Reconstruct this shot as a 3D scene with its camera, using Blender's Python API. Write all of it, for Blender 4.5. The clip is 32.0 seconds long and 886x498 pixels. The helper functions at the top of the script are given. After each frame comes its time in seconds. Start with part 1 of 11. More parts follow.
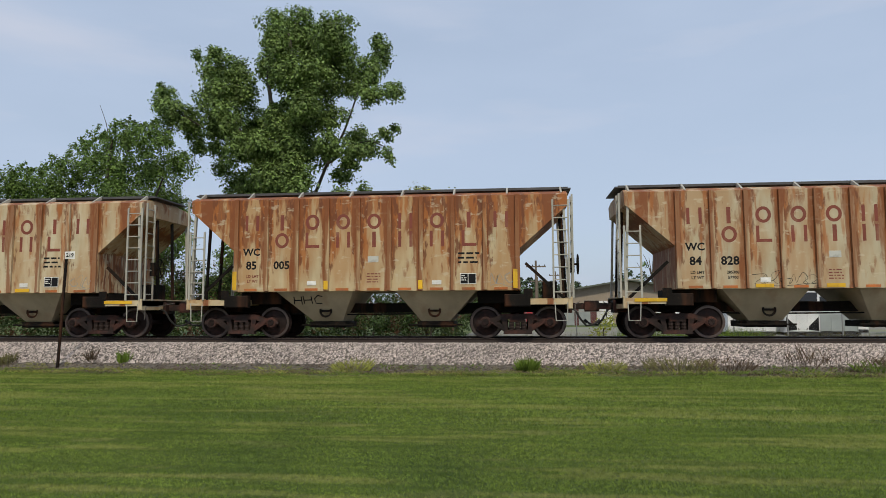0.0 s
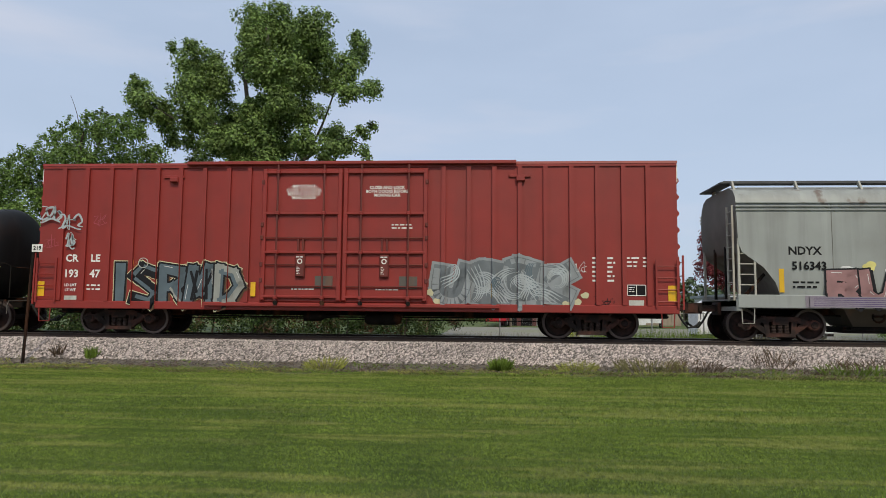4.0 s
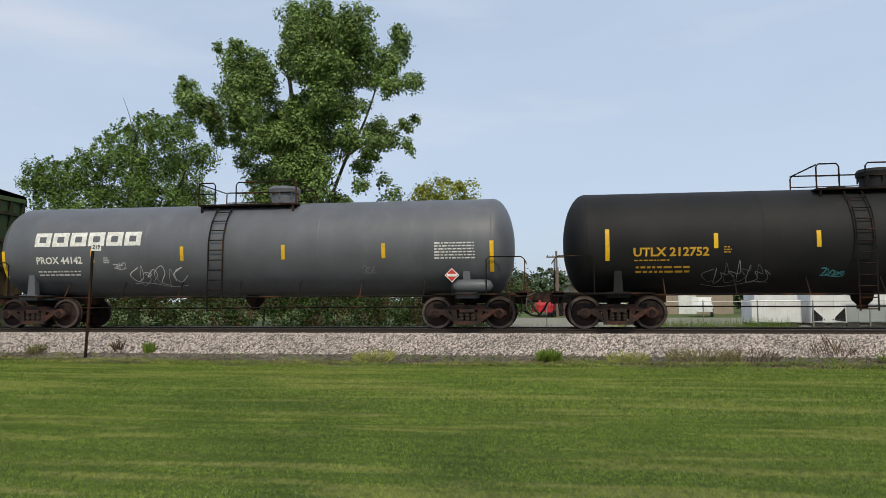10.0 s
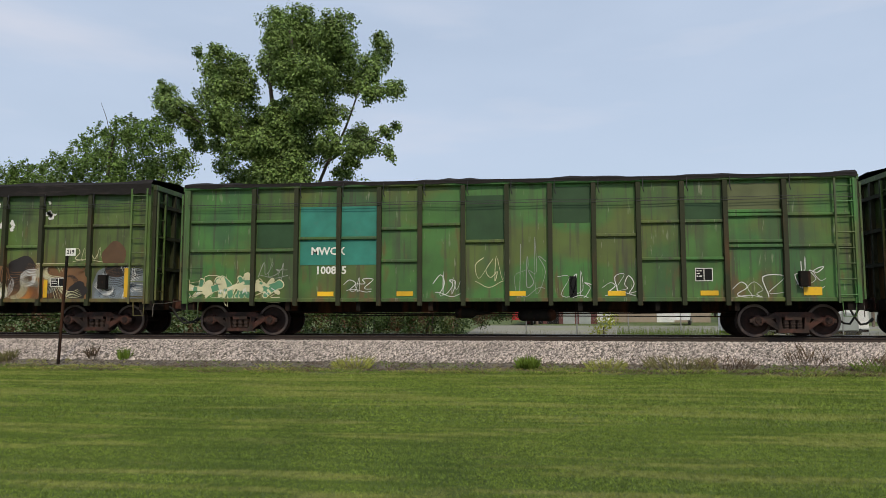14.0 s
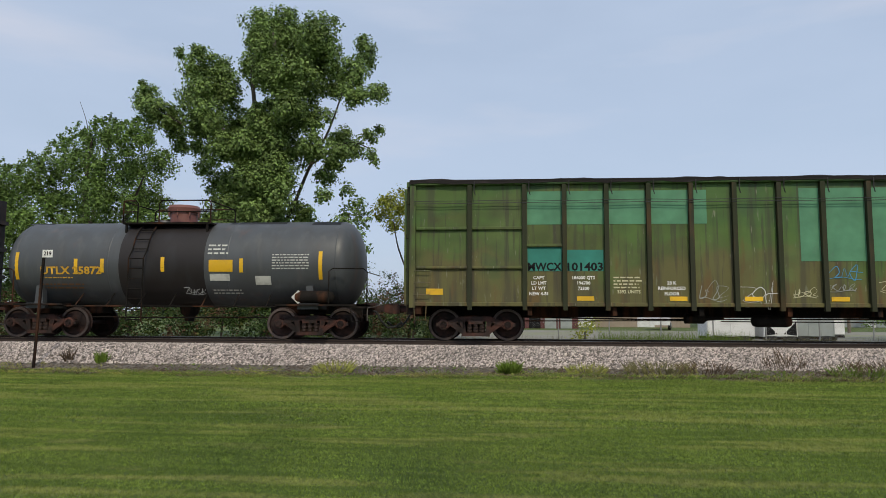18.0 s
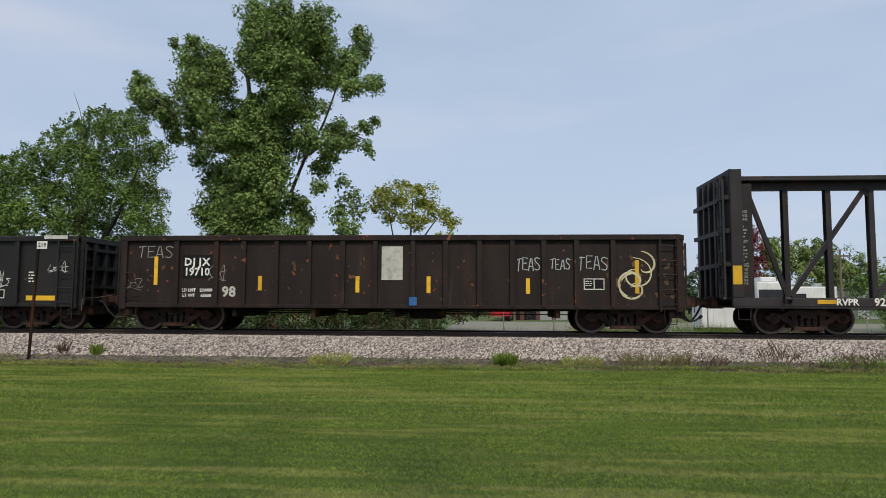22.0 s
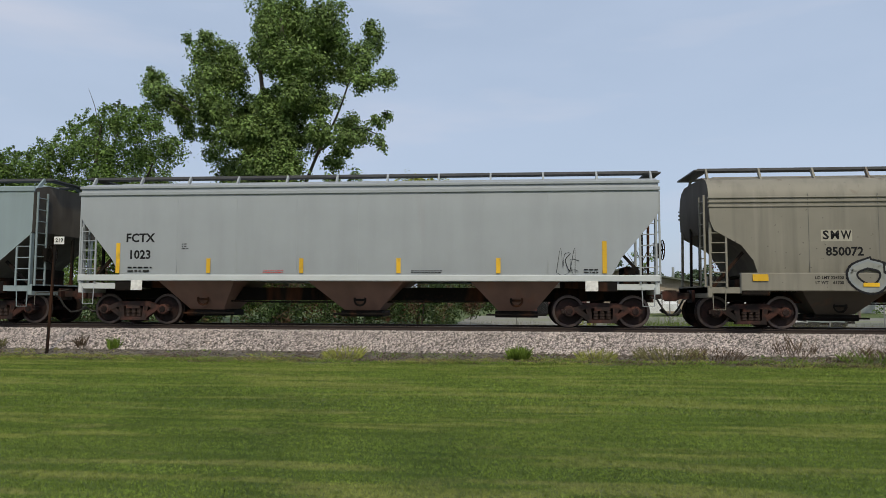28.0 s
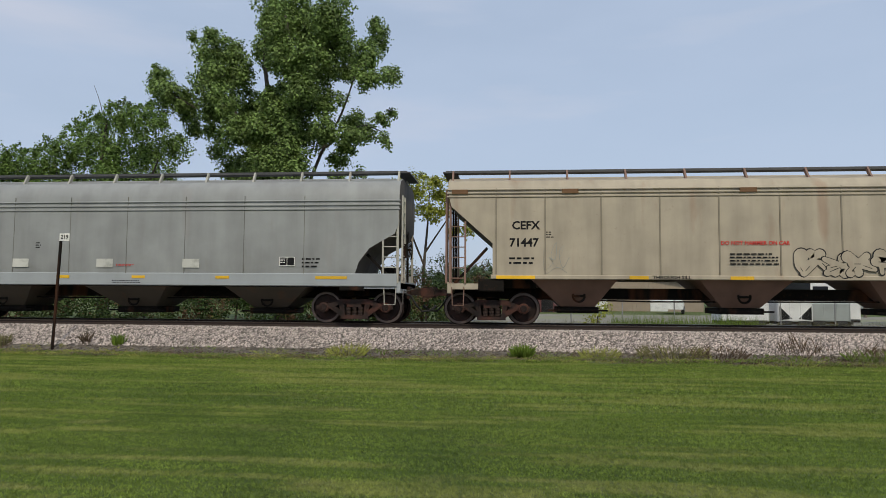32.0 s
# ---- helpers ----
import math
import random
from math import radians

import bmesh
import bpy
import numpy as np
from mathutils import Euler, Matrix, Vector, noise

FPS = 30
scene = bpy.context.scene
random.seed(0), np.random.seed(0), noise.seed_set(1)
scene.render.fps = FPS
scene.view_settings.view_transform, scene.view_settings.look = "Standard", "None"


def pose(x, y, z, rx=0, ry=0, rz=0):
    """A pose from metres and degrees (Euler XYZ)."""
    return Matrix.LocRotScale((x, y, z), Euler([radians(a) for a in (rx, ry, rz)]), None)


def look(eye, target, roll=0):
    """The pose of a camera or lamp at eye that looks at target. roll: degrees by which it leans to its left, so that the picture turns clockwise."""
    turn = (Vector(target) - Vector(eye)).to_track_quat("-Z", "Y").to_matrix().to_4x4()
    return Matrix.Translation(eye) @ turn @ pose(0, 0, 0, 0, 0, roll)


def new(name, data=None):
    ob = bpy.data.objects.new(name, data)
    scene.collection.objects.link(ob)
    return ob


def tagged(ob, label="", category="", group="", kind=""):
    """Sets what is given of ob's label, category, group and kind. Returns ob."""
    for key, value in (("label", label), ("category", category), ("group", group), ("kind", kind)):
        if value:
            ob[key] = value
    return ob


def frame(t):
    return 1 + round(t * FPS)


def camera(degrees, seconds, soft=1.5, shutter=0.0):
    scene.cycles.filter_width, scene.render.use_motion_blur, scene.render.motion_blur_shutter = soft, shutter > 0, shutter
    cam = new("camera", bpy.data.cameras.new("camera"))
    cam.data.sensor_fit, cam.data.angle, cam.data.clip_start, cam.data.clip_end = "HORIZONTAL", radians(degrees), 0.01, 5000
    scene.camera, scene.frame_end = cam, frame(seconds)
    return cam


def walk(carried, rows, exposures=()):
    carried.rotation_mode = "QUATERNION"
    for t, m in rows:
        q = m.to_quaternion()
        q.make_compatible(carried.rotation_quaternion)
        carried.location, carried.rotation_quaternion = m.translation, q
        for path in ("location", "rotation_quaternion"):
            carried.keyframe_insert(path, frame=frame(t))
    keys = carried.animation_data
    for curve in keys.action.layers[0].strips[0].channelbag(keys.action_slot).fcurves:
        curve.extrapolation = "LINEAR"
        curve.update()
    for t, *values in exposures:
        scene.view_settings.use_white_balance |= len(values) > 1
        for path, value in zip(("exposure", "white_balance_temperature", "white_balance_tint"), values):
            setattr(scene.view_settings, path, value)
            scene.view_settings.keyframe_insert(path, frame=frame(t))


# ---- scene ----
# The camera stands on the lawn and is panned by hand.
cam = camera(66.3, 32.0, soft=0.5)
ROWS = [
    (0.0, 0.010, 0.810, 6.050, 5.095, 0.201),
    (0.5, 0.001, 0.806, 5.884, 5.098, 0.159),
    (1.0, -0.004, 0.807, 5.904, 5.180, 0.191),
    (1.5, -0.007, 0.807, 5.970, 5.047, 0.148),
    (2.0, 0.007, 0.810, 5.527, 4.733, 0.075),
    (2.5, 0.012, 0.813, 4.629, 4.741, -0.239),
    (3.0, 0.013, 0.813, 4.309, 4.719, -0.300),
    (3.5, 0.012, 0.813, 4.379, 4.957, -0.495),
    (4.0, 0.016, 0.807, 3.981, 5.034, -0.545),
    (4.5, -0.004, 0.815, 4.395, 4.765, -0.509),
    (6.5, -0.008, 0.806, 5.533, 4.695, -0.233),
    (7.0, 0.001, 0.806, 5.386, 4.858, -0.253),
    (7.5, 0.016, 0.799, 4.957, 4.717, -0.190),
    (8.0, 0.001, 0.803, 5.119, 4.494, -0.164),
    (8.5, -0.020, 0.808, 5.859, 4.552, -0.012),
    (9.0, -0.027, 0.810, 6.413, 4.490, 0.161),
    (9.5, -0.022, 0.811, 7.443, 4.472, 0.202),
    (10.0, -0.016, 0.810, 7.732, 4.323, 0.242),
    (10.5, -0.019, 0.807, 8.199, 4.277, 0.359),
    (11.0, -0.013, 0.808, 8.504, 4.336, 0.452),
    (11.5, -0.007, 0.809, 8.199, 4.272, 0.510),
    (12.0, 0.003, 0.808, 7.673, 4.237, 0.499),
    (12.5, 0.011, 0.803, 7.215, 4.532, 0.464),
    (13.0, 0.010, 0.803, 6.963, 4.547, 0.199),
    (13.5, 0.007, 0.802, 6.556, 4.726, 0.066),
    (15.5, 0.009, 0.804, 5.113, 5.264, -0.218),
    (16.0, 0.005, 0.806, 5.018, 5.256, -0.316),
    (16.5, 0.008, 0.809, 5.034, 5.300, -0.328),
    (17.0, 0.015, 0.812, 4.807, 5.317, -0.376),
    (17.5, 0.011, 0.809, 4.693, 5.279, -0.317),
    (18.0, 0.005, 0.809, 4.607, 5.283, -0.249),
    (18.5, 0.009, 0.810, 4.405, 5.263, -0.214),
    (19.0, 0.019, 0.808, 4.215, 5.108, -0.229),
    (19.5, 0.019, 0.808, 3.927, 5.059, -0.273),
    (20.0, 0.020, 0.808, 3.778, 5.031, -0.236),
    (20.5, 0.021, 0.807, 3.582, 4.991, -0.249),
    (21.0, 0.000, 0.812, 3.538, 4.789, -0.217),
    (21.5, -0.009, 0.808, 3.807, 4.796, -0.193),
    (22.0, -0.008, 0.809, 4.227, 4.589, -0.269),
    (22.5, -0.004, 0.811, 4.685, 4.365, -0.331),
    (23.0, -0.001, 0.813, 4.648, 4.309, -0.273),
    (23.5, 0.001, 0.808, 4.698, 4.172, -0.251),
    (24.0, 0.017, 0.806, 4.377, 4.401, -0.292),
    (24.5, 0.004, 0.806, 4.432, 4.296, -0.411),
    (26.5, 0.000, 0.810, 4.572, 4.175, -0.340),
    (27.0, -0.012, 0.810, 4.587, 4.195, -0.170),
    (27.5, -0.027, 0.805, 4.944, 4.158, -0.145),
    (28.0, -0.039, 0.811, 5.243, 4.114, -0.225),
    (28.5, -0.024, 0.810, 5.509, 4.052, -0.325),
    (29.0, -0.007, 0.812, 5.682, 4.040, -0.484),
    (29.5, 0.012, 0.817, 5.391, 4.061, -0.594),
    (30.0, 0.005, 0.815, 5.232, 4.067, -0.526),
    (30.5, -0.009, 0.813, 5.432, 4.008, -0.480),
    (31.0, -0.013, 0.807, 5.514, 3.970, -0.451),
    (31.5, -0.014, 0.810, 5.697, 3.897, -0.336),
    (32.0, -0.014, 0.812, 5.643, 3.902, -0.396),
]
EXPOSURES = [(0.0, -0.02, 7100, 6), (4.0, 0.03, 7100, 6), (8.0, 0.13, 7300, 5), (10.0, 0.14, 7250, 4), (13.0, 0.14, 7400, 6), (16.0, 0.05, 7100, 6), (24.0, 0.0, 7100, 6), (29.0, -0.05, 7100, 6), (32.0, -0.06, 7100, 6)]
walk(cam, [(t, pose(x, 0, z, 90 + pitch, 0, yaw) @ pose(0, 0, 0, 0, 0, -roll)) for t, x, z, yaw, pitch, roll in ROWS], EXPOSURES)

# How far the train has rolled to the right, in metres, every half second.
TRAVEL = [(0.0, 0.000), (0.5, 5.648), (1.0, 11.268), (1.5, 16.868), (2.0, 22.460), (2.5, 28.050), (3.0, 33.649), (3.5, 39.258), (4.0, 44.878), (4.5, 50.508), (5.0, 56.142), (5.5, 61.780), (6.0, 67.417), (6.5, 73.053), (7.0, 78.687), (7.5, 84.319), (8.0, 89.950), (8.5, 95.586), (9.0, 101.235), (9.5, 106.894), (10.0, 112.562), (10.5, 118.236), (11.0, 123.916), (11.5, 129.606), (12.0, 135.312), (12.5, 141.034), (13.0, 146.775), (13.5, 152.520), (14.0, 158.254), (14.5, 163.968), (15.0, 169.658), (15.5, 175.323), (16.0, 180.962), (16.5, 186.583), (17.0, 192.190), (17.5, 197.788), (18.0, 203.384), (18.5, 208.980), (19.0, 214.577), (19.5, 220.177), (20.0, 225.784), (20.5, 231.390), (21.0, 236.989), (21.5, 242.567), (22.0, 248.112), (22.5, 253.625), (23.0, 259.110), (23.5, 264.590), (24.0, 270.092), (24.5, 275.612), (25.0, 281.145), (25.5, 286.690), (26.0, 292.243), (26.5, 297.803), (27.0, 303.372), (27.5, 308.949), (28.0, 314.536), (28.5, 320.130), (29.0, 325.728), (29.5, 331.325), (30.0, 336.917), (30.5, 342.502), (31.0, 348.080), (31.5, 353.651), (32.0, 359.215)]
YC = 20.07          # the middle of the track
LAWN = -0.70        # the lawn, below the rail head

# ---- light ----
world = bpy.data.worlds.new("hazy_sky")
scene.world = world
world.use_nodes = True
wn, wl = world.node_tree.nodes, world.node_tree.links
sky = wn.new("ShaderNodeTexSky")
sky.sky_type = "NISHITA"
sky.sun_disc = False
sky.sun_elevation, sky.sun_rotation = radians(48), radians(196)
sky.air_density, sky.dust_density, sky.ozone_density = 1.0, 2.2, 1.6
# thin, high haze that whitens the blue in soft drifts
wco = wn.new("ShaderNodeTexCoord")
wmap = wn.new("ShaderNodeMapping")
wmap.inputs["Scale"].default_value = (1.2, 1.2, 3.6)
wnoise = wn.new("ShaderNodeTexNoise")
wnoise.inputs["Scale"].default_value, wnoise.inputs["Detail"].default_value = 1.6, 6
wramp = wn.new("ShaderNodeMapRange")
wramp.inputs[1].default_value, wramp.inputs[2].default_value, wramp.inputs[3].default_value, wramp.inputs[4].default_value = 0.35, 0.75, 0.70, 0.95
wmix = wn.new("ShaderNodeMix")
wmix.data_type = "RGBA"
wmix.inputs["B"].default_value = (3.75, 4.62, 6.55, 1)
wl.new(wco.outputs["Generated"], wmap.inputs["Vector"])
wl.new(wmap.outputs[0], wnoise.inputs["Vector"])
wl.new(wnoise.outputs[0], wramp.inputs[0])
wl.new(wramp.outputs[0], wmix.inputs["Factor"])
wl.new(sky.outputs[0], wmix.inputs["A"])
# fair-weather veils, paler than the haze
wmap2 = wn.new("ShaderNodeMapping")
wmap2.inputs["Scale"].default_value, wmap2.inputs["Rotation"].default_value = (1.0, 1.0, 5.0), (0.0, 0.35, 0.0)
wmap2.inputs["Location"].default_value = (0.55, 0.0, 0.2)
wnoise2 = wn.new("ShaderNodeTexNoise")
wnoise2.inputs["Scale"].default_value, wnoise2.inputs["Detail"].default_value = 1.9, 8
wramp2 = wn.new("ShaderNodeMapRange")
wramp2.inputs[1].default_value, wramp2.inputs[2].default_value, wramp2.inputs[3].default_value, wramp2.inputs[4].default_value = 0.46, 0.68, 0.0, 0.6
wmix2 = wn.new("ShaderNodeMix")
wmix2.data_type = "RGBA"
wmix2.inputs["B"].default_value = (4.7, 5.0, 6.35, 1)
wl.new(wco.outputs["Generated"], wmap2.inputs["Vector"])
wl.new(wmap2.outputs[0], wnoise2.inputs["Vector"])
wl.new(wnoise2.outputs[0], wramp2.inputs[0])
wl.new(wramp2.outputs[0], wmix2.inputs["Factor"])
wl.new(wmix.outputs["Result"], wmix2.inputs["A"])
wl.new(wmix2.outputs["Result"], wn["Background"].inputs["Color"])
wn["Background"].inputs["Strength"].default_value = 0.132

sun = new("sun", bpy.data.lights.new("sun", "SUN"))
sun.data.energy, sun.data.angle, sun.data.color = 2.1, radians(3.0), (1.0, 0.92, 0.78)
sun.matrix_basis = look((0, 0, 0), (-0.30, 1.0, -1.05))


# ---- materials ----
def mk(name, base, rough=0.6, metal=0.0, layers=(), bump=0.15, bscale=60.0, vary=0.14, vscale=1.3, island=0.0, own=0.0, shine=0.5, hues=0.0):
    """base colour with a soft variation; layers: (colour, (sx, sy, sz), low, high, amount[, slope, height]) of noise laid on it;
    a slope makes the layer grow upwards (or, below 0, downwards) from that height of the thing."""
    m = bpy.data.materials.new(name)
    m.use_nodes = True
    n, l = m.node_tree.nodes, m.node_tree.links
    bsdf = n["Principled BSDF"]
    bsdf.inputs["Roughness"].default_value, bsdf.inputs["Metallic"].default_value = rough, metal
    bsdf.inputs["Specular IOR Level"].default_value = shine
    co = n.new("ShaderNodeTexCoord")

    def noise_at(scale, detail=5.0, seedoff=0.0):
        mp = n.new("ShaderNodeMapping")
        mp.inputs["Scale"].default_value = scale
        mp.inputs["Location"].default_value = (seedoff, seedoff * 0.7, seedoff * 1.3)
        tx = n.new("ShaderNodeTexNoise")
        tx.inputs["Scale"].default_value, tx.inputs["Detail"].default_value = 1.0, detail
        l.new(co.outputs["Object"], mp.inputs["Vector"])
        l.new(mp.outputs[0], tx.inputs["Vector"])
        return tx.outputs[0]

    def ranged(sock, a, b, c, d):
        r = n.new("ShaderNodeMapRange")
        for i, v in enumerate((a, b, c, d)):
            r.inputs[i + 1].default_value = v
        l.new(sock, r.inputs[0])
        return r.outputs[0]

    hsv = n.new("ShaderNodeHueSaturation")
    hsv.inputs["Color"].default_value = (*base, 1)
    val = ranged(noise_at((vscale,) * 3, 6.0), 0.3, 0.7, 1 - vary, 1 + vary)
    for amount, node, out in ((island, "ShaderNodeNewGeometry", "Random Per Island"), (own, "ShaderNodeObjectInfo", "Random")):
        if amount:
            src = n.new(node)
            mul = n.new("ShaderNodeMath")
            mul.operation = "MULTIPLY"
            l.new(val, mul.inputs[0])
            l.new(ranged(src.outputs[out], 0, 1, 1 - amount, 1 + amount), mul.inputs[1])
            val = mul.outputs[0]
    if hues:
        src = n.new("ShaderNodeObjectInfo")
        l.new(ranged(src.outputs["Random"], 0, 1, 0.5 - hues, 0.5 + hues), hsv.inputs["Hue"])
    l.new(val, hsv.inputs["Value"])
    col = hsv.outputs[0]
    for i, (c, sc, lo, hi, amt, *grow) in enumerate(layers):
        mx = n.new("ShaderNodeMix")
        mx.data_type = "RGBA"
        mx.inputs["B"].default_value = (*c, 1)
        src = noise_at(sc, 7.0, 3.1 * i + 1)
        if grow:
            sep, up, add = n.new("ShaderNodeSeparateXYZ"), n.new("ShaderNodeMath"), n.new("ShaderNodeMath")
            l.new(co.outputs["Object"], sep.inputs[0])
            l.new(sep.outputs[2], up.inputs[0])
            if len(grow) > 2:
                # more of it beside the ribs that stand at this start and pitch
                ping, off, gain = n.new("ShaderNodeMath"), n.new("ShaderNodeMath"), n.new("ShaderNodeMath")
                ping.operation, gain.operation = "PINGPONG", "MULTIPLY_ADD"
                off.inputs[1].default_value, ping.inputs[1].default_value = -grow[2], grow[3] / 2
                gain.inputs[1].default_value, gain.inputs[2].default_value = -grow[4], grow[4] * grow[3] / 4
                l.new(sep.outputs[0], off.inputs[0])
                l.new(off.outputs[0], ping.inputs[0])
                l.new(ping.outputs[0], gain.inputs[0])
                more = n.new("ShaderNodeMath")
                l.new(src, more.inputs[0])
                l.new(gain.outputs[0], more.inputs[1])
                src = more.outputs[0]
            up.operation, up.inputs[1].default_value, up.inputs[2].default_value = "MULTIPLY_ADD", grow[0], -grow[0] * grow[1]
            l.new(src, add.inputs[0])
            l.new(up.outputs[0], add.inputs[1])
            src = add.outputs[0]
        l.new(ranged(src, lo, hi, 0, amt), mx.inputs["Factor"])
        l.new(col, mx.inputs["A"])
        col = mx.outputs["Result"]
    l.new(col, bsdf.inputs["Base Color"])
    if bump:
        bp = n.new("ShaderNodeBump")
        bp.inputs["Strength"].default_value, bp.inputs["Distance"].default_value = bump, 0.02
        l.new(noise_at((bscale,) * 3, 4.0), bp.inputs["Height"])
        l.new(bp.outputs[0], bsdf.inputs["Normal"])
    return m


RUST, DARKRUST, GRIME = (0.24, 0.085, 0.035), (0.10, 0.045, 0.025), (0.045, 0.038, 0.03)
STREAK, BLOTCH, FINE = (2.6, 2.6, 0.28), (0.8, 0.8, 0.8), (9, 9, 9)


def car_paint(name, base, rough=0.5, rust=0.0, rust_at=(0.5, 0.62), grime=0.3, streak=0.25, light=0.0, vary=0.10, shine=0.5):
    return mk(name, base, rough, layers=(
        (GRIME, STREAK, 0.42, 0.8, streak), (GRIME, BLOTCH, 0.45, 0.85, grime),
        (RUST, (1.9, 1.9, 0.40), rust_at[0], rust_at[1], rust), (DARKRUST, FINE, rust_at[0] + 0.06, rust_at[1] + 0.1, rust * 0.8),
        ((0.62, 0.6, 0.55), (3.5, 3.5, 0.6), 0.55, 0.85, light)), bump=0.06, bscale=14, vary=vary, shine=shine)


ORANGE, BURNT, REDRUST = (0.37, 0.112, 0.018), (0.140, 0.037, 0.010), (0.225, 0.064, 0.013)


def rusted_cream(name, base, top, amount, low=0.50):
    """Chalky cream paint; blotchy rust thickens towards the roof, runs down in drips and bites in beside the ribs."""
    return mk(name, base, 0.65, layers=(
        ((0.42, 0.32, 0.18), (1.6, 1.6, 1.0), 0.42, 0.72, 0.55), (GRIME, (3.2, 3.2, 0.3), 0.52, 0.85, 0.35),
        ((0.40, 0.195, 0.065), (2.2, 2.2, 0.5), low - 0.06, low + 0.14, 0.66 * amount, top, 2.6),
        (REDRUST, (4.2, 4.2, 1.1), low + 0.085, low + 0.17, 0.9 * amount, top * 1.1, 2.95, -3.98, 0.885, 0.35),
        (ORANGE, (7, 7, 0.8), low + 0.08, low + 0.19, 0.8 * amount, top, 3.0, -3.98, 0.885, 0.5),
        (BURNT, (9, 9, 2.4), low + 0.13, low + 0.21, 0.85 * amount, top * 0.9, 3.2, -3.98, 0.885, 0.8),
        ((0.55, 0.47, 0.33), (3.0, 3.0, 7.0), 0.60, 0.67, 0.6), ((0.52, 0.44, 0.31), (12, 12, 5), 0.64, 0.70, 0.5),
        (REDRUST, (5, 5, 0.55), 0.66, 0.76, 0.92 * amount, 0.05, 2.4, -4.03, 0.885, 1.6)), bump=0.08, bscale=14, vary=0.10)


M_WC = [rusted_cream("cream_rusted_%d" % i, c, g, a, lo) for i, (c, g, a, lo) in enumerate((
    ((0.49, 0.425, 0.295), 0.04, 0.86, 0.44), ((0.54, 0.43, 0.26), 0.09, 0.98, 0.385), ((0.59, 0.505, 0.345), 0.04, 0.90, 0.455)))]
M_RIB = [rusted_cream("rib_rusted_%d" % i, c, g, 0.85, 0.60) for i, (c, g) in enumerate((((0.42, 0.31, 0.19), 0.10), ((0.42, 0.28, 0.15), 0.2), ((0.48, 0.37, 0.24), 0.07)))]
M_NDYX = mk("light_grey_paint", (0.295, 0.312, 0.300), 0.5, layers=((GRIME, (3.2, 3.2, 0.22), 0.50, 0.78, 0.30, 0.05, 2.6), ((0.17, 0.165, 0.15), (0.7, 0.7, 0.5), 0.52, 0.74, 0.40, 0.10, 3.0), ((0.40, 0.42, 0.41), (5, 5, 0.25), 0.58, 0.74, 0.35), (DARKRUST, (2.2, 2.2, 1.6), 0.62, 0.70, 0.7, 0.14, 3.9)), bump=0.05, bscale=12, vary=0.06)
M_REDWORN = car_paint("rusty_red_hardware", (0.135, 0.020, 0.015), 0.6, 0.1, (0.5, 0.66), 0.2, 0.18, 0.0)
M_RED = car_paint("oxide_red_paint", (0.256, 0.0215, 0.016), 0.55, 0.0, (0.6, 0.7), 0.12, 0.18, 0.0)
M_BLACKTANK = mk("black_tank_paint", (0.0075, 0.0075, 0.0085), 0.5, layers=(((0.022, 0.011, 0.008), (0.7, 0.7, 0.7), 0.54, 0.70, 0.6), ((0.03, 0.03, 0.03), (2.5, 2.5, 0.4), 0.58, 0.75, 0.3)), bump=0.05, bscale=8, shine=0.22)
M_DULLTANK = mk("dull_black_tank_paint", (0.0115, 0.0112, 0.0122), 0.65, layers=(((0.022, 0.020, 0.020), (1.0, 1.0, 0.7), 0.48, 0.72, 0.5), ((0.05, 0.045, 0.04), (4, 4, 0.5), 0.64, 0.76, 0.25)), bump=0.05, bscale=8, shine=0.25)
M_GREYTANK = car_paint("dark_grey_tank_paint", (0.104, 0.110, 0.128), 0.5, 0.1, (0.62, 0.75), 0.2, 0.2, 0.05)
M_SMALLTANK = car_paint("worn_slate_tank_paint", (0.064, 0.071, 0.079), 0.48, 0.12, (0.6, 0.72), 0.4, 0.4, 0.06)
M_TLPX = mk("glossy_black_paint", (0.0036, 0.0046, 0.0092), 0.32, layers=(((0.009, 0.0105, 0.017), (1.2, 1.2, 0.5), 0.45, 0.75, 0.6), ((0.22, 0.22, 0.22), (11, 11, 4), 0.68, 0.72, 0.4)), bump=0.45, bscale=4.0, vary=0.3, own=0.25, shine=0.36)
M_OLIVE = mk("faded_olive_paint", (0.092, 0.097, 0.020), 0.6, layers=(((0.140, 0.082, 0.030), (0.6, 0.6, 0.5), 0.46, 0.60, 0.92, -0.24, 2.75), ((0.044, 0.094, 0.024), (0.35, 0.35, 0.6), 0.54, 0.62, 0.7, 0.10, 2.6), (GRIME, (3.0, 3.0, 0.22), 0.52, 0.64, 0.5), (GRIME, (0.9, 0.9, 0.9), 0.52, 0.75, 0.35), ((0.145, 0.058, 0.018), (3, 3, 0.7), 0.56, 0.70, 0.65, -0.12, 2.0), ((0.20, 0.20, 0.13), (9, 9, 3), 0.66, 0.72, 0.45), (GRIME, (10, 10, 0.55), 0.56, 0.66, 0.55), ((0.26, 0.26, 0.19), (16, 16, 2.0), 0.68, 0.715, 0.55)), bump=0.06, bscale=14, vary=0.25, own=0.2, hues=0.012)
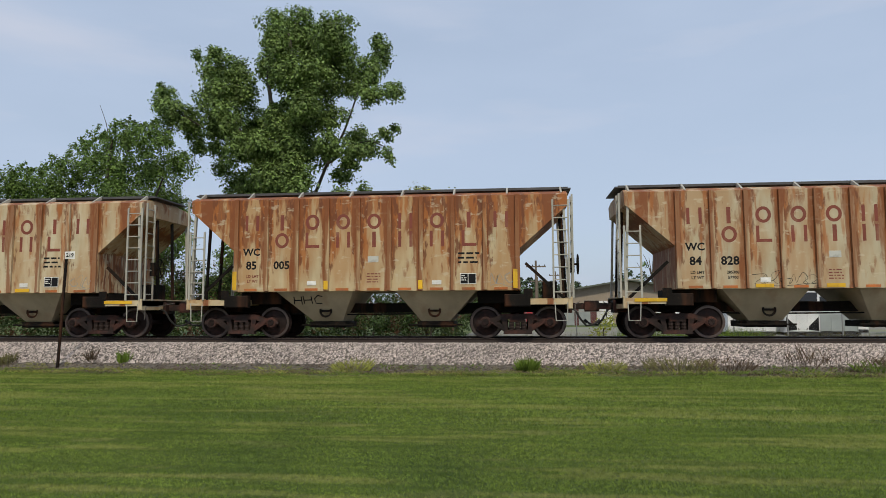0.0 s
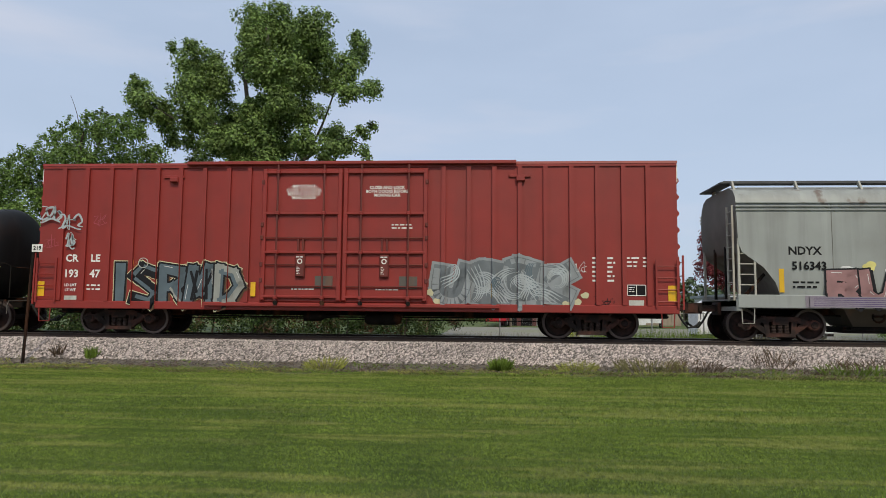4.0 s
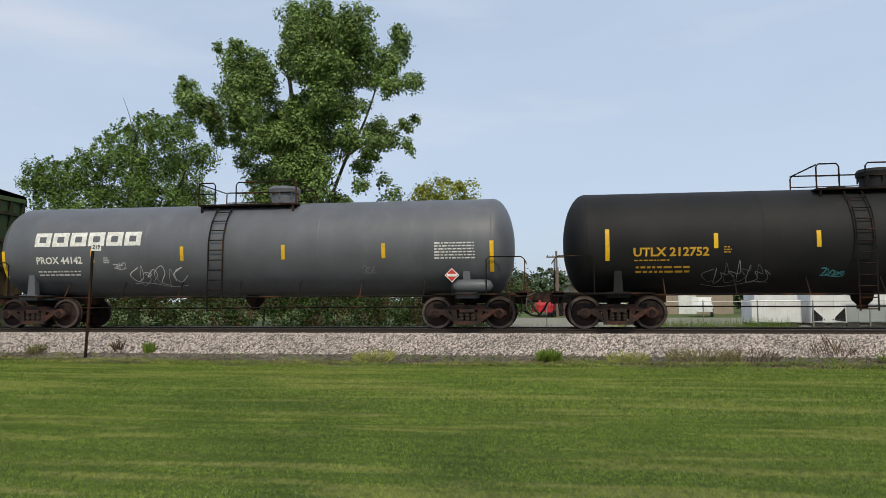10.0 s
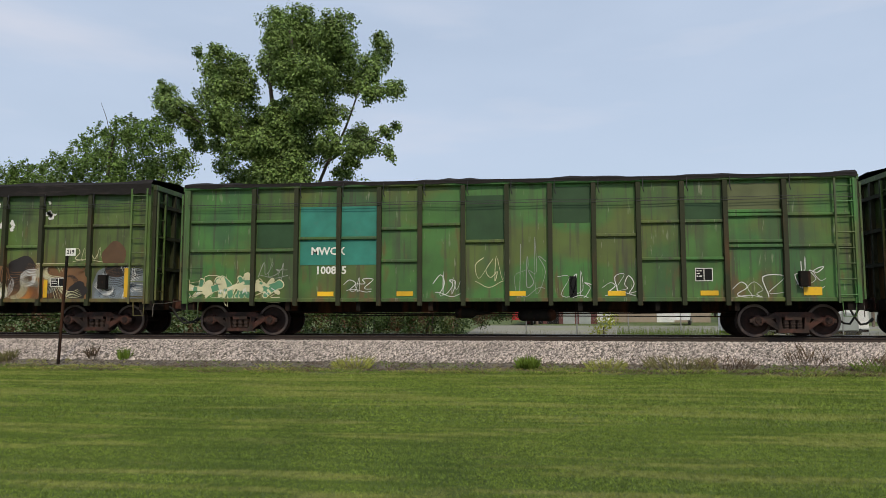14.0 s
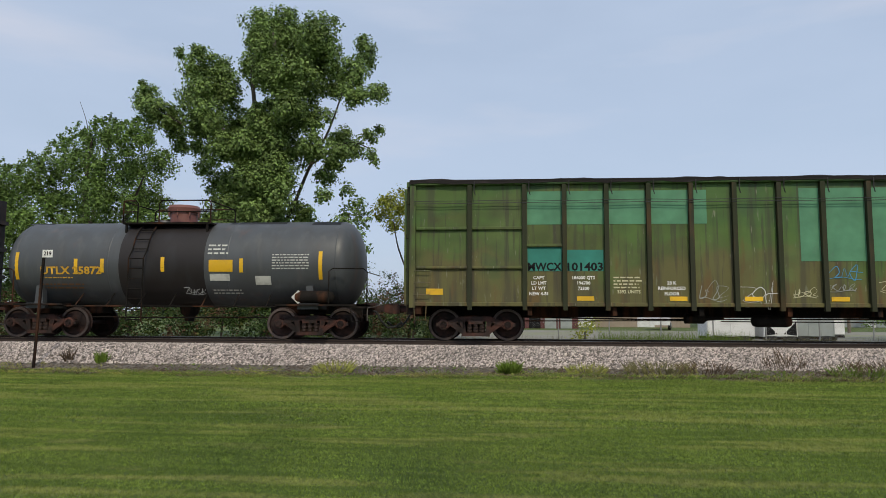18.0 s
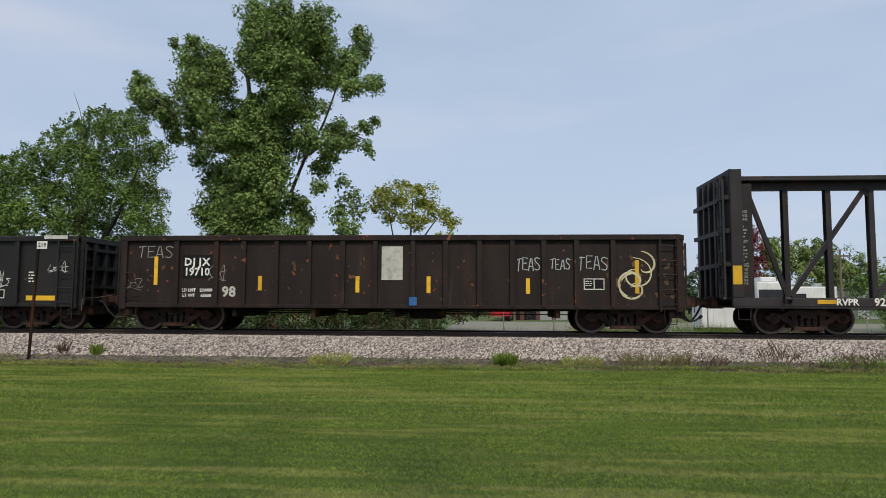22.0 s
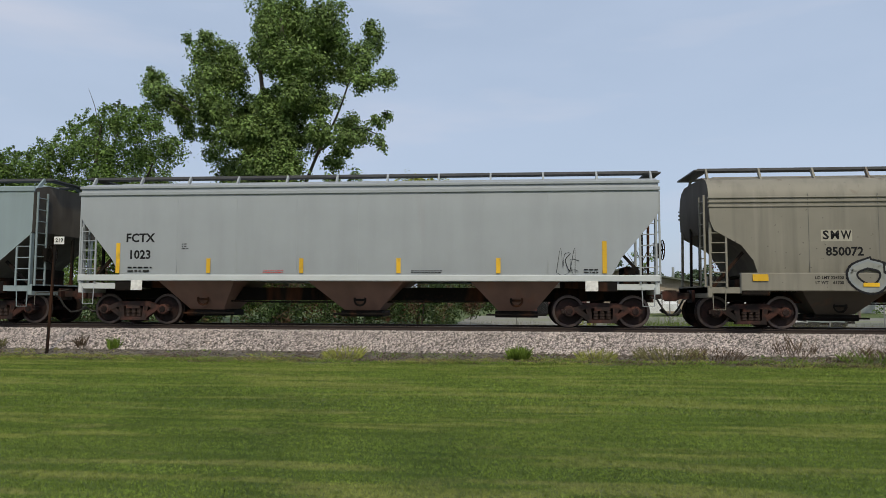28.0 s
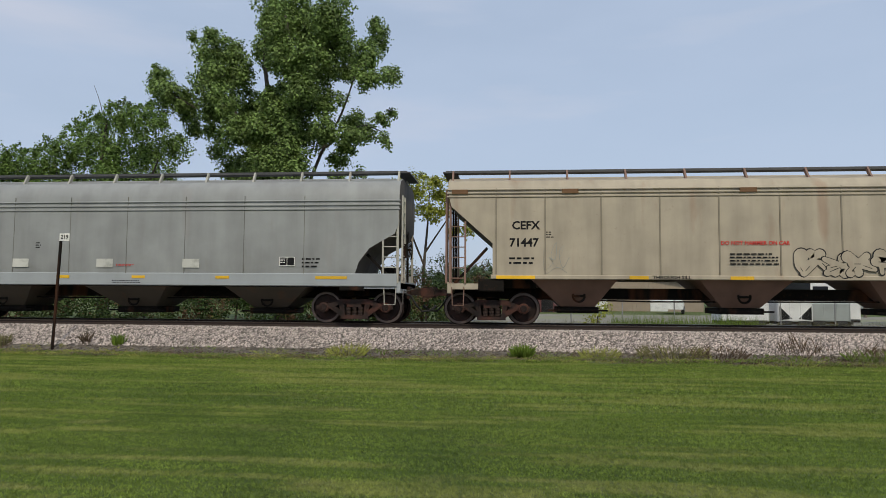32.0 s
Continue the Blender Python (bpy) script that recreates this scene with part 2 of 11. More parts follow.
M_GREEN = mk("patched_green_paint", (0.050, 0.135, 0.030), 0.6, layers=(((0.095, 0.120, 0.024), (0.35, 0.35, 0.5), 0.50, 0.58, 0.8), ((0.028, 0.085, 0.036), (0.6, 0.6, 0.4), 0.54, 0.64, 0.7), (GRIME, (3.0, 3.0, 0.22), 0.52, 0.64, 0.5), (GRIME, (0.9, 0.9, 0.9), 0.5, 0.75, 0.35), ((0.12, 0.060, 0.024), (3, 3, 0.8), 0.59, 0.70, 0.7, -0.06, 2.0), ((0.24, 0.27, 0.18), (8, 8, 1.5), 0.65, 0.72, 0.5), (GRIME, (10, 10, 0.55), 0.56, 0.66, 0.55), ((0.26, 0.26, 0.19), (16, 16, 2.0), 0.68, 0.715, 0.55)), bump=0.06, bscale=14, vary=0.22, own=0.28, hues=0.025)
M_MOSS = mk("moss_green_paint", (0.083, 0.119, 0.034), 0.6, layers=(((0.122, 0.110, 0.040), (0.6, 0.6, 0.5), 0.46, 0.62, 0.90, -0.18, 2.2), ((0.026, 0.090, 0.036), (0.35, 0.35, 0.6), 0.52, 0.60, 0.6, 0.08, 2.8), ((0.075, 0.150, 0.032), (0.4, 0.4, 0.7), 0.55, 0.62, 0.6, 0.12, 2.6), (GRIME, (3.0, 3.0, 0.22), 0.51, 0.63, 0.55), (GRIME, (0.9, 0.9, 0.9), 0.5, 0.75, 0.4), ((0.135, 0.055, 0.020), (3, 3, 0.7), 0.58, 0.72, 0.5, -0.10, 2.0), ((0.20, 0.21, 0.15), (9, 9, 2), 0.66, 0.72, 0.45), (GRIME, (10, 10, 0.55), 0.56, 0.66, 0.55), ((0.26, 0.26, 0.19), (16, 16, 2.0), 0.68, 0.715, 0.55)), bump=0.06, bscale=14, vary=0.25, own=0.24, hues=0.018, shine=0.35)
M_BROWNGON = mk("brown_black_paint", (0.0225, 0.0148, 0.0136), 0.6, shine=0.22, layers=(((0.009, 0.008, 0.008), STREAK, 0.45, 0.7, 0.5), ((0.046, 0.022, 0.016), (1.2, 1.2, 0.5), 0.54, 0.68, 0.6), ((0.050, 0.046, 0.044), (4, 4, 0.5), 0.62, 0.74, 0.4), ((0.23, 0.075, 0.035), (5.5, 5.5, 5.0), 0.665, 0.70, 0.9)), bump=0.12, bscale=9, vary=0.18)
M_BLACKGON = mk("worn_black_paint", (0.0115, 0.0108, 0.0112), 0.55, layers=(((0.030, 0.020, 0.016), (1.1, 1.1, 0.5), 0.54, 0.70, 0.5), ((0.045, 0.044, 0.042), (4.0, 4.0, 0.5), 0.60, 0.74, 0.45), ((0.16, 0.06, 0.03), (6, 6, 6), 0.69, 0.72, 0.8)), bump=0.12, bscale=9, vary=0.18, shine=0.35)
M_DARKGON = mk("weathered_charcoal_paint", (0.0215, 0.0185, 0.0175), 0.65, shine=0.25, layers=((GRIME, STREAK, 0.42, 0.8, 0.35), ((0.055, 0.034, 0.022), (1.3, 1.3, 0.4), 0.52, 0.68, 0.6), ((0.075, 0.072, 0.066), (4.0, 4.0, 0.5), 0.58, 0.74, 0.5), ((0.20, 0.07, 0.03), (5, 5, 5), 0.67, 0.71, 0.8)), bump=0.12, bscale=9, vary=0.2)
M_BEAM = mk("dark_brown_steel", (0.025, 0.0215, 0.0240), 0.55, shine=0.3, layers=(((0.062, 0.030, 0.022), (1.6, 1.6, 0.7), 0.52, 0.68, 0.6), ((0.060, 0.060, 0.060), (4, 4, 0.6), 0.58, 0.74, 0.4), ((0.014, 0.012, 0.012), (7, 7, 1.2), 0.56, 0.68, 0.5)), bump=0.08, bscale=10, vary=0.2, own=0.3)
M_TAN = mk("tan_grey_paint", (0.222, 0.206, 0.166), 0.55, layers=((GRIME, (3.4, 3.4, 0.22), 0.50, 0.78, 0.36), ((0.15, 0.135, 0.108), (0.7, 0.7, 0.6), 0.50, 0.72, 0.45), ((0.30, 0.28, 0.235), (4.5, 4.5, 0.3), 0.58, 0.74, 0.35), (DARKRUST, (2.4, 2.4, 1.2), 0.64, 0.72, 0.6, 0.12, 3.9), ((0.05, 0.042, 0.034), (9, 9, 9), 0.69, 0.72, 0.7)), bump=0.05, bscale=12, vary=0.06)
M_PALE = car_paint("pale_grey_paint", (0.330, 0.355, 0.372), 0.45, 0.04, (0.66, 0.74), 0.03, 0.10, vary=0.03)
M_BLUEGREY = car_paint("blue_grey_paint", (0.250, 0.312, 0.330), 0.48, 0.03, (0.66, 0.74), 0.04, 0.14, vary=0.03)
M_BEIGE = car_paint("beige_paint", (0.415, 0.358, 0.275), 0.55, 0.32, (0.60, 0.72), 0.16, 0.30)
M_STEELGREY = car_paint("mid_grey_paint", (0.29, 0.30, 0.30), 0.5, 0.06, (0.62, 0.72), 0.2, 0.25)
M_UNDER = car_paint("grimy_underframe", (0.0085, 0.0072, 0.0065), 0.8, 0.3, (0.52, 0.68), 0.2, 0.2, shine=0.12)
# Hopper ends: dusty paint with the slopes' shade darkened into the colour.
M_DUSTSHADE = mk("brake_dust_and_shade_on_paint", (0.105, 0.090, 0.074), 0.8, layers=(((0.055, 0.045, 0.038), (1.5, 1.5, 0.6), 0.46, 0.66, 0.7), ((0.17, 0.15, 0.125), (2.4, 2.4, 0.3), 0.56, 0.74, 0.6)), bump=0.06, bscale=14)
M_PALEDUSTSHADE = mk("thin_brake_dust_and_shade_on_paint", (0.20, 0.195, 0.175), 0.8, layers=(((0.10, 0.085, 0.07), (1.5, 1.5, 0.6), 0.46, 0.66, 0.6, -0.15, 2.6),), bump=0.06, bscale=14)
M_WALK = mk("weathered_walkway_grating", (0.060, 0.060, 0.064), 0.6, bump=0.3, bscale=60, vary=0.25, vscale=2)
M_CHUTE = [car_paint(nm, c, 0.65, 0.25, (0.58, 0.7), 0.22, 0.25) for nm, c in (("cream_chute_paint", (0.46, 0.38, 0.255)), ("dusty_dark_chute_paint", (0.085, 0.07, 0.055)), ("brown_chute_paint", (0.22, 0.130, 0.100)), ("grey_chute_paint", (0.17, 0.165, 0.15)))]
M_BOGIE = mk("rusty_cast_steel", (0.024, 0.0155, 0.0138), 0.7, 0.0, (((0.112, 0.042, 0.030), (3, 3, 3), 0.45, 0.66, 0.66), ((0.009, 0.008, 0.008), (5, 5, 5), 0.55, 0.66, 0.7)), 0.3, 40, 0.3, 3.0, own=0.45, shine=0.22)
M_WHEEL = mk("brown_wheel_steel", (0.022, 0.014, 0.013), 0.7, 0.1, (((0.080, 0.034, 0.027), (4, 4, 4), 0.5, 0.7, 0.55),), 0.1, 30, 0.2, 4.0, own=0.4, shine=0.22)
M_TREAD = mk("worn_rim_steel", (0.10, 0.075, 0.068), 0.45, 0.6, bump=0, own=0.3)
M_SPRING = mk("rusty_springs", (0.035, 0.020, 0.016), 0.7, 0.1)
M_WHITE = mk("white_lettering", (0.72, 0.71, 0.68), 0.6, bump=0, vary=0.2, vscale=9)
M_BLACK = mk("black_lettering", (0.008, 0.008, 0.009), 0.7, bump=0, vary=0.2, shine=0.2)
M_SILLWHITE = mk("off_white_sill_paint", (0.52, 0.55, 0.55), 0.5, bump=0.03, vary=0.05)
M_SEAM = mk("grimy_seam", (0.135, 0.132, 0.118), 0.7, bump=0, vary=0.4, vscale=1.2)
M_MAROON = mk("maroon_lettering", (0.20, 0.042, 0.024), 0.6, layers=(((0.40, 0.28, 0.17), (3, 3, 2), 0.56, 0.76, 0.35),), bump=0)
M_YELLOW = mk("yellow_reflector", (0.72, 0.42, 0.02), 0.4, layers=(((0.22, 0.13, 0.05), (4, 4, 4), 0.55, 0.75, 0.5),), bump=0, own=0.15)
M_PATCH = mk("faded_orange_patch", (0.46, 0.135, 0.03), 0.5, layers=(((0.25, 0.12, 0.06), (5, 5, 5), 0.5, 0.7, 0.6),), bump=0, own=0.3)
M_YELTXT = mk("amber_lettering", (0.56, 0.31, 0.025), 0.6, bump=0)
M_REDTXT = mk("red_lettering", (0.55, 0.04, 0.03), 0.5, bump=0)
M_PLATE = mk("dull_white_plate", (0.52, 0.52, 0.48), 0.5, layers=((GRIME, (6, 6, 6), 0.5, 0.8, 0.5),), bump=0)
M_GRAB = car_paint("grab_iron_paint", (0.10, 0.09, 0.08), 0.6, 0.4)
M_LADDERLIGHT = car_paint("pale_ladder_paint", (0.42, 0.41, 0.36), 0.6, 0.3, (0.55, 0.7))
M_TARP = mk("black_tarpaulin", (0.014, 0.012, 0.012), 0.8, layers=(((0.05, 0.04, 0.04), (2, 2, 9), 0.55, 0.75, 0.5),), bump=1.0, bscale=5, shine=0.2)
# Chip-car posts: grimy, and darkened to carry the shadowed post edges in the colour.
M_POST = car_paint("grimy_shaded_post_paint", (0.028, 0.034, 0.016), 0.7, 0.25, (0.56, 0.70), 0.4, 0.5, shine=0.2)
# Paler than the panel paint; the posts' highlights are put into the colour.
M_TLPOST = mk("highlit_black_post_paint", (0.0075, 0.0085, 0.0125), 0.36, bump=0.05, own=0.3, shine=0.5)
M_HOSE = mk("rubber_hose", (0.018, 0.018, 0.018), 0.55, bump=0)
M_RAIL = mk("rail_steel", (0.045, 0.030, 0.024), 0.6, 0.3, bump=0.1)
M_RAILTOP = mk("polished_rail_head", (0.35, 0.33, 0.31), 0.3, 0.9, bump=0)


def tint(name, c, rough=0.55):
    return mk(name, c, rough, layers=((tuple(0.5 * v + 0.15 * sum(c) for v in c), (5, 5, 5), 0.58, 0.80, 0.4),), bump=0, vary=0.16, vscale=2.5, shine=0.3)


S_TEAL, S_BLUE = tint("teal_spray", (0.012, 0.125, 0.14)), tint("sky_blue_spray", (0.06, 0.26, 0.44))
S_RED, S_ORANGE, S_WHITE = tint("crimson_spray", (0.34, 0.012, 0.035)), tint("orange_spray", (0.55, 0.20, 0.05)), tint("white_spray", (0.62, 0.62, 0.62))
S_BLACK, S_LILAC, S_PURPLE = tint("black_spray", (0.0085, 0.008, 0.010)), tint("lilac_spray", (0.33, 0.28, 0.50)), tint("violet_spray", (0.065, 0.035, 0.14))
S_SILVER, S_YELLOW, S_GREY = tint("silver_spray", (0.38, 0.42, 0.44)), tint("lemon_spray", (0.62, 0.56, 0.20)), tint("grey_spray", (0.28, 0.29, 0.27))
S_SLATE, S_UMBER = tint("slate_spray", (0.10, 0.135, 0.16)), tint("umber_spray", (0.10, 0.055, 0.03))
S_PALETAN = tint("pale_tan_repaint", (0.36, 0.34, 0.28))
S_FADED = tint("faded_olive_patch", (0.10, 0.115, 0.055))
S_LILACGREY = tint("lavender_grey_spray", (0.24, 0.21, 0.25))
S_AQUA, S_MINT, S_GREEN = tint("aqua_spray", (0.08, 0.30, 0.34)), tint("mint_patch_paint", (0.085, 0.235, 0.135)), tint("leaf_green_spray", (0.02, 0.21, 0.07))
S_NAVY, S_CREAM, S_ROSE = tint("navy_spray", (0.03, 0.06, 0.16)), tint("cream_spray", (0.55, 0.52, 0.34)), tint("rose_spray", (0.42, 0.09, 0.12))
S_PEWTER, S_STEEL = tint("pewter_spray", (0.26, 0.285, 0.30)), tint("steel_grey_spray", (0.15, 0.17, 0.185))
S_PALELILAC, S_POWDER = tint("pale_lilac_spray", (0.42, 0.37, 0.56)), tint("powder_blue_spray", (0.20, 0.34, 0.58))
S_INK, S_VIOLET = tint("ink_violet_spray", (0.028, 0.016, 0.060)), tint("mid_violet_spray", (0.20, 0.15, 0.36))
S_PALECREAM = tint("pale_cream_spray", (0.47, 0.43, 0.30))
S_SOOT, S_PALEBLUE = tint("soot_black_spray", (0.022, 0.018, 0.018)), tint("pale_blue_grey_spray", (0.22, 0.27, 0.33))
S_MAUVE, S_CRIMSON = tint("mauve_pink_spray", (0.30, 0.165, 0.165)), tint("dark_crimson_spray", (0.22, 0.010, 0.025))
S_DKTEAL, S_BLUE2 = tint("deep_teal_spray", (0.010, 0.075, 0.070)), tint("petrol_blue_spray", (0.012, 0.105, 0.19))
S_TEALPATCH, S_DKGREEN, S_BROWN = tint("teal_patch_paint", (0.03, 0.20, 0.16)), tint("dark_green_patch", (0.024, 0.062, 0.026)), tint("rust_brown_spray", (0.155, 0.078, 0.036))


# ---- mesh helpers ----
class Shape:
    """Vertices and faces that are gathered and become one mesh."""

    def __init__(self):
        self.v, self.f, self.k = [], [], []

    def add(self, vs, fs, k=0):
        o = len(self.v)
        self.v += [tuple(p) for p in vs]
        self.f += [tuple(i + o for i in f) for f in fs]
        self.k += [k] * len(fs)
        return self

    def box(self, x0, x1, y0, y1, z0, z1, k=0):
        return self.add([(x, y, z) for x in (x0, x1) for y in (y0, y1) for z in (z0, z1)],
                        [(0, 1, 3, 2), (4, 6, 7, 5), (0, 4, 5, 1), (2, 3, 7, 6), (0, 2, 6, 4), (1, 5, 7, 3)], k)

    def slab(self, x0, x1, y0, y1, z0, z1, c=0.012, k=0):
        """A box whose near-side edges are chamfered (towards -y)."""
        vs = [(x0, y1, z0), (x1, y1, z0), (x1, y1, z1), (x0, y1, z1), (x0, y0 + c, z0), (x1, y0 + c, z0), (x1, y0 + c, z1), (x0, y0 + c, z1),
              (x0 + c, y0, z0 + c), (x1 - c, y0, z0 + c), (x1 - c, y0, z1 - c), (x0 + c, y0, z1 - c)]
        fs = [(3, 2, 1, 0), (8, 9, 10, 11)] + [q for i in range(4) for j in [(i + 1) % 4] for q in ((i, j, 4 + j, 4 + i), (4 + i, 4 + j, 8 + j, 8 + i))]
        return self.add(vs, fs, k)

    def prism(self, poly, y0, y1, k=0):
        """A polygon of (x, z), anticlockwise seen from -y, given depth along y."""
        n = len(poly)
        vs = [(x, y0, z) for x, z in poly] + [(x, y1, z) for x, z in poly]
        return self.add(vs, [tuple(range(n)), tuple(range(2 * n - 1, n - 1, -1))] + [(i, i + n, (i + 1) % n + n, (i + 1) % n) for i in range(n)], k)

    def bar(self, a, b, w, d=None, k=0, up=(0, 0, 1)):
        """A rectangular bar from a to b."""
        a, b = Vector(a), Vector(b)
        t = (b - a).normalized()
        s = t.cross(Vector(up))
        if s.length < 1e-4:
            s = t.cross(Vector((0, 1, 0)))
        s.normalize()
        u = s.cross(t)
        d = w if d is None else d
        vs = [p + s * i * w / 2 + u * j * d / 2 for p in (a, b) for i, j in ((-1, -1), (1, -1), (1, 1), (-1, 1))]
        return self.add(vs, [(3, 2, 1, 0), (4, 5, 6, 7)] + [(i, (i + 1) % 4, (i + 1) % 4 + 4, i + 4) for i in range(4)], k)

    def tube(self, pts, r, n=6, k=0, caps=True):
        pts = [Vector(p) for p in pts]
        rings, u = [], None
        for i, p in enumerate(pts):
            t = (pts[min(i + 1, len(pts) - 1)] - pts[max(i - 1, 0)]).normalized()
            if u is None:
                u = t.orthogonal().normalized()
            u = (u - t * u.dot(t)).normalized()
            w = t.cross(u)
            rr = r[i] if isinstance(r, (list, tuple)) else r
            rings.append([p + (u * math.cos(2 * math.pi * j / n) + w * math.sin(2 * math.pi * j / n)) * rr for j in range(n)])
        fs = [(i * n + j, i * n + (j + 1) % n, (i + 1) * n + (j + 1) % n, (i + 1) * n + j) for i in range(len(pts) - 1) for j in range(n)]
        if caps:
            fs += [tuple(range(n - 1, -1, -1)), tuple(range((len(pts) - 1) * n, len(pts) * n))]
        return self.add([p for ring in rings for p in ring], fs, k)

    def lathe(self, prof, n=24, axis="y", k=0, c=(0, 0, 0)):
        """A profile of (radius, height along the axis) turned round it; radius 0 closes it."""
        vs, fs, rows = [], [], []
        for r, h in prof:
            row = []
            for j in range(1 if r == 0 else n):
                a = 2 * math.pi * j / n
                p = {"y": (r * math.sin(a), h, r * math.cos(a)), "z": (r * math.cos(a), r * math.sin(a), h), "x": (h, r * math.cos(a), r * math.sin(a))}[axis]
                row.append(len(vs))
                vs.append((p[0] + c[0], p[1] + c[1], p[2] + c[2]))
            rows.append(row)
        for a, b in zip(rows, rows[1:]):
            for j in range(n):
                q = [a[j % len(a)], a[(j + 1) % len(a)], b[(j + 1) % len(b)], b[j % len(b)]]
                q = [x for i, x in enumerate(q) if x not in q[:i]]
                if len(q) > 2:
                    fs.append(tuple(q))
        return self.add(vs, fs, k)

    def mesh(self, name, mats, smooth=False):
        me = bpy.data.meshes.new(name)
        me.from_pydata(self.v, [], self.f)
        for m in mats if isinstance(mats, (list, tuple)) else [mats]:
            me.materials.append(m)
        if any(self.k):
            me.polygons.foreach_set("material_index", self.k)
        if smooth:
            me.polygons.foreach_set("use_smooth", [True] * len(me.polygons))
            me.set_sharp_from_angle(angle=radians(smooth if smooth > 1 else 35))
        return me


def part(name, shape, mats, parent=None, label="", smooth=False):
    """One mesh object, as a part of its thing (or, with no parent, on its own)."""
    ob = new(name, shape.mesh(name, mats, smooth) if isinstance(shape, Shape) else shape)
    ob.parent = parent
    return tagged(ob, label)


def thing(name, label, category, group="", x=0.0, y=0.0, z=0.0, kind=""):
    ob = new(name)
    ob.location = (x, y, z)
    ob.empty_display_size = 0.3
    return tagged(ob, label, category, group, kind)


TEXTS = {}


def letters(text, size, shear=0.0):
    """Built-in lettering as a flat mesh with the capitals' height given, centred at its origin, facing -y."""
    key = (text, size, shear)
    if key not in TEXTS:
        cu = bpy.data.curves.new("lettering", "FONT")
        cu.body, cu.align_x, cu.align_y, cu.size, cu.shear, cu.resolution_u = text, "CENTER", "CENTER", size / 0.70, shear, 2
        cu.offset = size * 0.042
        ob = bpy.data.objects.new("lettering", cu)
        scene.collection.objects.link(ob)
        bpy.context.view_layer.update()
        me = bpy.data.meshes.new_from_object(ob.evaluated_get(bpy.context.evaluated_depsgraph_get()))
        bpy.data.objects.remove(ob)
        me.transform(Matrix.Rotation(radians(90), 4, "X"))
        me.materials.clear()
        TEXTS[key] = me
    return TEXTS[key]


def lettering(parent, text, x, z, size, mat, y, label="", width=None):
    me = letters(text, size).copy()
    me.materials.append(mat)
    if width:
        w = max(v.co.x for v in me.vertices) - min(v.co.x for v in me.vertices)
        me.transform(Matrix.Diagonal((width / w, 1, 1, 1)))
    ob = part("lettering", me, mat, parent, label)
    ob.location = (x, y, z)
    return ob


def spaced(parent, text, x, z, size, mat, y, pitch):
    """Lettering set letter by letter."""
    for i, ch in enumerate(text):
        lettering(parent, ch, x + pitch * (i - (len(text) - 1) / 2), z, size, mat, y)


def stencil(parent, x0, x1, z0, z1, rows, mat, y, seed=0, cover=0.8):
    """Rows of small print as bars."""
    rnd, s = random.Random(seed), Shape()
    h = (z1 - z0) / rows
    for r in range(rows):
        x, zz = x0, z1 - (r + 0.78) * h
        end = x0 + (x1 - x0) * rnd.uniform(cover, 1.0)
        while x < end - 0.02:
            w = min(rnd.uniform(0.5, 1.9) * h, end - x)
            s.add([(x, y, zz), (x + w, y, zz), (x + w, y, zz + 0.42 * h), (x, y, zz + 0.42 * h)], [(0, 1, 2, 3)])
            x += w + 0.40 * h
    return tagged(part("stencil", s, mat, parent), kind="stuff")


def plate(parent, x0, x1, z0, z1, y, mat, name="reflector", label="", d=0.006):
    return part(name, Shape().slab(x0, x1, y - d, y, z0, z1, d * 0.45), mat, parent, label)


def label_box(parent, x0, x1, z0, z1, y, seed=0):
    """A black stencil panel with a pale rim, two windows of small print and a bar."""
    p = plate(parent, x0, x1, z0, z1, y, M_BLACK, "test_panel", "black stencil panel with a pale rim")
    s, t = Shape(), (x1 - x0) * 0.04
    yy = y - 0.009
    for a, b, c, d in ((x0, x1, z0, z0 + t), (x0, x1, z1 - t, z1), (x0, x0 + t, z0 + t, z1 - t), (x1 - t, x1, z0 + t, z1 - t), ((x0 + x1) / 2 - t / 2, (x0 + x1) / 2 + t / 2, z0 + t, z1 - t)):
        s.add([(a, yy, c), (b, yy, c), (b, yy, d), (a, yy, d)], [(0, 1, 2, 3)])
    part("rim", s, M_WHITE, p)
    stencil(p, x0 + 2 * t, (x0 + x1) / 2 - 2 * t, z0 + 0.3 * (z1 - z0), z1 - 2 * t, 3, M_WHITE, yy, seed)


def quad_strip(s, pts, ws, y):
    """A flat ribbon on the car side through (x, z) points with widths ws."""
    vs, n = [], len(pts)
    for i, p in enumerate(pts):
        a, b = pts[max(i - 1, 0)], pts[min(i + 1, n - 1)]
        dx, dz = b[0] - a[0], b[1] - a[1]
        q = math.hypot(dx, dz) or 1
        w = ws[i] / 2 if isinstance(ws, (list, tuple)) else ws / 2
        vs += [(p[0] - dz / q * w, y, p[1] + dx / q * w), (p[0] + dz / q * w, y, p[1] - dx / q * w)]
    return s.add(vs, [(2 * i, 2 * i + 1, 2 * i + 3, 2 * i + 2) for i in range(n - 1)])


def smooth_path(pts, step=6):
    out = []
    for i in range(len(pts) - 1):
        p = [pts[max(i - 1, 0)], pts[i], pts[i + 1], pts[min(i + 2, len(pts) - 1)]]
        for k in range(step):
            t = k / step
            out.append(tuple(0.5 * (2 * p[1][c] + (p[2][c] - p[0][c]) * t + (2 * p[0][c] - 5 * p[1][c] + 4 * p[2][c] - p[3][c]) * t * t
                                    + (3 * p[1][c] - p[0][c] - 3 * p[2][c] + p[3][c]) * t ** 3) for c in (0, 1)))
    return out + [pts[-1]]


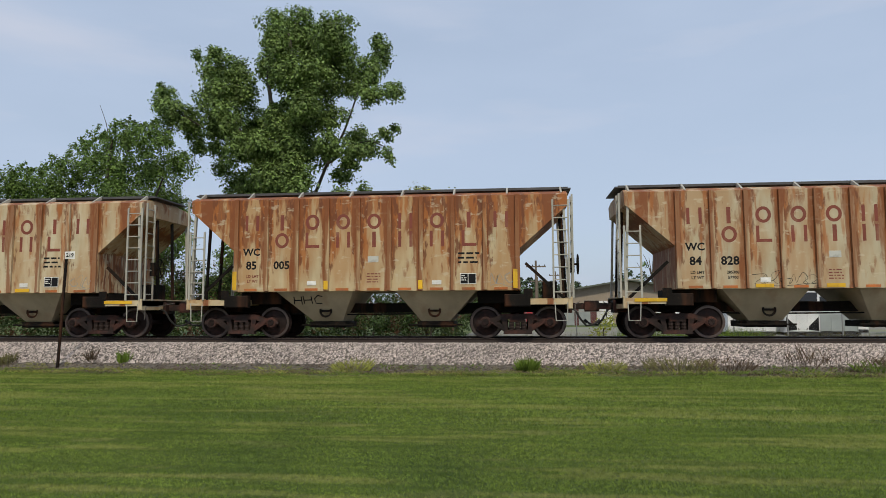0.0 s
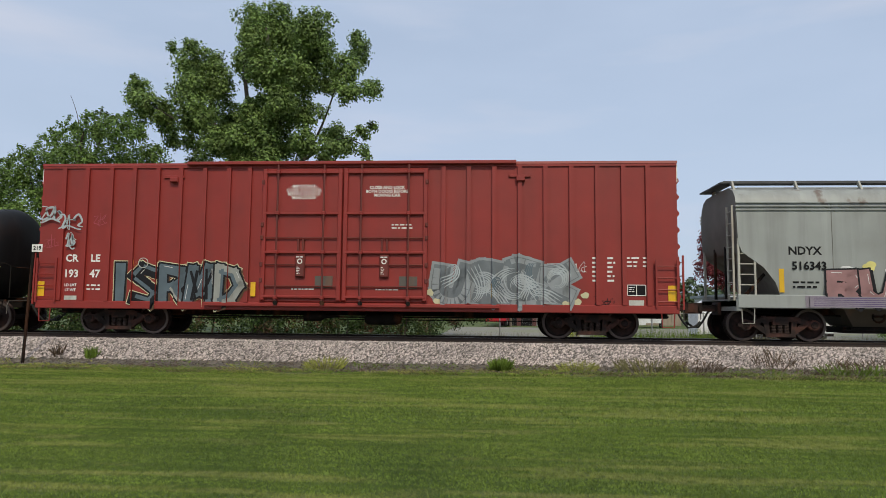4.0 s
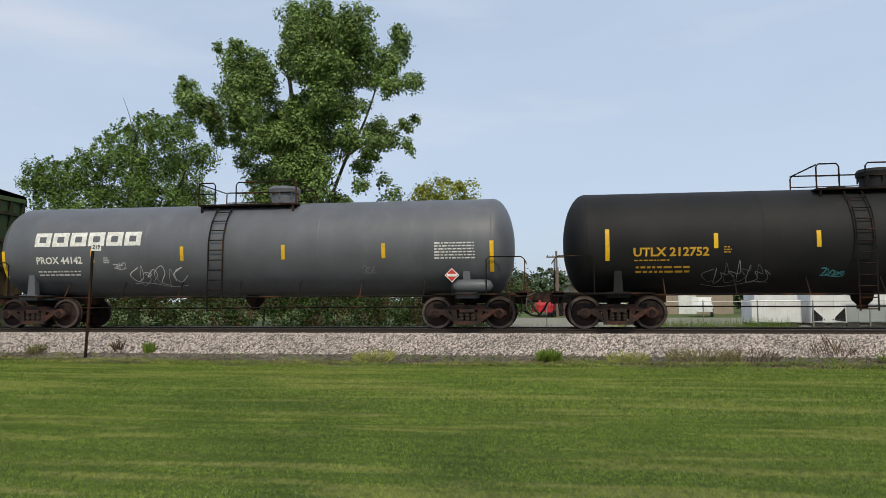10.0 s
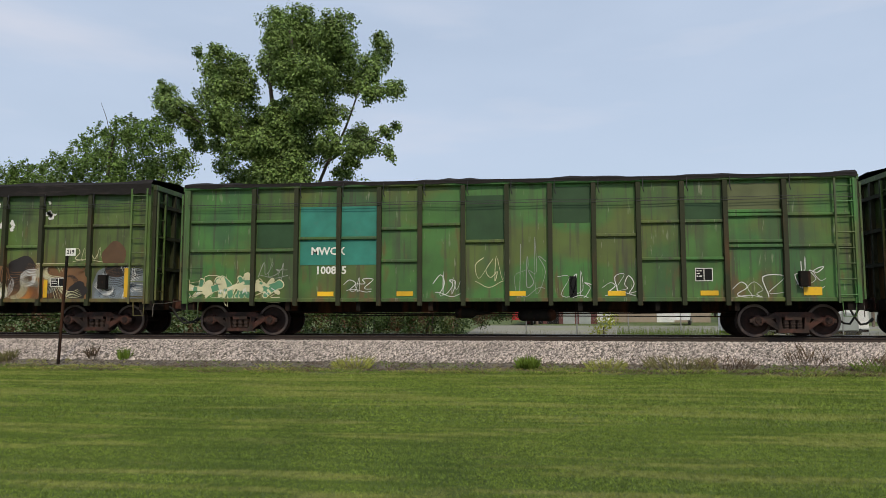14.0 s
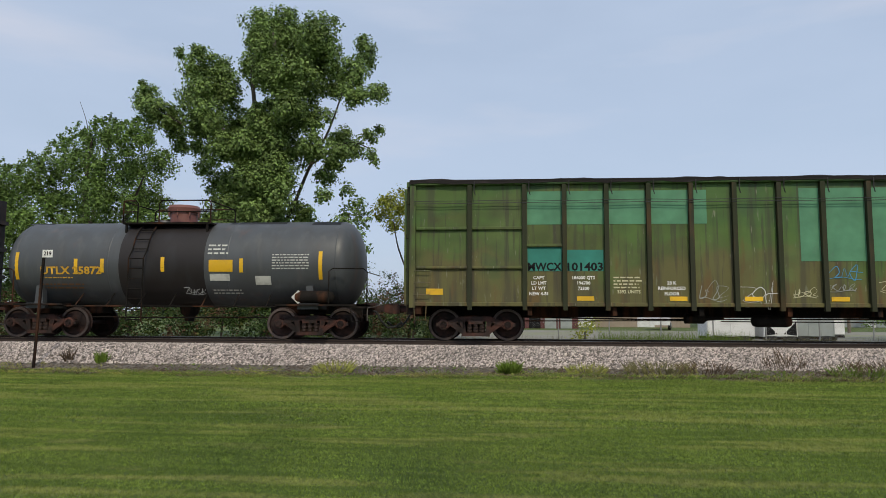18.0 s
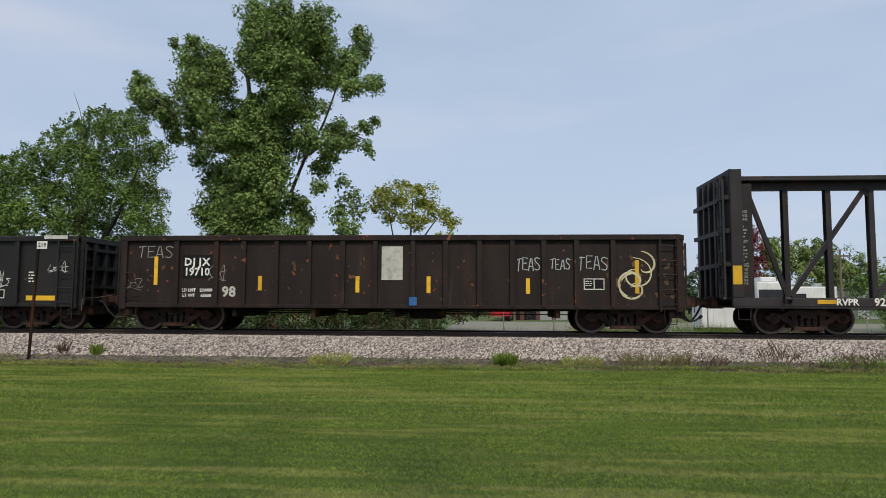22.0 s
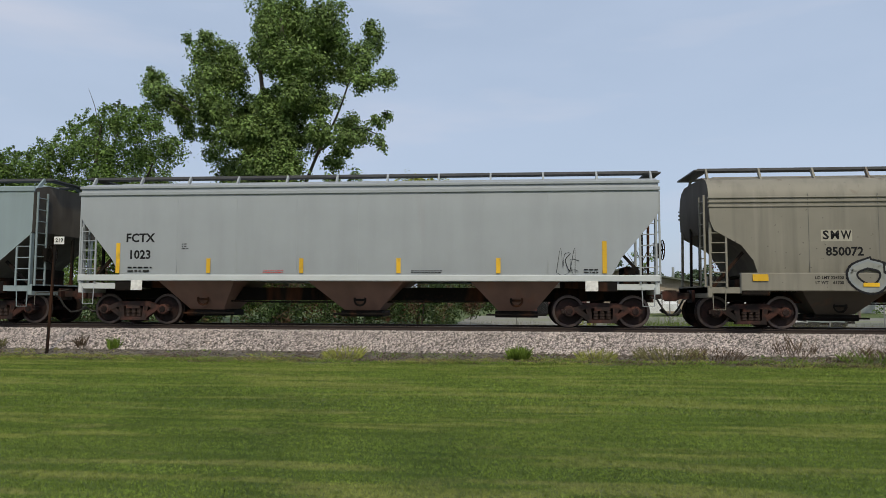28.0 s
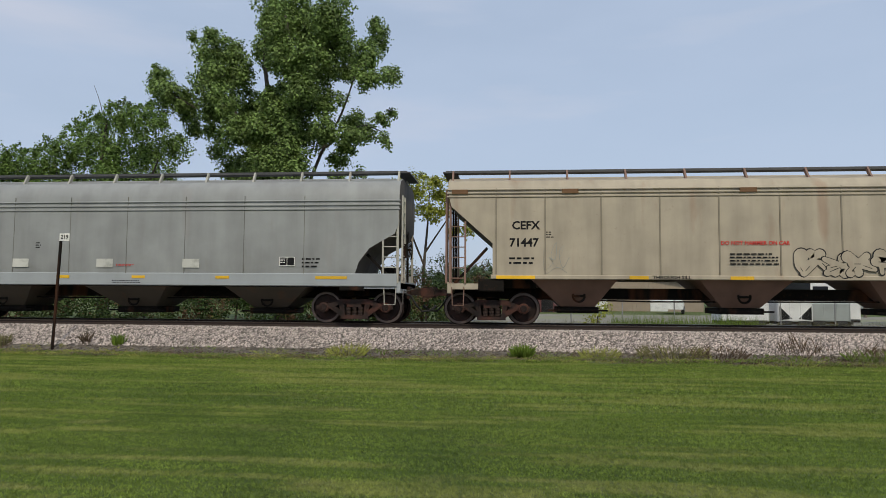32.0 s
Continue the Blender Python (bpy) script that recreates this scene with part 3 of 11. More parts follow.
def wrap(ob, side):
    """Bends a flat decal round a tank's shell; side gives the shell's y at a height."""
    z0, y0 = ob.location.z, ob.location.y
    near = max(v.co.y for v in ob.data.vertices)
    for v in ob.data.vertices:
        v.co.y += side(v.co.z + z0) - 0.003 - near - y0
    return ob


def tag(parent, x0, x1, z0, z1, mat, y, seed=0, w=0.02, loops=None, name="spray_tag", label=""):
    """A scrawl of spray paint: joined-up strokes that cannot be read."""
    rnd, s = random.Random(seed), Shape()
    n = loops or max(3, int((x1 - x0) / (z1 - z0) * 1.7))
    h, pitch = z1 - z0, (x1 - x0) / n
    knots = []
    for k in range(n):
        xa, high = x0 + pitch * k, rnd.uniform(0.6, 1.05)
        form = rnd.choice((((0.1, 0.0), (0.35, 1.0), (0.6, 0.1), (0.9, 0.75)), ((0.7, 0.9), (0.1, 0.6), (0.5, 0.1), (0.95, 0.4)), ((0.2, 1.0), (0.15, 0.0), (0.8, 0.25), (0.5, 0.6), (1.0, 0.5)),
                           ((0.0, 0.5), (0.5, 0.95), (0.85, 0.5), (0.4, 0.05), (0.9, 0.0)), ((0.1, 0.9), (0.9, 0.85), (0.3, 0.1), (1.05, 0.15)), ((0.5, 1.1), (0.45, -0.25), (0.1, 0.4), (0.9, 0.5))))
        knots += [(xa + pitch * (1.45 * u - 0.2 + rnd.uniform(-0.2, 0.2)), z0 + h * high * (v + rnd.uniform(-0.1, 0.1))) for u, v in form]
    path = smooth_path(knots, 4)
    quad_strip(s, path, [w * (0.75 + 0.35 * math.sin(0.21 * k + seed)) for k in range(len(path))], y)
    under = [(x0 + (x1 - x0) * k / 8, z0 - 0.06 * h + 0.10 * h * math.sin(0.7 * k + seed)) for k in range(9)]
    quad_strip(s, smooth_path(under, 3), w * 0.7, y - 0.001)
    return part(name, s, mat, parent, label)


def mural(parent, x0, x1, z0, z1, n, fills, line, halo, y, seed=0, bold=0.26, extra=None, label="", mass=False):
    """A sprayed piece: fat interlocking strokes with a dark line and a halo round them, which cannot be read."""
    rnd = random.Random(seed)
    lay = [Shape(), Shape(), Shape(), Shape()]
    z0, z1 = z0 + 0.10 * (z1 - z0), z1 - 0.10 * (z1 - z0)
    cw = (x1 - x0) / n
    if mass:
        for grow, mt, dy, nm in ((0.07, line, 0.0008, "mural_edge"), (0.0, fills[0], 0.0016, "mural_mass")):
            vs, m = [], 6 * n
            r2 = random.Random(seed + 5)
            for k in range(m + 1):
                top = z1 - (z1 - z0) * (0.02 + 0.16 * r2.random() + (0.12 if k in (0, m) else 0))
                x = x0 - grow + (x1 - x0 + 2 * grow) * k / m
                vs += [(x, y - dy, z0 - grow * 0.6 + 0.03 * r2.random()), (x, y - dy, top + grow)]
            part(nm, Shape().add(vs, [(2 * k, 2 * k + 2, 2 * k + 3, 2 * k + 1) for k in range(m)]), mt, parent)
    for i in range(n):
        a, high = x0 + cw * i, rnd.uniform(0.82, 1.05)
        for stroke in range(4):
            # wedge strokes between the cell's rim points, bulging to one side
            u0, v0 = rnd.choice(((0.0, 0.0), (0.35, 0.02), (0.75, 0.0), (1.05, 0.2))) if stroke < 3 else (rnd.uniform(-0.1, 0.2), rnd.uniform(0.3, 0.7))
            u1, v1 = rnd.choice(((-0.1, 0.9), (0.3, 1.0), (0.7, 0.95), (1.1, 0.75))) if stroke < 3 else (rnd.uniform(0.8, 1.15), rnd.uniform(0.3, 0.7))
            bulge = rnd.uniform(-0.38, 0.38)
            p = [(a + cw * u, z0 + (z1 - z0) * v * high) for u, v in ((u0, v0), ((u0 + u1) / 2 + bulge * 0.5, (v0 + v1) / 2 + bulge * 0.25), (u1, v1))]
            w = bold * min(cw * 1.25, z1 - z0) * rnd.uniform(0.85, 1.2)
            ws = [w * rnd.uniform(0.4, 1.2), w, w * rnd.uniform(0.5, 1.7)]
            path = smooth_path(p, 4)
            full = [ws[0] + (ws[2] - ws[0]) * k / (len(path) - 1) for k in range(len(path))]

            def longer(d):
                q = [list(c) for c in path]
                for e, f in ((0, 1), (-1, -2)):
                    vx, vz = q[e][0] - q[f][0], q[e][1] - q[f][1]
                    m = math.hypot(vx, vz) or 1
                    q[e] = [q[e][0] + vx / m * d, q[e][1] + vz / m * d]
                return q
            for j, grow in ((0, 0.13), (1, 0.06), (2, 0.0)):
                g = grow * (z1 - z0)
                first = len(lay[j].f)
                ends_at, yy = longer(g * 0.6), y - (0.001 if j == 0 else 0.003 + 0.0026 * i + 0.0013 * (j - 1)) - 0.0001 * (len(lay[j].f) % 9)
                quad_strip(lay[j], ends_at, [f + g for f in full], yy)
                for c0, r0 in ((ends_at[0], (full[0] + g) / 2), (ends_at[-1], (full[-1] + g) / 2)):
                    lay[j].add([(c0[0] + r0 * math.cos(a), yy - 0.0001, c0[1] + r0 * math.sin(a)) for a in [2 * math.pi * q / 12 for q in range(12)]], [tuple(range(12))])
                if j == 2:
                    c = rnd.randrange(len(fills))
                    for q in range(first, len(lay[2].f)):
                        lay[2].k[q] = c if rnd.random() < 0.75 else rnd.randrange(len(fills))
            if rnd.random() < 0.8:
                quad_strip(lay[3], path[1:4], 0.018, y - 0.0055 - 0.0026 * i)
    root = None
    if halo:
        root = part("mural_halo", lay[0], halo, parent, label)
    root2 = part("mural_outline", lay[1], line, parent)
    part("mural_fill", lay[2], fills, parent)
    tagged(part("mural_highlight", lay[3], extra or S_WHITE, parent), kind="stuff")
    return root or root2


def swirls(parent, x0, x1, z0, z1, n, mats, y, seed=0, r=(0.12, 0.32), w=0.06, label="", name="mural_swirl"):
    """Curling brush strokes of a mural: spirals and waves that taper to a point."""
    rnd, root = random.Random(seed), None
    for i in range(n):
        cx, cz, rr = rnd.uniform(x0, x1), rnd.uniform(z0, z1), rnd.uniform(*r)
        rr = min(rr, (z1 - z0) * 0.5)
        cx, cz = min(max(cx, x0 + rr), x1 - rr), min(max(cz, z0 + rr * 0.9), z1 - rr * 0.9)
        a0, turn, steps = rnd.uniform(0, 6.28), rnd.choice((-1, 1)) * rnd.uniform(3.0, 8.5), 22
        path = [(cx + rr * (1 - 0.85 * k / steps) * math.cos(a0 + turn * k / steps) * 1.1, cz + rr * (1 - 0.85 * k / steps) * math.sin(a0 + turn * k / steps)) for k in range(steps + 1)]
        ww = w * rnd.uniform(0.5, 1.6)
        s = Shape()
        quad_strip(s, path, [max(0.008, ww * math.sin(math.pi * (0.15 + 0.8 * k / steps))) for k in range(steps + 1)], y - 0.0007 * (i % 9))
        ob = part(name, s, mats[rnd.randrange(len(mats))], parent, label)
        root = root or ob
    return root


def blob(parent, x, z, rx, rz, mat, y, seed=0, name="mural_ground", label="", rough=0.18):
    """A flat sprayed patch with an uneven round edge."""
    rnd, n = random.Random(seed), 26
    ph = [rnd.uniform(0, 6.28) for _ in range(3)]
    pts = []
    for k in range(n):
        a = 2 * math.pi * k / n
        q = 1 + rough * (math.sin(2 * a + ph[0]) + 0.7 * math.sin(3 * a + ph[1]) + 0.5 * math.sin(5 * a + ph[2])) / 1.6
        pts.append((x + rx * q * math.cos(a), y, z + rz * q * math.sin(a)))
    return part(name, Shape().add(pts, [tuple(range(n))]), mat, parent, label)


def bumpy_band(parent, x0, x1, z0, z1, mat, y, seed=0, bumps=5, label="", name="mural_ground", rag=0.35):
    """A sprayed area with a straight foot and an uneven, billowing top."""
    rnd, vs = random.Random(seed), []
    n = max(40, int((x1 - x0) * 22))
    ph = [rnd.uniform(0, 6.28) for _ in range(3)]
    for k in range(n + 1):
        u = k / n
        top = z0 + (z1 - z0) * (1 - rag * (1 - 0.75 * abs(math.sin(math.pi * bumps * u + 0.4 * math.sin(9 * u + ph[1]))) ** 0.6 - 0.25 * math.sin(5 * u + ph[0]) ** 2) - (0.3 * max(0.0, 1 - 12 * min(u, 1 - u))))
        vs += [(x0 + (x1 - x0) * u, y, z0), (x0 + (x1 - x0) * u, y, top)]
    return part(name, Shape().add(vs, [(2 * k, 2 * k + 2, 2 * k + 3, 2 * k + 1) for k in range(n)]), mat, parent, label)


# stroke forms of sprayed letters, in a unit cell
GLYPH = {"I": (((0.5, 0), (0.5, 1)),), "L": (((0.1, 1), (0.1, 0.04), (1, 0.06)),), "T": (((0, 0.93), (1, 1)), ((0.5, 1), (0.45, 0))), "V": (((0, 1), (0.45, 0), (1, 1)),)}
GLYPH["M"] = (((0, 0), (0.1, 1), (0.5, 0.30), (0.9, 1), (1, 0)),)
GLYPH["U"] = (((0, 1), (0.06, 0.25), (0.35, 0), (0.8, 0.12), (1, 1)),)
GLYPH["E"] = (((1, 0.95), (0.1, 1), (0.1, 0), (1, 0.02)), ((0.1, 0.5), (0.8, 0.54)))
GLYPH["N"] = (((0, 0), (0.06, 1), (0.95, 0), (1, 1)),)
GLYPH["R"] = (((0.05, 0), (0.08, 1), (0.8, 0.95), (0.92, 0.70), (0.65, 0.5), (0.1, 0.46)), ((0.45, 0.5), (1, 0)))
GLYPH["S"] = (((1, 0.88), (0.35, 1), (0.05, 0.76), (0.92, 0.32), (0.65, 0), (0, 0.08)),)
GLYPH["A"] = (((0, 0), (0.40, 1), (0.64, 1), (1, 0)), ((0.2, 0.38), (0.85, 0.38)))
GLYPH["O"] = (((0.5, 1), (0.1, 0.8), (0.02, 0.4), (0.3, 0), (0.75, 0.03), (1, 0.4), (0.9, 0.8), (0.5, 1)),)
GLYPH["D"] = (((0.1, 0), (0.1, 1), (0.7, 0.9), (1, 0.5), (0.7, 0.08), (0.1, 0)),)
GLYPH["F"] = (((0.1, 0), (0.1, 1), (1, 0.98)), ((0.1, 0.52), (0.8, 0.55)))
GLYPH["K"] = (((0.1, 0), (0.1, 1)), ((0.95, 1), (0.15, 0.45), (1, 0)))
GLYPH["Y"] = (((0, 1), (0.5, 0.5), (1, 1)), ((0.5, 0.5), (0.42, 0)))
GLYPH["P"] = (((0.1, 0), (0.1, 1), (0.85, 0.93), (0.9, 0.6), (0.15, 0.45)),)
GLYPH["H"] = (((0, 0), (0.05, 1)), ((1, 1), (0.95, 0)), ((0.05, 0.5), (0.95, 0.5)))
GLYPH["B"] = (((0.1, 0), (0.1, 1), (0.75, 0.92), (0.8, 0.66), (0.2, 0.53), (0.9, 0.40), (0.8, 0.06), (0.1, 0)),)
GLYPH["C"] = (((1, 0.9), (0.45, 1), (0.04, 0.6), (0.2, 0.08), (1, 0.05)),)
GLYPH["W"] = (((0, 1), (0.25, 0), (0.5, 0.7), (0.75, 0), (1, 1)),)


def scrawl(parent, word, x0, x1, z0, z1, mat, y, w=0.02, seed=0, label=""):
    """Thin hand-sprayed letters."""
    rnd, s = random.Random(seed), Shape()
    pitch = (x1 - x0) / len(word)
    for i, ch in enumerate(word):
        if ch == " ":
            continue
        a, lift, lean = x0 + pitch * i, rnd.uniform(-0.08, 0.08), rnd.uniform(-0.05, 0.18)
        for line in GLYPH[ch]:
            pts = [(a + pitch * 0.82 * (u + lean * v + rnd.uniform(-0.05, 0.05)), z0 + (z1 - z0) * (v + lift + rnd.uniform(-0.04, 0.04))) for u, v in line]
            quad_strip(s, smooth_path(pts, 3) if ch in "OSURDPB" else pts, w, y)
    return part("spray_tag", s, mat, parent, label)


def piece(parent, word, x0, x1, z0, z1, fills, line, halo, y, seed=0, bold=0.30, rim=0.05, glow=0.11, shade=None, spots=None, lean=0.0, label="", rounded=False):
    """A sprayed piece of fat, interlocking, blocky letters: halo, dark edge, cast shade, fill with lighter flanks, and spots."""
    rnd, n = random.Random(seed), len(word)
    pitch, h = (x1 - x0) / n, z1 - z0
    lay = {"mural_halo": Shape(), "mural_shade": Shape(), "mural_flank": Shape(), "mural_spot": Shape(), "mural_highlight": Shape()}
    deep = 0
    for i in range(n):
        lay["letter_outline", i], lay["mural_letter", i] = Shape(), Shape()
    for i, ch in enumerate(word):
        a, hi, lo, tip = x0 + pitch * (i - 0.04), rnd.uniform(0.9, 1.0), rnd.uniform(0.0, 0.07), lean + rnd.uniform(-0.10, 0.10)
        col, w = rnd.randrange(len(fills)), bold * min(pitch, h) * rnd.uniform(0.95, 1.15)
        for strokes in GLYPH[ch]:
            side_w, side_col = rnd.uniform(0.25, 0.5), rnd.randrange(len(fills))
            pts = [(a + w * 0.4 + (pitch * 1.08 - w * 0.8) * (u + tip * (v - 0.5) + rnd.uniform(-0.05, 0.05)), z0 + w * 0.45 + (h - w * 0.9) * (lo + (hi - lo) * v + rnd.uniform(-0.03, 0.03))) for u, v in strokes]
            if rounded:
                pts = smooth_path(pts, 4)
            for p, q in zip(pts, pts[1:]):
                dx, dz = q[0] - p[0], q[1] - p[1]
                m = math.hypot(dx, dz) or 1
                dx, dz = dx / m, dz / m
                wa, wb, ext = w * rnd.uniform(0.85, 1.1), w * rnd.uniform(0.9, 1.3), w * (0.46 if not rounded else 0.2)
                if rounded:
                    wa = wb = w
                deep += 1

                def slab_of(key, grow, dy, ox=0.0, oz=0.0, k=0):
                    e, ua, ub = ext + grow, wa / 2 + grow, wb / 2 + grow
                    c = [(p[0] - dx * e + dz * ua, p[1] - dz * e - dx * ua), (q[0] + dx * e + dz * ub, q[1] + dz * e - dx * ub), (q[0] + dx * e - dz * ub, q[1] + dz * e + dx * ub), (p[0] - dx * e - dz * ua, p[1] - dz * e + dx * ua)]
                    lay[key].add([(cx + ox, y - dy, cz + oz) for cx, cz in c], [(0, 1, 2, 3)], k)
                step = 0.00004 * deep
                if halo:
                    slab_of("mural_halo", glow, 0.0004 + step * 0.2)
                if shade:
                    slab_of("mural_shade", rim * 0.6, 0.0022 + step * 0.2, 0.07, -0.05)
                slab_of(("letter_outline", i), rim, 0.004 + 0.0014 * i + step * 0.05)
                slab_of(("mural_letter", i), 0.0, 0.0047 + 0.0014 * i + step * 0.05, k=col)
                # a lighter or darker flank along one side of the stroke
                if len(fills) > 1:
                    f, yf = side_w, y - 0.0051 - 0.0014 * i - step * 0.05
                    lay["mural_flank"].add([(p[0] + dz * wa / 2, yf, p[1] - dx * wa / 2), (q[0] + dz * wb / 2, yf, q[1] - dx * wb / 2),
                                            (q[0] + dz * wb * (0.5 - f), yf, q[1] - dx * wb * (0.5 - f)), (p[0] + dz * wa * (0.5 - f), yf, p[1] - dx * wa * (0.5 - f))], [(0, 1, 2, 3)], side_col)
                if spots:
                    for j in range(2):
                        t, r, ys = rnd.random(), w * rnd.uniform(0.08, 0.2), y - 0.0055 - 0.0014 * i - step * 0.05 - 0.0001 * j
                        cx, cz = p[0] + (q[0] - p[0]) * t + rnd.uniform(-0.25, 0.25) * w, p[1] + (q[1] - p[1]) * t + rnd.uniform(-0.25, 0.25) * w
                        lay["mural_spot"].add([(cx + r * math.cos(b), ys, cz + r * math.sin(b)) for b in [math.pi * k / 4 for k in range(8)]], [tuple(range(8))])
                if rnd.random() < (0.06 if rounded else 0.5):
                    quad_strip(lay["mural_highlight"], [(p[0] - dz * wa * 0.30, p[1] + dx * wa * 0.30), (p[0] + (q[0] - p[0]) * 0.5 - dz * wa * 0.3, p[1] + (q[1] - p[1]) * 0.5 + dx * wa * 0.3)], 0.016, y - 0.0059 - 0.0014 * i - step * 0.05)
    mats = {"mural_halo": halo, "mural_shade": shade, "letter_outline": line, "mural_letter": fills, "mural_flank": fills[::-1], "mural_spot": spots, "mural_highlight": S_WHITE}
    made = []
    for key, sh in lay.items():
        if sh.f:
            name = key if isinstance(key, str) else key[0]
            made.append(part(name, sh, mats[name], parent, label if name == "mural_letter" else ""))
            if name in ("mural_flank", "mural_spot", "mural_highlight", "mural_halo", "mural_shade"):
                tagged(made[-1], kind="stuff")
    return made


def drape(obs, posts, half, depth):
    """Lays flat paint over upright posts: what falls on a post is lifted to its face."""
    for ob in obs:
        if ob.name.startswith("mural_ground"):
            tagged(ob, kind="stuff")
        me, off = ob.data, ob.location.x
        bm = bmesh.new()
        bm.from_mesh(me)
        for x in posts:
            for e in (x - half, x + half):
                geom = list(bm.verts) + list(bm.edges) + list(bm.faces)
                bmesh.ops.bisect_plane(bm, geom=geom, plane_co=(e - off, 0, 0), plane_no=(1, 0, 0))
        out = Shape()
        for f in bm.faces:
            cx = f.calc_center_median().x + off
            d = depth if any(abs(cx - x) < half for x in posts) else 0.0
            out.add([(v.co.x, v.co.y - d, v.co.z) for v in f.verts], [tuple(range(len(f.verts)))], f.material_index)
        bm.free()
        ob.data = out.mesh(me.name, list(me.materials))
    return obs


def curls(parent, x0, x1, z0, z1, n, mats, y, seed=0, r=(0.2, 0.45), w=0.035, strands=5, label="", name="mural_curl"):
    """Locks of parallel strokes that sweep along and curl in at the tip, as of combed hair or waves."""
    rnd, made = random.Random(seed), []
    for i in range(n):
        rr = min(rnd.uniform(*r), (z1 - z0) * 0.48)
        cx, cz = rnd.uniform(x0 + 0.8 * rr, x1 - 0.8 * rr), rnd.uniform(z0 + 0.3 * rr, z1 - 0.3 * rr)
        a0, turn, sway = rnd.uniform(0, 6.28), rnd.choice((-1, 1)) * rnd.uniform(1.8, 5.2), rnd.uniform(-0.7, 0.7)
        s, steps, long = Shape(), 16, rr * rnd.uniform(2.4, 4.2)
        spine, px, pz = [], cx, cz
        for q in range(steps + 1):
            u = q / steps
            a = a0 + turn * u * u + sway * math.sin(4 * u)
            spine.append((px, pz, a))
            px, pz = px + math.cos(a) * long / steps, pz + math.sin(a) * long / steps
        mx, mz = sum(v[0] for v in spine) / len(spine) - cx, sum(v[1] for v in spine) / len(spine) - cz
        for k in range(strands):
            off = (k / max(strands - 1, 1) - 0.5) * 0.85 * rr
            path = [(min(max(v[0] - mx - math.sin(v[2]) * off * (1 - 0.75 * q / steps), x0), x1), min(max(v[1] - mz + math.cos(v[2]) * off * (1 - 0.75 * q / steps), z0), z1)) for q, v in enumerate(spine)]
            last = steps - rnd.randrange(4)
            quad_strip(s, path[:last + 1], [max(0.006, w * rnd.uniform(0.9, 1.3) * math.sin(math.pi * (0.10 + 0.85 * q / last))) for q in range(last + 1)], y - 0.0006 * (i % 11) - 0.0001 * k - 0.00001 * (i // 11))
        made.append(tagged(part(name, s, mats[rnd.randrange(len(mats))], parent, label), kind="stuff"))
    return made


# ---- running gear, built once and shared ----
def wheelset_mesh():
    s = Shape()
    for side in (-1, 1):
        prof = [(0.0, -0.02), (0.10, -0.02), (0.13, 0.03), (0.34, 0.045), (0.375, 0.0), (0.44, 0.0), (0.447, 0.03), (0.45, 0.12), (0.475, 0.135), (0.475, 0.16), (0.39, 0.16), (0.34, 0.10), (0.12, 0.11), (0.0, 0.11)]
        s.lathe([(r, side * -(0.82 - h)) for r, h in prof], 32, "y")
        n = len(s.k)
        for i in range(n - 13 * 32, n):
            ring = (i - (n - 13 * 32)) // 32
            if ring in (4, 5):
                s.k[i] = 1
        s.lathe([(0.0, side * 1.14), (0.085, side * 1.14), (0.10, side * 1.12), (0.10, side * 1.04)], 10, "y")
        for b in range(3):
            a = 2 * math.pi * b / 3
            s.lathe([(0.0, side * 1.165), (0.018, side * 1.165), (0.02, side * 1.13)], 6, "y", c=(0.055 * math.sin(a), 0, 0.055 * math.cos(a)))
    s.tube([(0, -0.82, 0), (0, 0.82, 0)], 0.075, 12)
    return s.mesh("wheelset", [M_WHEEL, M_TREAD], 30)


def side_frame_mesh():
    s = Shape()
    y0, y1 = -1.10, -0.93
    top = [(-1.10, 0.50), (-0.70, 0.57), (-0.42, 0.68), (0.42, 0.68), (0.70, 0.57), (1.10, 0.50)]
    low = [(1.10, 0.40), (0.68, 0.43), (0.40, 0.54), (-0.40, 0.54), (-0.68, 0.43), (-1.10, 0.40)]
    for i in range(5):
        s.prism([low[5 - i], low[4 - i], top[i + 1], top[i]], y0, y1)
    for e in (-1, 1):
        s.prism([(e * 0.74, 0.44), (e * 0.34, 0.16), (e * 0.26, 0.25), (e * 0.56, 0.50)][::-e], y0 + 0.01, y1 - 0.01)
        s.prism([(e * 0.46, 0.55), (e * 0.36, 0.20), (e * 0.27, 0.20), (e * 0.30, 0.55)][::-e], y0, y1)
        s.lathe([(0.0, -1.12), (0.12, -1.12), (0.15, -1.10), (0.16, -0.93), (0, -0.93)], 12, "y", c=(e * 0.89, 0, 0.45))
        s.prism([(e * 0.89 - 0.16, 0.52), (e * 0.89 - 0.17, 0.40), (e * 0.89 - 0.10, 0.40), (e * 0.89 + 0.10, 0.40), (e * 0.89 + 0.17, 0.40), (e * 0.89 + 0.16, 0.52)], -1.09, -0.92)
    s.prism([(-0.40, 0.13), (0.40, 0.13), (0.38, 0.23), (-0.38, 0.23)], y0 - 0.01, y1 + 0.01)
    s.box(-0.21, 0.21, -1.13, -0.92, 0.47, 0.57)
    return s.mesh("side_frame", M_BOGIE)


def spring_mesh():
    s, prof = Shape(), []
    for c in range(6):
        z = 0.235 + c * 0.04
        prof += [(0.062, z), (0.078, z + 0.010), (0.078, z + 0.022), (0.062, z + 0.032)]
    s.lathe(prof, 8, "z")
    return s.mesh("spring", M_SPRING)


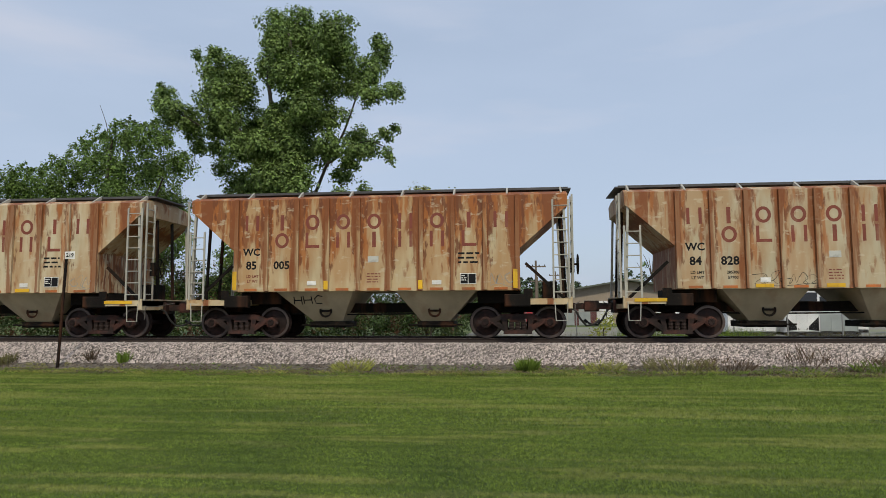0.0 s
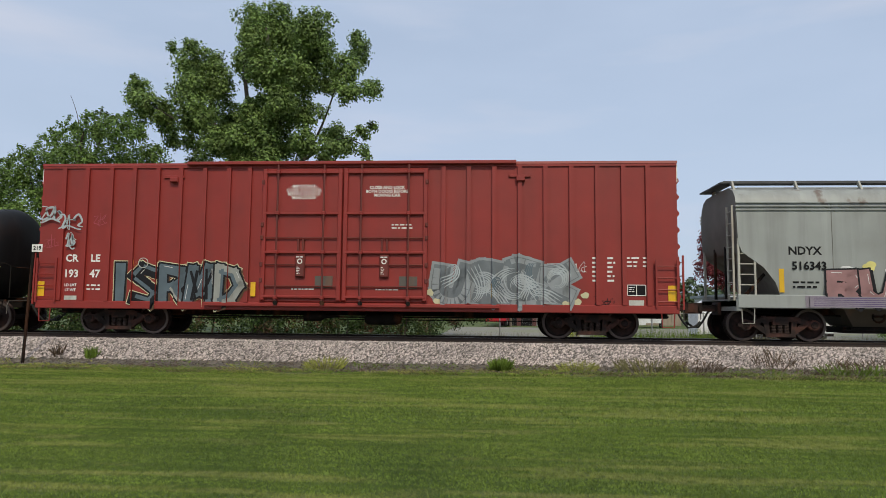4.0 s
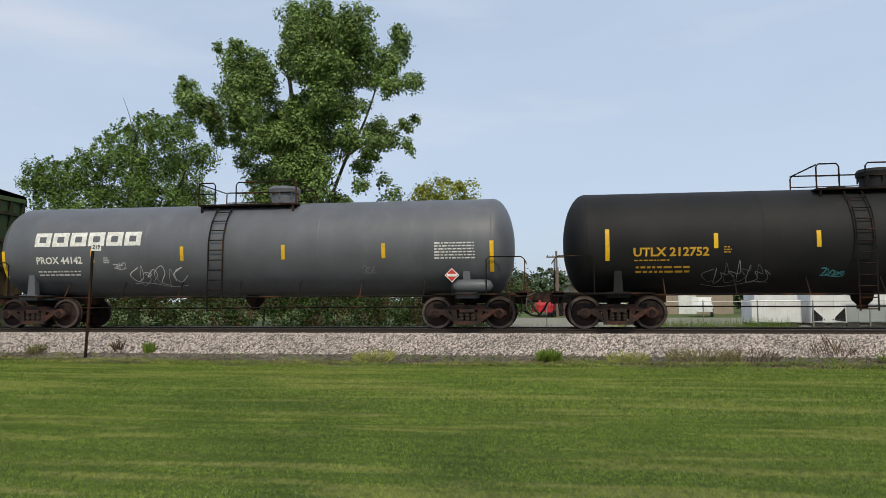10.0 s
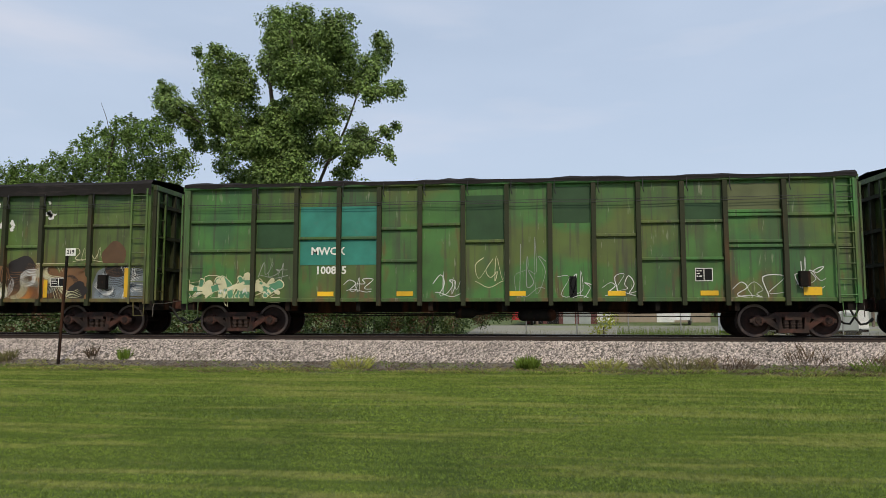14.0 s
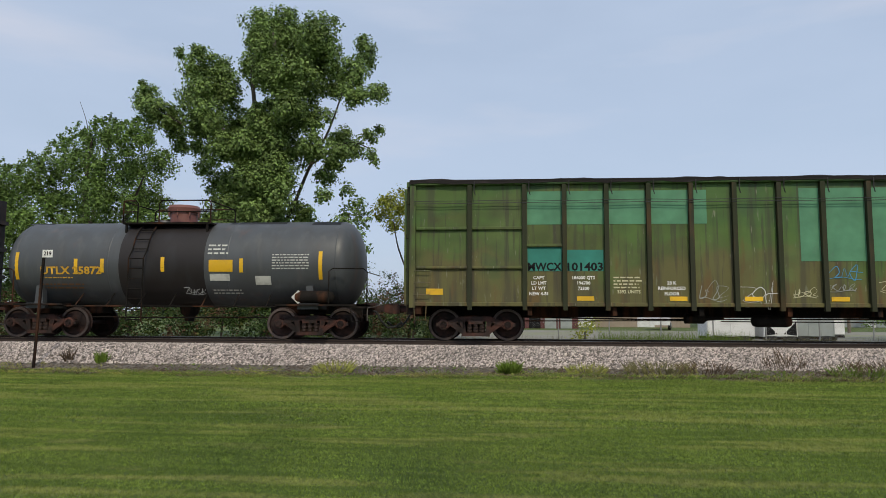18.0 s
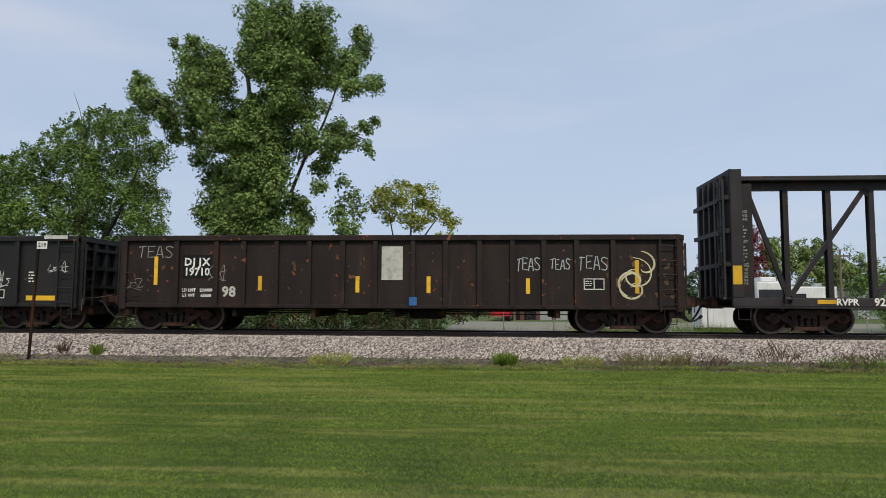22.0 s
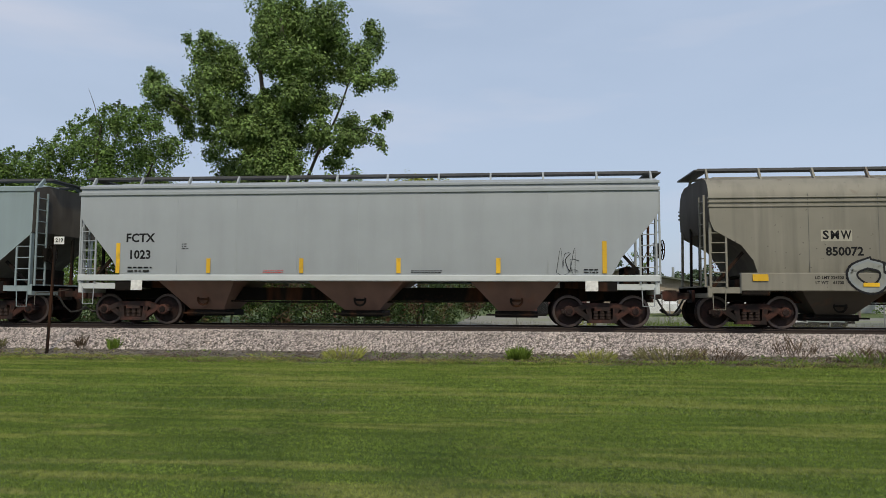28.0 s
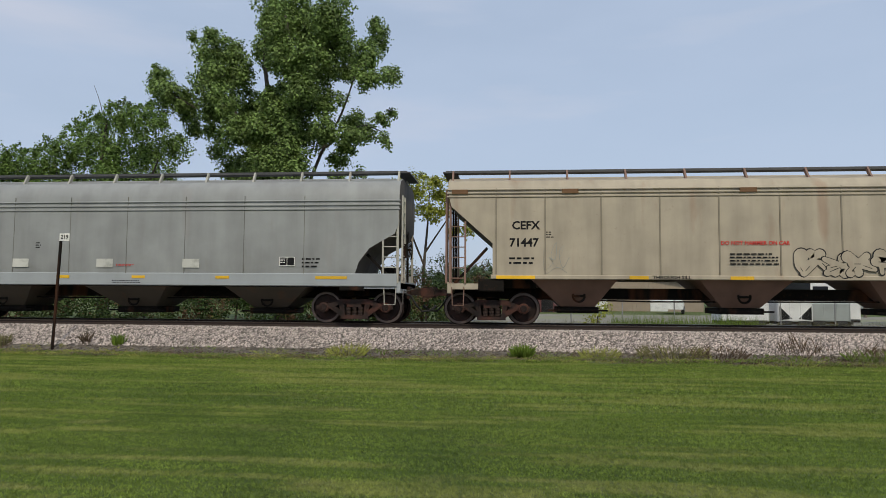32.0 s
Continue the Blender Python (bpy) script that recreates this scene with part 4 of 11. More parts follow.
def bolster_mesh():
    s = Shape()
    s.box(-0.19, 0.19, -0.95, 0.95, 0.45, 0.64)
    s.lathe([(0, 0.74), (0.2, 0.74), (0.2, 0.62), (0, 0.62)], 12, "z")
    for e in (-1, 1):
        s.bar((e * 0.42, -0.8, 0.36), (e * 0.42, 0.8, 0.36), 0.07, 0.09)
    return s.mesh("bolster", M_BOGIE)


ME_WHEEL, ME_FRAME, ME_SPRING, ME_BOLSTER = wheelset_mesh(), side_frame_mesh(), spring_mesh(), bolster_mesh()
WHEELS = []


def bogie(car, x, mid):
    b = part("bogie", ME_BOLSTER, None, car, "rusty three-piece freight bogie")
    b.location.x = x
    for turn in (0, 180):
        frame_part = part("side_frame", ME_FRAME, None, b)
        frame_part.rotation_euler.z = radians(turn)
        for sx in (-0.17, 0.0, 0.17):
            for sy in (-1.05, -0.96):
                part("spring", ME_SPRING, None, frame_part).location = (sx, sy, 0)
    for e in (-0.889, 0.889):
        w = part("wheelset", ME_WHEEL, None, b)
        w.location = (e, 0, 0.45)
        WHEELS.append((w, e, mid + x))
    return b


def coupler_mesh():
    s = Shape()
    s.box(0.0, 0.55, -0.09, 0.09, 0.80, 0.98)
    s.prism([(0.45, 0.74), (0.74, 0.74), (0.78, 0.80), (0.78, 1.0), (0.72, 1.05), (0.45, 1.05)], -0.15, 0.04)
    s.prism([(0.62, 0.76), (0.88, 0.78), (0.88, 1.02), (0.62, 1.03)], 0.05, 0.17)
    s.box(-0.25, 0.08, -0.28, 0.28, 0.70, 1.06)
    return s.mesh("coupler", M_BOGIE)


def hose_mesh():
    s = Shape()
    s.tube([(-0.05, -0.42, 0.86), (0.15, -0.44, 0.78), (0.30, -0.42, 0.52), (0.46, -0.34, 0.34), (0.66, -0.25, 0.36), (0.82, -0.2, 0.46)], 0.030, 7)
    s.tube([(0.78, -0.2, 0.42), (0.86, -0.2, 0.50)], 0.045, 7)
    return s.mesh("air_hose", M_HOSE)


def lever_mesh():
    s = Shape()
    s.tube([(0.06, -1.42, 0.55), (0.06, -1.42, 0.80), (0.07, -1.38, 0.92), (0.10, -0.8, 0.93), (0.30, -0.25, 1.02)], 0.014, 5)
    return s.mesh("uncoupling_lever", M_GRAB)


ME_COUPLER, ME_HOSE, ME_LEVER = coupler_mesh(), hose_mesh(), lever_mesh()


def ends(car, half, reach=0.45):
    """Couplers, air hoses and levers at both ends; half: where the end sill stands."""
    for e in (-1, 1):
        for nm, me in (("coupler", ME_COUPLER), ("air_hose", ME_HOSE), ("uncoupling_lever", ME_LEVER)):
            p = part(nm, me, None, car)
            p.location.x = e * (half + reach - 0.45)
            p.rotation_euler.z = 0 if e > 0 else math.pi


def ladder(car, x0, x1, z0, z1, y, n, mat=None, r=0.016, name="ladder", axis="x"):
    """A ladder with two stiles and n rungs, in a plane of constant y (axis x) or constant x (axis y: x0, x1 are then y's and y the x)."""
    mat = mat or M_GRAB
    at = (lambda u, z: (u, y, z)) if axis == "x" else (lambda u, z: (y, u, z))
    s = Shape()
    s.bar(at(x0, z0), at(x0, z1), 0.035, 0.05, up=(1, 0, 0))
    root = part(name, s, mat, car)
    part("stile", Shape().bar(at(x1, z0), at(x1, z1), 0.035, 0.05, up=(1, 0, 0)), mat, root)
    for i in range(n):
        z = z0 + (z1 - z0) * (i + 0.5) / n
        part("rung", Shape().tube([at(x0, z), at(x1, z)], r, 5), mat, root)
    return root


def grabs(car, x0, x1, zs, y, mat=None):
    for z in zs:
        part("grab_iron", Shape().tube([(x0, y + 0.06, z), (x0, y, z), (x1, y, z), (x1, y + 0.06, z)], 0.012, 5), mat or M_GRAB, car)


def stirrup(car, x, y, z, mat=None, h=0.42):
    part("step", Shape().tube([(x - 0.17, y, z), (x - 0.15, y, z - h), (x + 0.15, y, z - h), (x + 0.17, y, z)], 0.016, 5), mat or M_GRAB, car)


def underframe(car, half, z0=0.72, z1=1.0, gear=True, seed=0):
    """The centre sill with its brake pipe, cylinder and reservoir."""
    part("centre_sill", Shape().box(-half, half, -0.30, 0.30, z0, z1), M_UNDER, car)
    part("brake_pipe", Shape().tube([(-half, -0.45, z0 + 0.05), (-half * 0.3, -0.55, z0 - 0.05), (half * 0.4, -0.55, z0 - 0.02), (half, -0.42, z0 + 0.05)], 0.022, 6), M_UNDER, car)
    if gear:
        part("air_reservoir", Shape().lathe([(0, -0.55), (0.13, -0.5), (0.17, -0.4), (0.17, 0.4), (0.13, 0.5), (0, 0.55)], 14, "x", c=(0.9, -0.75, z0 - 0.08)), M_UNDER, car, smooth=50)
        part("brake_cylinder", Shape().lathe([(0, -0.3), (0.14, -0.3), (0.14, 0.2), (0.06, 0.3), (0.03, 0.75), (0, 0.75)], 12, "x", c=(-1.1, -0.7, z0 - 0.02)), M_UNDER, car, smooth=50)
        part("brake_rod", Shape().tube([(-half * 0.75, -0.35, z0 - 0.12), (-1.3, -0.6, z0 - 0.08)], 0.016, 5), M_UNDER, car)
        part("brake_rod", Shape().tube([(half * 0.75, -0.35, z0 - 0.12), (-0.4, -0.6, z0 - 0.10)], 0.016, 5), M_UNDER, car)


def brake_wheel(car, x, y, z, e):
    s = Shape()
    s.lathe([(0.27, -0.015), (0.29, 0.0), (0.27, 0.015), (0.25, 0.0), (0.27, -0.015)], 20, "x", c=(x, y, z))
    for k in range(3):
        a = math.pi * k / 3
        s.bar((x, y - 0.26 * math.cos(a), z - 0.26 * math.sin(a)), (x, y + 0.26 * math.cos(a), z + 0.26 * math.sin(a)), 0.02, 0.03)
    s.tube([(x, y, z), (x - e * 0.18, y, z)], 0.03, 6)
    part("brake_wheel", s, M_UNDER, car)


CARS = []


def rail_car(name, label, category, mid, spacing):
    car = thing(name, label, category, "freight cars of the train", x=mid + TRAVEL[0][1], y=YC)
    CARS.append((car, mid))
    bogie(car, -spacing, mid)
    bogie(car, spacing, mid)
    return car


# ---- covered hoppers ----
def loft(rows, cap=True):
    """A solid through rectangles: rows of (z, half length, half width)."""
    s = Shape()
    vs = [p for z, lx, wy in rows for p in ((-lx, -wy, z), (lx, -wy, z), (lx, wy, z), (-lx, wy, z))]
    n = len(rows)
    s.add(vs, [(0, 3, 2, 1), (4 * n - 4, 4 * n - 3, 4 * n - 2, 4 * n - 1)] + [(4 * i + j, 4 * i + (j + 1) % 4, 4 * i + 4 + (j + 1) % 4, 4 * i + 4 + j) for i in range(n - 1) for j in range(4)])
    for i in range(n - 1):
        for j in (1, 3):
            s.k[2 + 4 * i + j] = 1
    return s


def chute(car, xt0, xt1, xb0, xb1, zt, zb, mat, wt=1.35, wb=0.62):
    s = Shape()
    vs = [(xt0, -wt, zt), (xt1, -wt, zt), (xt1, wt, zt), (xt0, wt, zt), (xb0, -wb, zb + 0.18), (xb1, -wb, zb + 0.18), (xb1, wb, zb + 0.18), (xb0, wb, zb + 0.18)]
    s.add(vs, [(0, 1, 2, 3), (7, 6, 5, 4)] + [(4 + j, 4 + (j + 1) % 4, (j + 1) % 4, j) for j in range(4)])
    c = part("hopper_chute", s, mat, car)
    part("outlet_gate", Shape().slab(xb0 - 0.10, xb1 + 0.10, -wb - 0.06, wb + 0.06, zb, zb + 0.17, 0.02), M_UNDER, c)
    part("gate_rail", Shape().slab(xb0 - 0.35, xb1 + 0.35, -wb - 0.10, -wb - 0.05, zb + 0.05, zb + 0.10, 0.01), M_UNDER, c)
    xm, f = (xb0 + xb1) / 2, 0.35
    ym, zm = -(wb + (wt - wb) * f), zb + 0.18 + (zt - zb - 0.18) * f
    o = Shape()
    o.lathe([(0.17, -0.03), (0.19, -0.05), (0.15, -0.06), (0.13, -0.03)], 14, "y", c=(xm, ym, zm))
    o.box(xm - 0.14, xm + 0.14, ym - 0.07, ym - 0.02, zm - 0.03, zm + 0.03)
    part("poke_hole_ring", o, M_UNDER, c)


def covered_hopper(name, label, mid, spacing, mat, rows, chutes, chute_mat, sill=None, sill_mat=None, ribs=(), rib_mat=None, rib=(0.10, 0.06), walk=None, walk_y=0.72,
                   bands=(), end_half=5.4, plat_z=1.08, ladder_mat=None, brackets=8, end_posts=True, hatch=True, seams=(), dust_shade=None, seam_mat=None):
    """rows: (z, half length, half width) of the body from its sill to its roof."""
    car = rail_car(name, label, "hopper car", mid, spacing)
    lm = ladder_mat or mat
    ztop = rows[-1][0]
    # Where given, a dusty, shade-darkened paint covers the end faces.
    body = part("body", loft(rows), [mat, dust_shade or mat], car, smooth=25)
    wside = max(r[2] for r in rows)
    zs0 = rows[0][0]
    eave = max(z for z, l, w in rows if w >= wside - 0.03)
    ltop = rows[-1][1]
    if sill:
        part("side_sill", Shape().slab(-sill[2], sill[2], -sill[3], -sill[3] + 0.12, sill[0], sill[1], 0.02), sill_mat or mat, car)
        part("side_sill", Shape().box(-sill[2], sill[2], sill[3] - 0.12, sill[3], sill[0], sill[1]), sill_mat or mat, car)
    for c in chutes:
        chute(car, *c, chute_mat)
    for x in ribs:
        zb, zt = zs0 + 0.02, eave
        for sgn in (-1, 1):
            y = sgn * wside
            part("rib", Shape().prism([(x - rib[0] / 2, zb), (x + rib[0] / 2, zb), (x + rib[0] / 2, zt), (x - rib[0] / 2, zt)], y - rib[1] if sgn < 0 else y - 0.01, y + 0.01 if sgn < 0 else y + rib[1]), rib_mat or mat, car)
    for x in seams:
        part("weld_seam", Shape().box(x - 0.009, x + 0.009, -wside - 0.004, -wside + 0.01, zs0 + 0.03, eave), seam_mat or M_SEAM, car)
    for z, h, d in bands:
        for sgn in (-1, 1):
            part("side_rail", Shape().slab(-ltop - 0.03, ltop + 0.03, (-wside - d) if sgn < 0 else wside - 0.01, (-wside + 0.01) if sgn < 0 else wside + d, z, z + h, 0.012), mat, car)
    # end platforms, posts and ladders
    zb = plat_z
    for e in (-1, 1):
        inner = min(rows[0][1], end_half - 0.4)
        part("end_platform", Shape().box(min(e * (inner - 0.3), e * end_half), max(e * (inner - 0.3), e * end_half), -1.48, 1.48, zb - 0.16, zb), sill_mat or mat, car)
        part("end_sill", Shape().slab(min(e * (end_half - 0.12), e * end_half), max(e * (end_half - 0.12), e * end_half), -1.50, 1.50, zb - 0.28, zb + 0.04, 0.02), sill_mat or mat, car)
        part("bolster_casting", Shape().slab(e * spacing - 0.35, e * spacing + 0.35, -1.52, -1.30, zb - 0.22, zb + 0.12, 0.03), M_UNDER, car)
        part("shear_plate", Shape().box(min(e * (inner - 1.2), e * inner), max(e * (inner - 1.2), e * inner), -0.9, 0.9, zb - 0.12, zb + 0.25), M_UNDER, car)
        if end_posts:
            for yy in (-1.42, -0.45, 0.45, 1.42):
                part("end_post", Shape().bar((e * (end_half - 0.10), yy, zb), (e * (ltop - 0.06), yy, eave - 0.05), 0.06, 0.09, up=(0, 1, 0)), lm if abs(yy) > 1 else M_UNDER, car)
        ladder(car, e * (end_half - 0.50), e * (end_half - 0.08), zb, eave - 0.15 if e > 0 else eave - 0.9, -1.50, 8 if e > 0 else 6, lm)
        ladder(car, -1.42, -1.0, zb, eave, e * (end_half + 0.03), 8, lm, axis="y")
        stirrup(car, e * (end_half - 0.30), -1.48, zb - 0.1, lm, 0.5)
        part("end_slope_brace", Shape().bar((e * (end_half - 0.2), -1.25, zb), (e * (rows[0][1] + 0.15), -1.25, zs0 + 0.75), 0.05, 0.08), M_UNDER, car)
    s = Shape().box(-0.2, 0.2, -0.45, 0.45, zb + 0.02, zb + 0.5)
    p = part("brake_unit", s, M_UNDER, car)
    p.location.x = end_half - 0.55
    brake_wheel(car, end_half + 0.20, -0.95, zb + 0.95, 1)
    part("brake_staff", Shape().box(end_half - 0.02, end_half + 0.10, -1.08, -0.82, zb + 0.72, zb + 1.12), M_UNDER, car)
    # roof
    if hatch:
        part("hatch_trough", Shape().slab(-ltop + 0.5, ltop - 0.5, -0.30, 0.30, ztop - 0.02, ztop + 0.14, 0.03), mat, car)
    if walk:
        zw = walk
        for sgn in (-1, 1):
            y0 = sgn * walk_y
            part("running_board", Shape().box(-ltop - 0.12, ltop + 0.12, y0 - 0.20, y0 + 0.20, zw - 0.035, zw), M_WALK, car)
            if sgn < 0:
                part("walkway_edge", Shape().box(-ltop - 0.12, ltop + 0.12, y0 - 0.225, y0 - 0.20, zw - 0.05, zw + 0.02), M_WALK, car)
            for i in range(brackets + 1):
                x = -ltop + 0.1 + (2 * ltop - 0.2) * i / brackets
                part("walkway_bracket", Shape().bar((x, y0 - 0.23, zw - 0.02), (x, sgn * min(1.35, wside), eave + 0.02), 0.10, 0.05, up=(1, 0, 0)), lm, car)
        for e in (-1, 1):
            part("end_walkway", Shape().box(min(e * (ltop - 0.2), e * (ltop + 0.2)), max(e * (ltop - 0.2), e * (ltop + 0.2)), -0.95, 0.95, zw - 0.045, zw - 0.008), M_WALK, car)
    underframe(car, end_half, 0.72, zb - 0.1, gear=False)
    ends(car, end_half)
    return car, wside


def plain_letter(car, kind, x, z, w, h, y, mat):
    """One big letter-sized mark of a company name, as a plain shape: ring, pair of bars or bar."""
    s, t = Shape(), 0.21 * w
    if kind == "ring":
        n = 18
        for i in range(n):
            a, b = 2 * math.pi * i / n, 2 * math.pi * (i + 1) / n
            s.add([(x + w / 2 * math.cos(a), y, z + h / 2 * math.sin(a)), (x + w / 2 * math.cos(b), y, z + h / 2 * math.sin(b)),
                   (x + (w / 2 - t) * math.cos(b), y, z + (h / 2 - t) * math.sin(b)), (x + (w / 2 - t) * math.cos(a), y, z + (h / 2 - t) * math.sin(a))], [(0, 3, 2, 1)])
    else:
        if kind == "pair":
            part("name_mark", Shape().add([(x + w / 2 - t, y, z - h / 2), (x + w / 2, y, z - h / 2), (x + w / 2, y, z + h / 2), (x + w / 2 - t, y, z + h / 2)], [(0, 1, 2, 3)]), mat, car)
        for o in {"pair": (-w / 2 + t / 2,), "bar": (0.0,), "foot": (-w / 2 + t / 2,)}[kind]:
            s.add([(x + o - t / 2, y, z - h / 2), (x + o + t / 2, y, z - h / 2), (x + o + t / 2, y, z + h / 2), (x + o - t / 2, y, z + h / 2)], [(0, 1, 2, 3)])
        if kind == "foot":
            part("name_mark", Shape().add([(x - w / 2 + t, y, z - h / 2), (x + w / 2, y, z - h / 2), (x + w / 2, y, z - h / 2 + t), (x - w / 2 + t, y, z - h / 2 + t)], [(0, 1, 2, 3)]), mat, car)
    return part("name_mark", s, mat, car)


def cream_hopper(i, mid, number, tall):
    rows = [(1.33, 4.05, 1.50), (2.48, 4.05, 1.50), (3.57, 5.28, 1.50), (3.60, 5.34, 1.50), (3.95, 5.36, 1.50), (4.06, 5.34, 1.25), (4.12, 5.30, 0.6)]
    xs = [-3.98 + 0.885 * k for k in range(10)]
    car, w = covered_hopper("covered_hopper", "cream ribbed covered hopper heavily streaked with orange rust" if i == 1 else "cream ribbed covered hopper with rust-brown ribs and streaks", mid, 3.97, M_WC[i], rows,
                            [(-2.85, -0.62, -1.95, -1.09, 1.33, 0.30), (0.60, 2.85, 1.22, 2.05, 1.33, 0.30)], M_CHUTE[0], ribs=xs, rib_mat=M_RIB[i], rib=(0.11, 0.07), walk=4.22, end_half=5.45, plat_z=1.10, brackets=7, ladder_mat=M_LADDERLIGHT)
    y = -w - 0.003
    mid_x = [-3.98 + 0.885 * (k + 0.5) for k in range(9)]
    for x, kd in zip(mid_x, ("pair", "bar", "ring", "ring", "ring", "pair", "ring", "bar", "pair")):
        plain_letter(car, kd, x, 3.28, 0.40 if kd != "bar" else 0.5, 0.44, y, M_MAROON)
    for x, kd in zip(mid_x[1:], ("ring", "foot", "pair", "bar", "pair", "pair", "foot")):
        plain_letter(car, kd, x, 2.77, 0.40 if kd != "bar" else 0.5, 0.44, y, M_MAROON)
    lettering(car, "WC", mid_x[0], 2.44, 0.20, M_BLACK, y)
    lettering(car, number[:2], mid_x[0], 2.06, 0.22, M_BLACK, y)
    lettering(car, number[2:], mid_x[1], 2.06, 0.22, M_BLACK, y)
    for zz, head, figure in ((1.76, "LD LMT", "205300"), (1.62, "LT WT", "57700")):
        lettering(car, head, mid_x[0] + 0.04, zz, 0.075, M_BLACK if i != 1 else M_MAROON, y)
        if i != 1:
            lettering(car, figure, mid_x[1] + 0.06, zz, 0.075, M_BLACK, y)
    plate(car, mid_x[4] - 0.17, mid_x[4] + 0.13, 2.13, 2.30, y, M_PLATE, "placard_board", "pale routing board")
    for k in (2, 6):
        plate(car, mid_x[k] - 0.14, mid_x[k] + 0.12, 1.50, 1.62, y, M_WHITE, "notice", "small white notice")
    stencil(car, mid_x[4] - 0.2, mid_x[4] + 0.2, 1.55, 1.85, 4, M_MAROON, y, i + 9)
    stencil(car, mid_x[7] - 0.3, mid_x[7] + 0.3, 2.05, 2.42, 3, M_BLACK, y, i + 19)
    label_box(car, mid_x[7] - 0.25, mid_x[7] + 0.2, 1.50, 1.80, y, i)
    tag(car, mid_x[8] - 0.3, mid_x[8] + 0.3, 1.50, 1.95, S_GREY if i else S_BLACK, y, 30 + i, 0.018)
    if i != 1:
        tag(car, mid_x[2] - 0.3, mid_x[3] + 0.4, 1.45, 1.8, S_BLACK, y, 40 + i, 0.014)
        for k in (2, 4, 6):
            plate(car, mid_x[k] - 0.27, mid_x[k] + 0.19, 1.355, 1.455, y - 0.012, M_YELLOW)
        for e in (-1, 1):
            plate(car, e * 4.65 - 0.5, e * 4.65 + 0.5, 1.00, 1.09, -1.50, M_YELLOW)
    else:
        for x, zz in ((-4.0, 1.9), (-1.35, 1.62), (1.32, 1.62), (3.92, 1.9)):
            plate(car, x - 0.06, x + 0.06, 1.38, zz, y - 0.075, M_YELLOW)
        mark = scrawl(car, "HHC", -2.40, -1.52, 0.98, 1.20, M_BLACK, 0.0, 0.03, 3)
        for v in mark.data.vertices:
            v.co.y = -1.35 + (1.33 - v.co.z) * 0.859 - 0.008
    for k, x in enumerate(mid_x):
        if i == 1 or k not in (2, 4, 6):
            plate(car, x - 0.20, x + 0.17, 1.345, 1.415, y - 0.004, M_PATCH, "sill_patch", "small faded orange patch")
    for e in (-1, 1):
        plate(car, e * 4.28 - 0.14, e * 4.28 + 0.10, 1.12, 1.36, -1.515, M_UNDER, "jacking_pad", "dark jacking pad")
    return car


import mathutils

# ---- gondolas and chip cars ----
def dented_panel(x0, x1, y, z0, z1, depth):
    """A side sheet, knocked inwards here and there between its posts."""
    s, nx, nz = Shape(), 10, 22
    vs = []
    for k in range(nz + 1):
        for i in range(nx + 1):
            x, z = x0 + (x1 - x0) * i / nx, z0 + (z1 - z0) * k / nz
            rim = min(1.0, 5 * min(i, nx - i) / nx) * min(1.0, 8 * min(k, nz - k) / nz)
            q = mathutils.noise.noise(Vector((x * 1.6, y * 3, z * 1.3))) + 0.6 * mathutils.noise.noise(Vector((x * 4.1, 7.0, z * 3.4)))
            vs.append((x, y + depth * rim * max(0.0, 0.45 + 0.9 * q), z))
    s.add(vs, [(k * (nx + 1) + i, k * (nx + 1) + i + 1, (k + 1) * (nx + 1) + i + 1, (k + 1) * (nx + 1) + i) for k in range(nz) for i in range(nx)])
    n = len(s.v)
    s.add([(x0, y + 0.07, z0), (x1, y + 0.07, z0), (x1, y + 0.07, z1), (x0, y + 0.07, z1)], [(3, 2, 1, 0)])
    return s


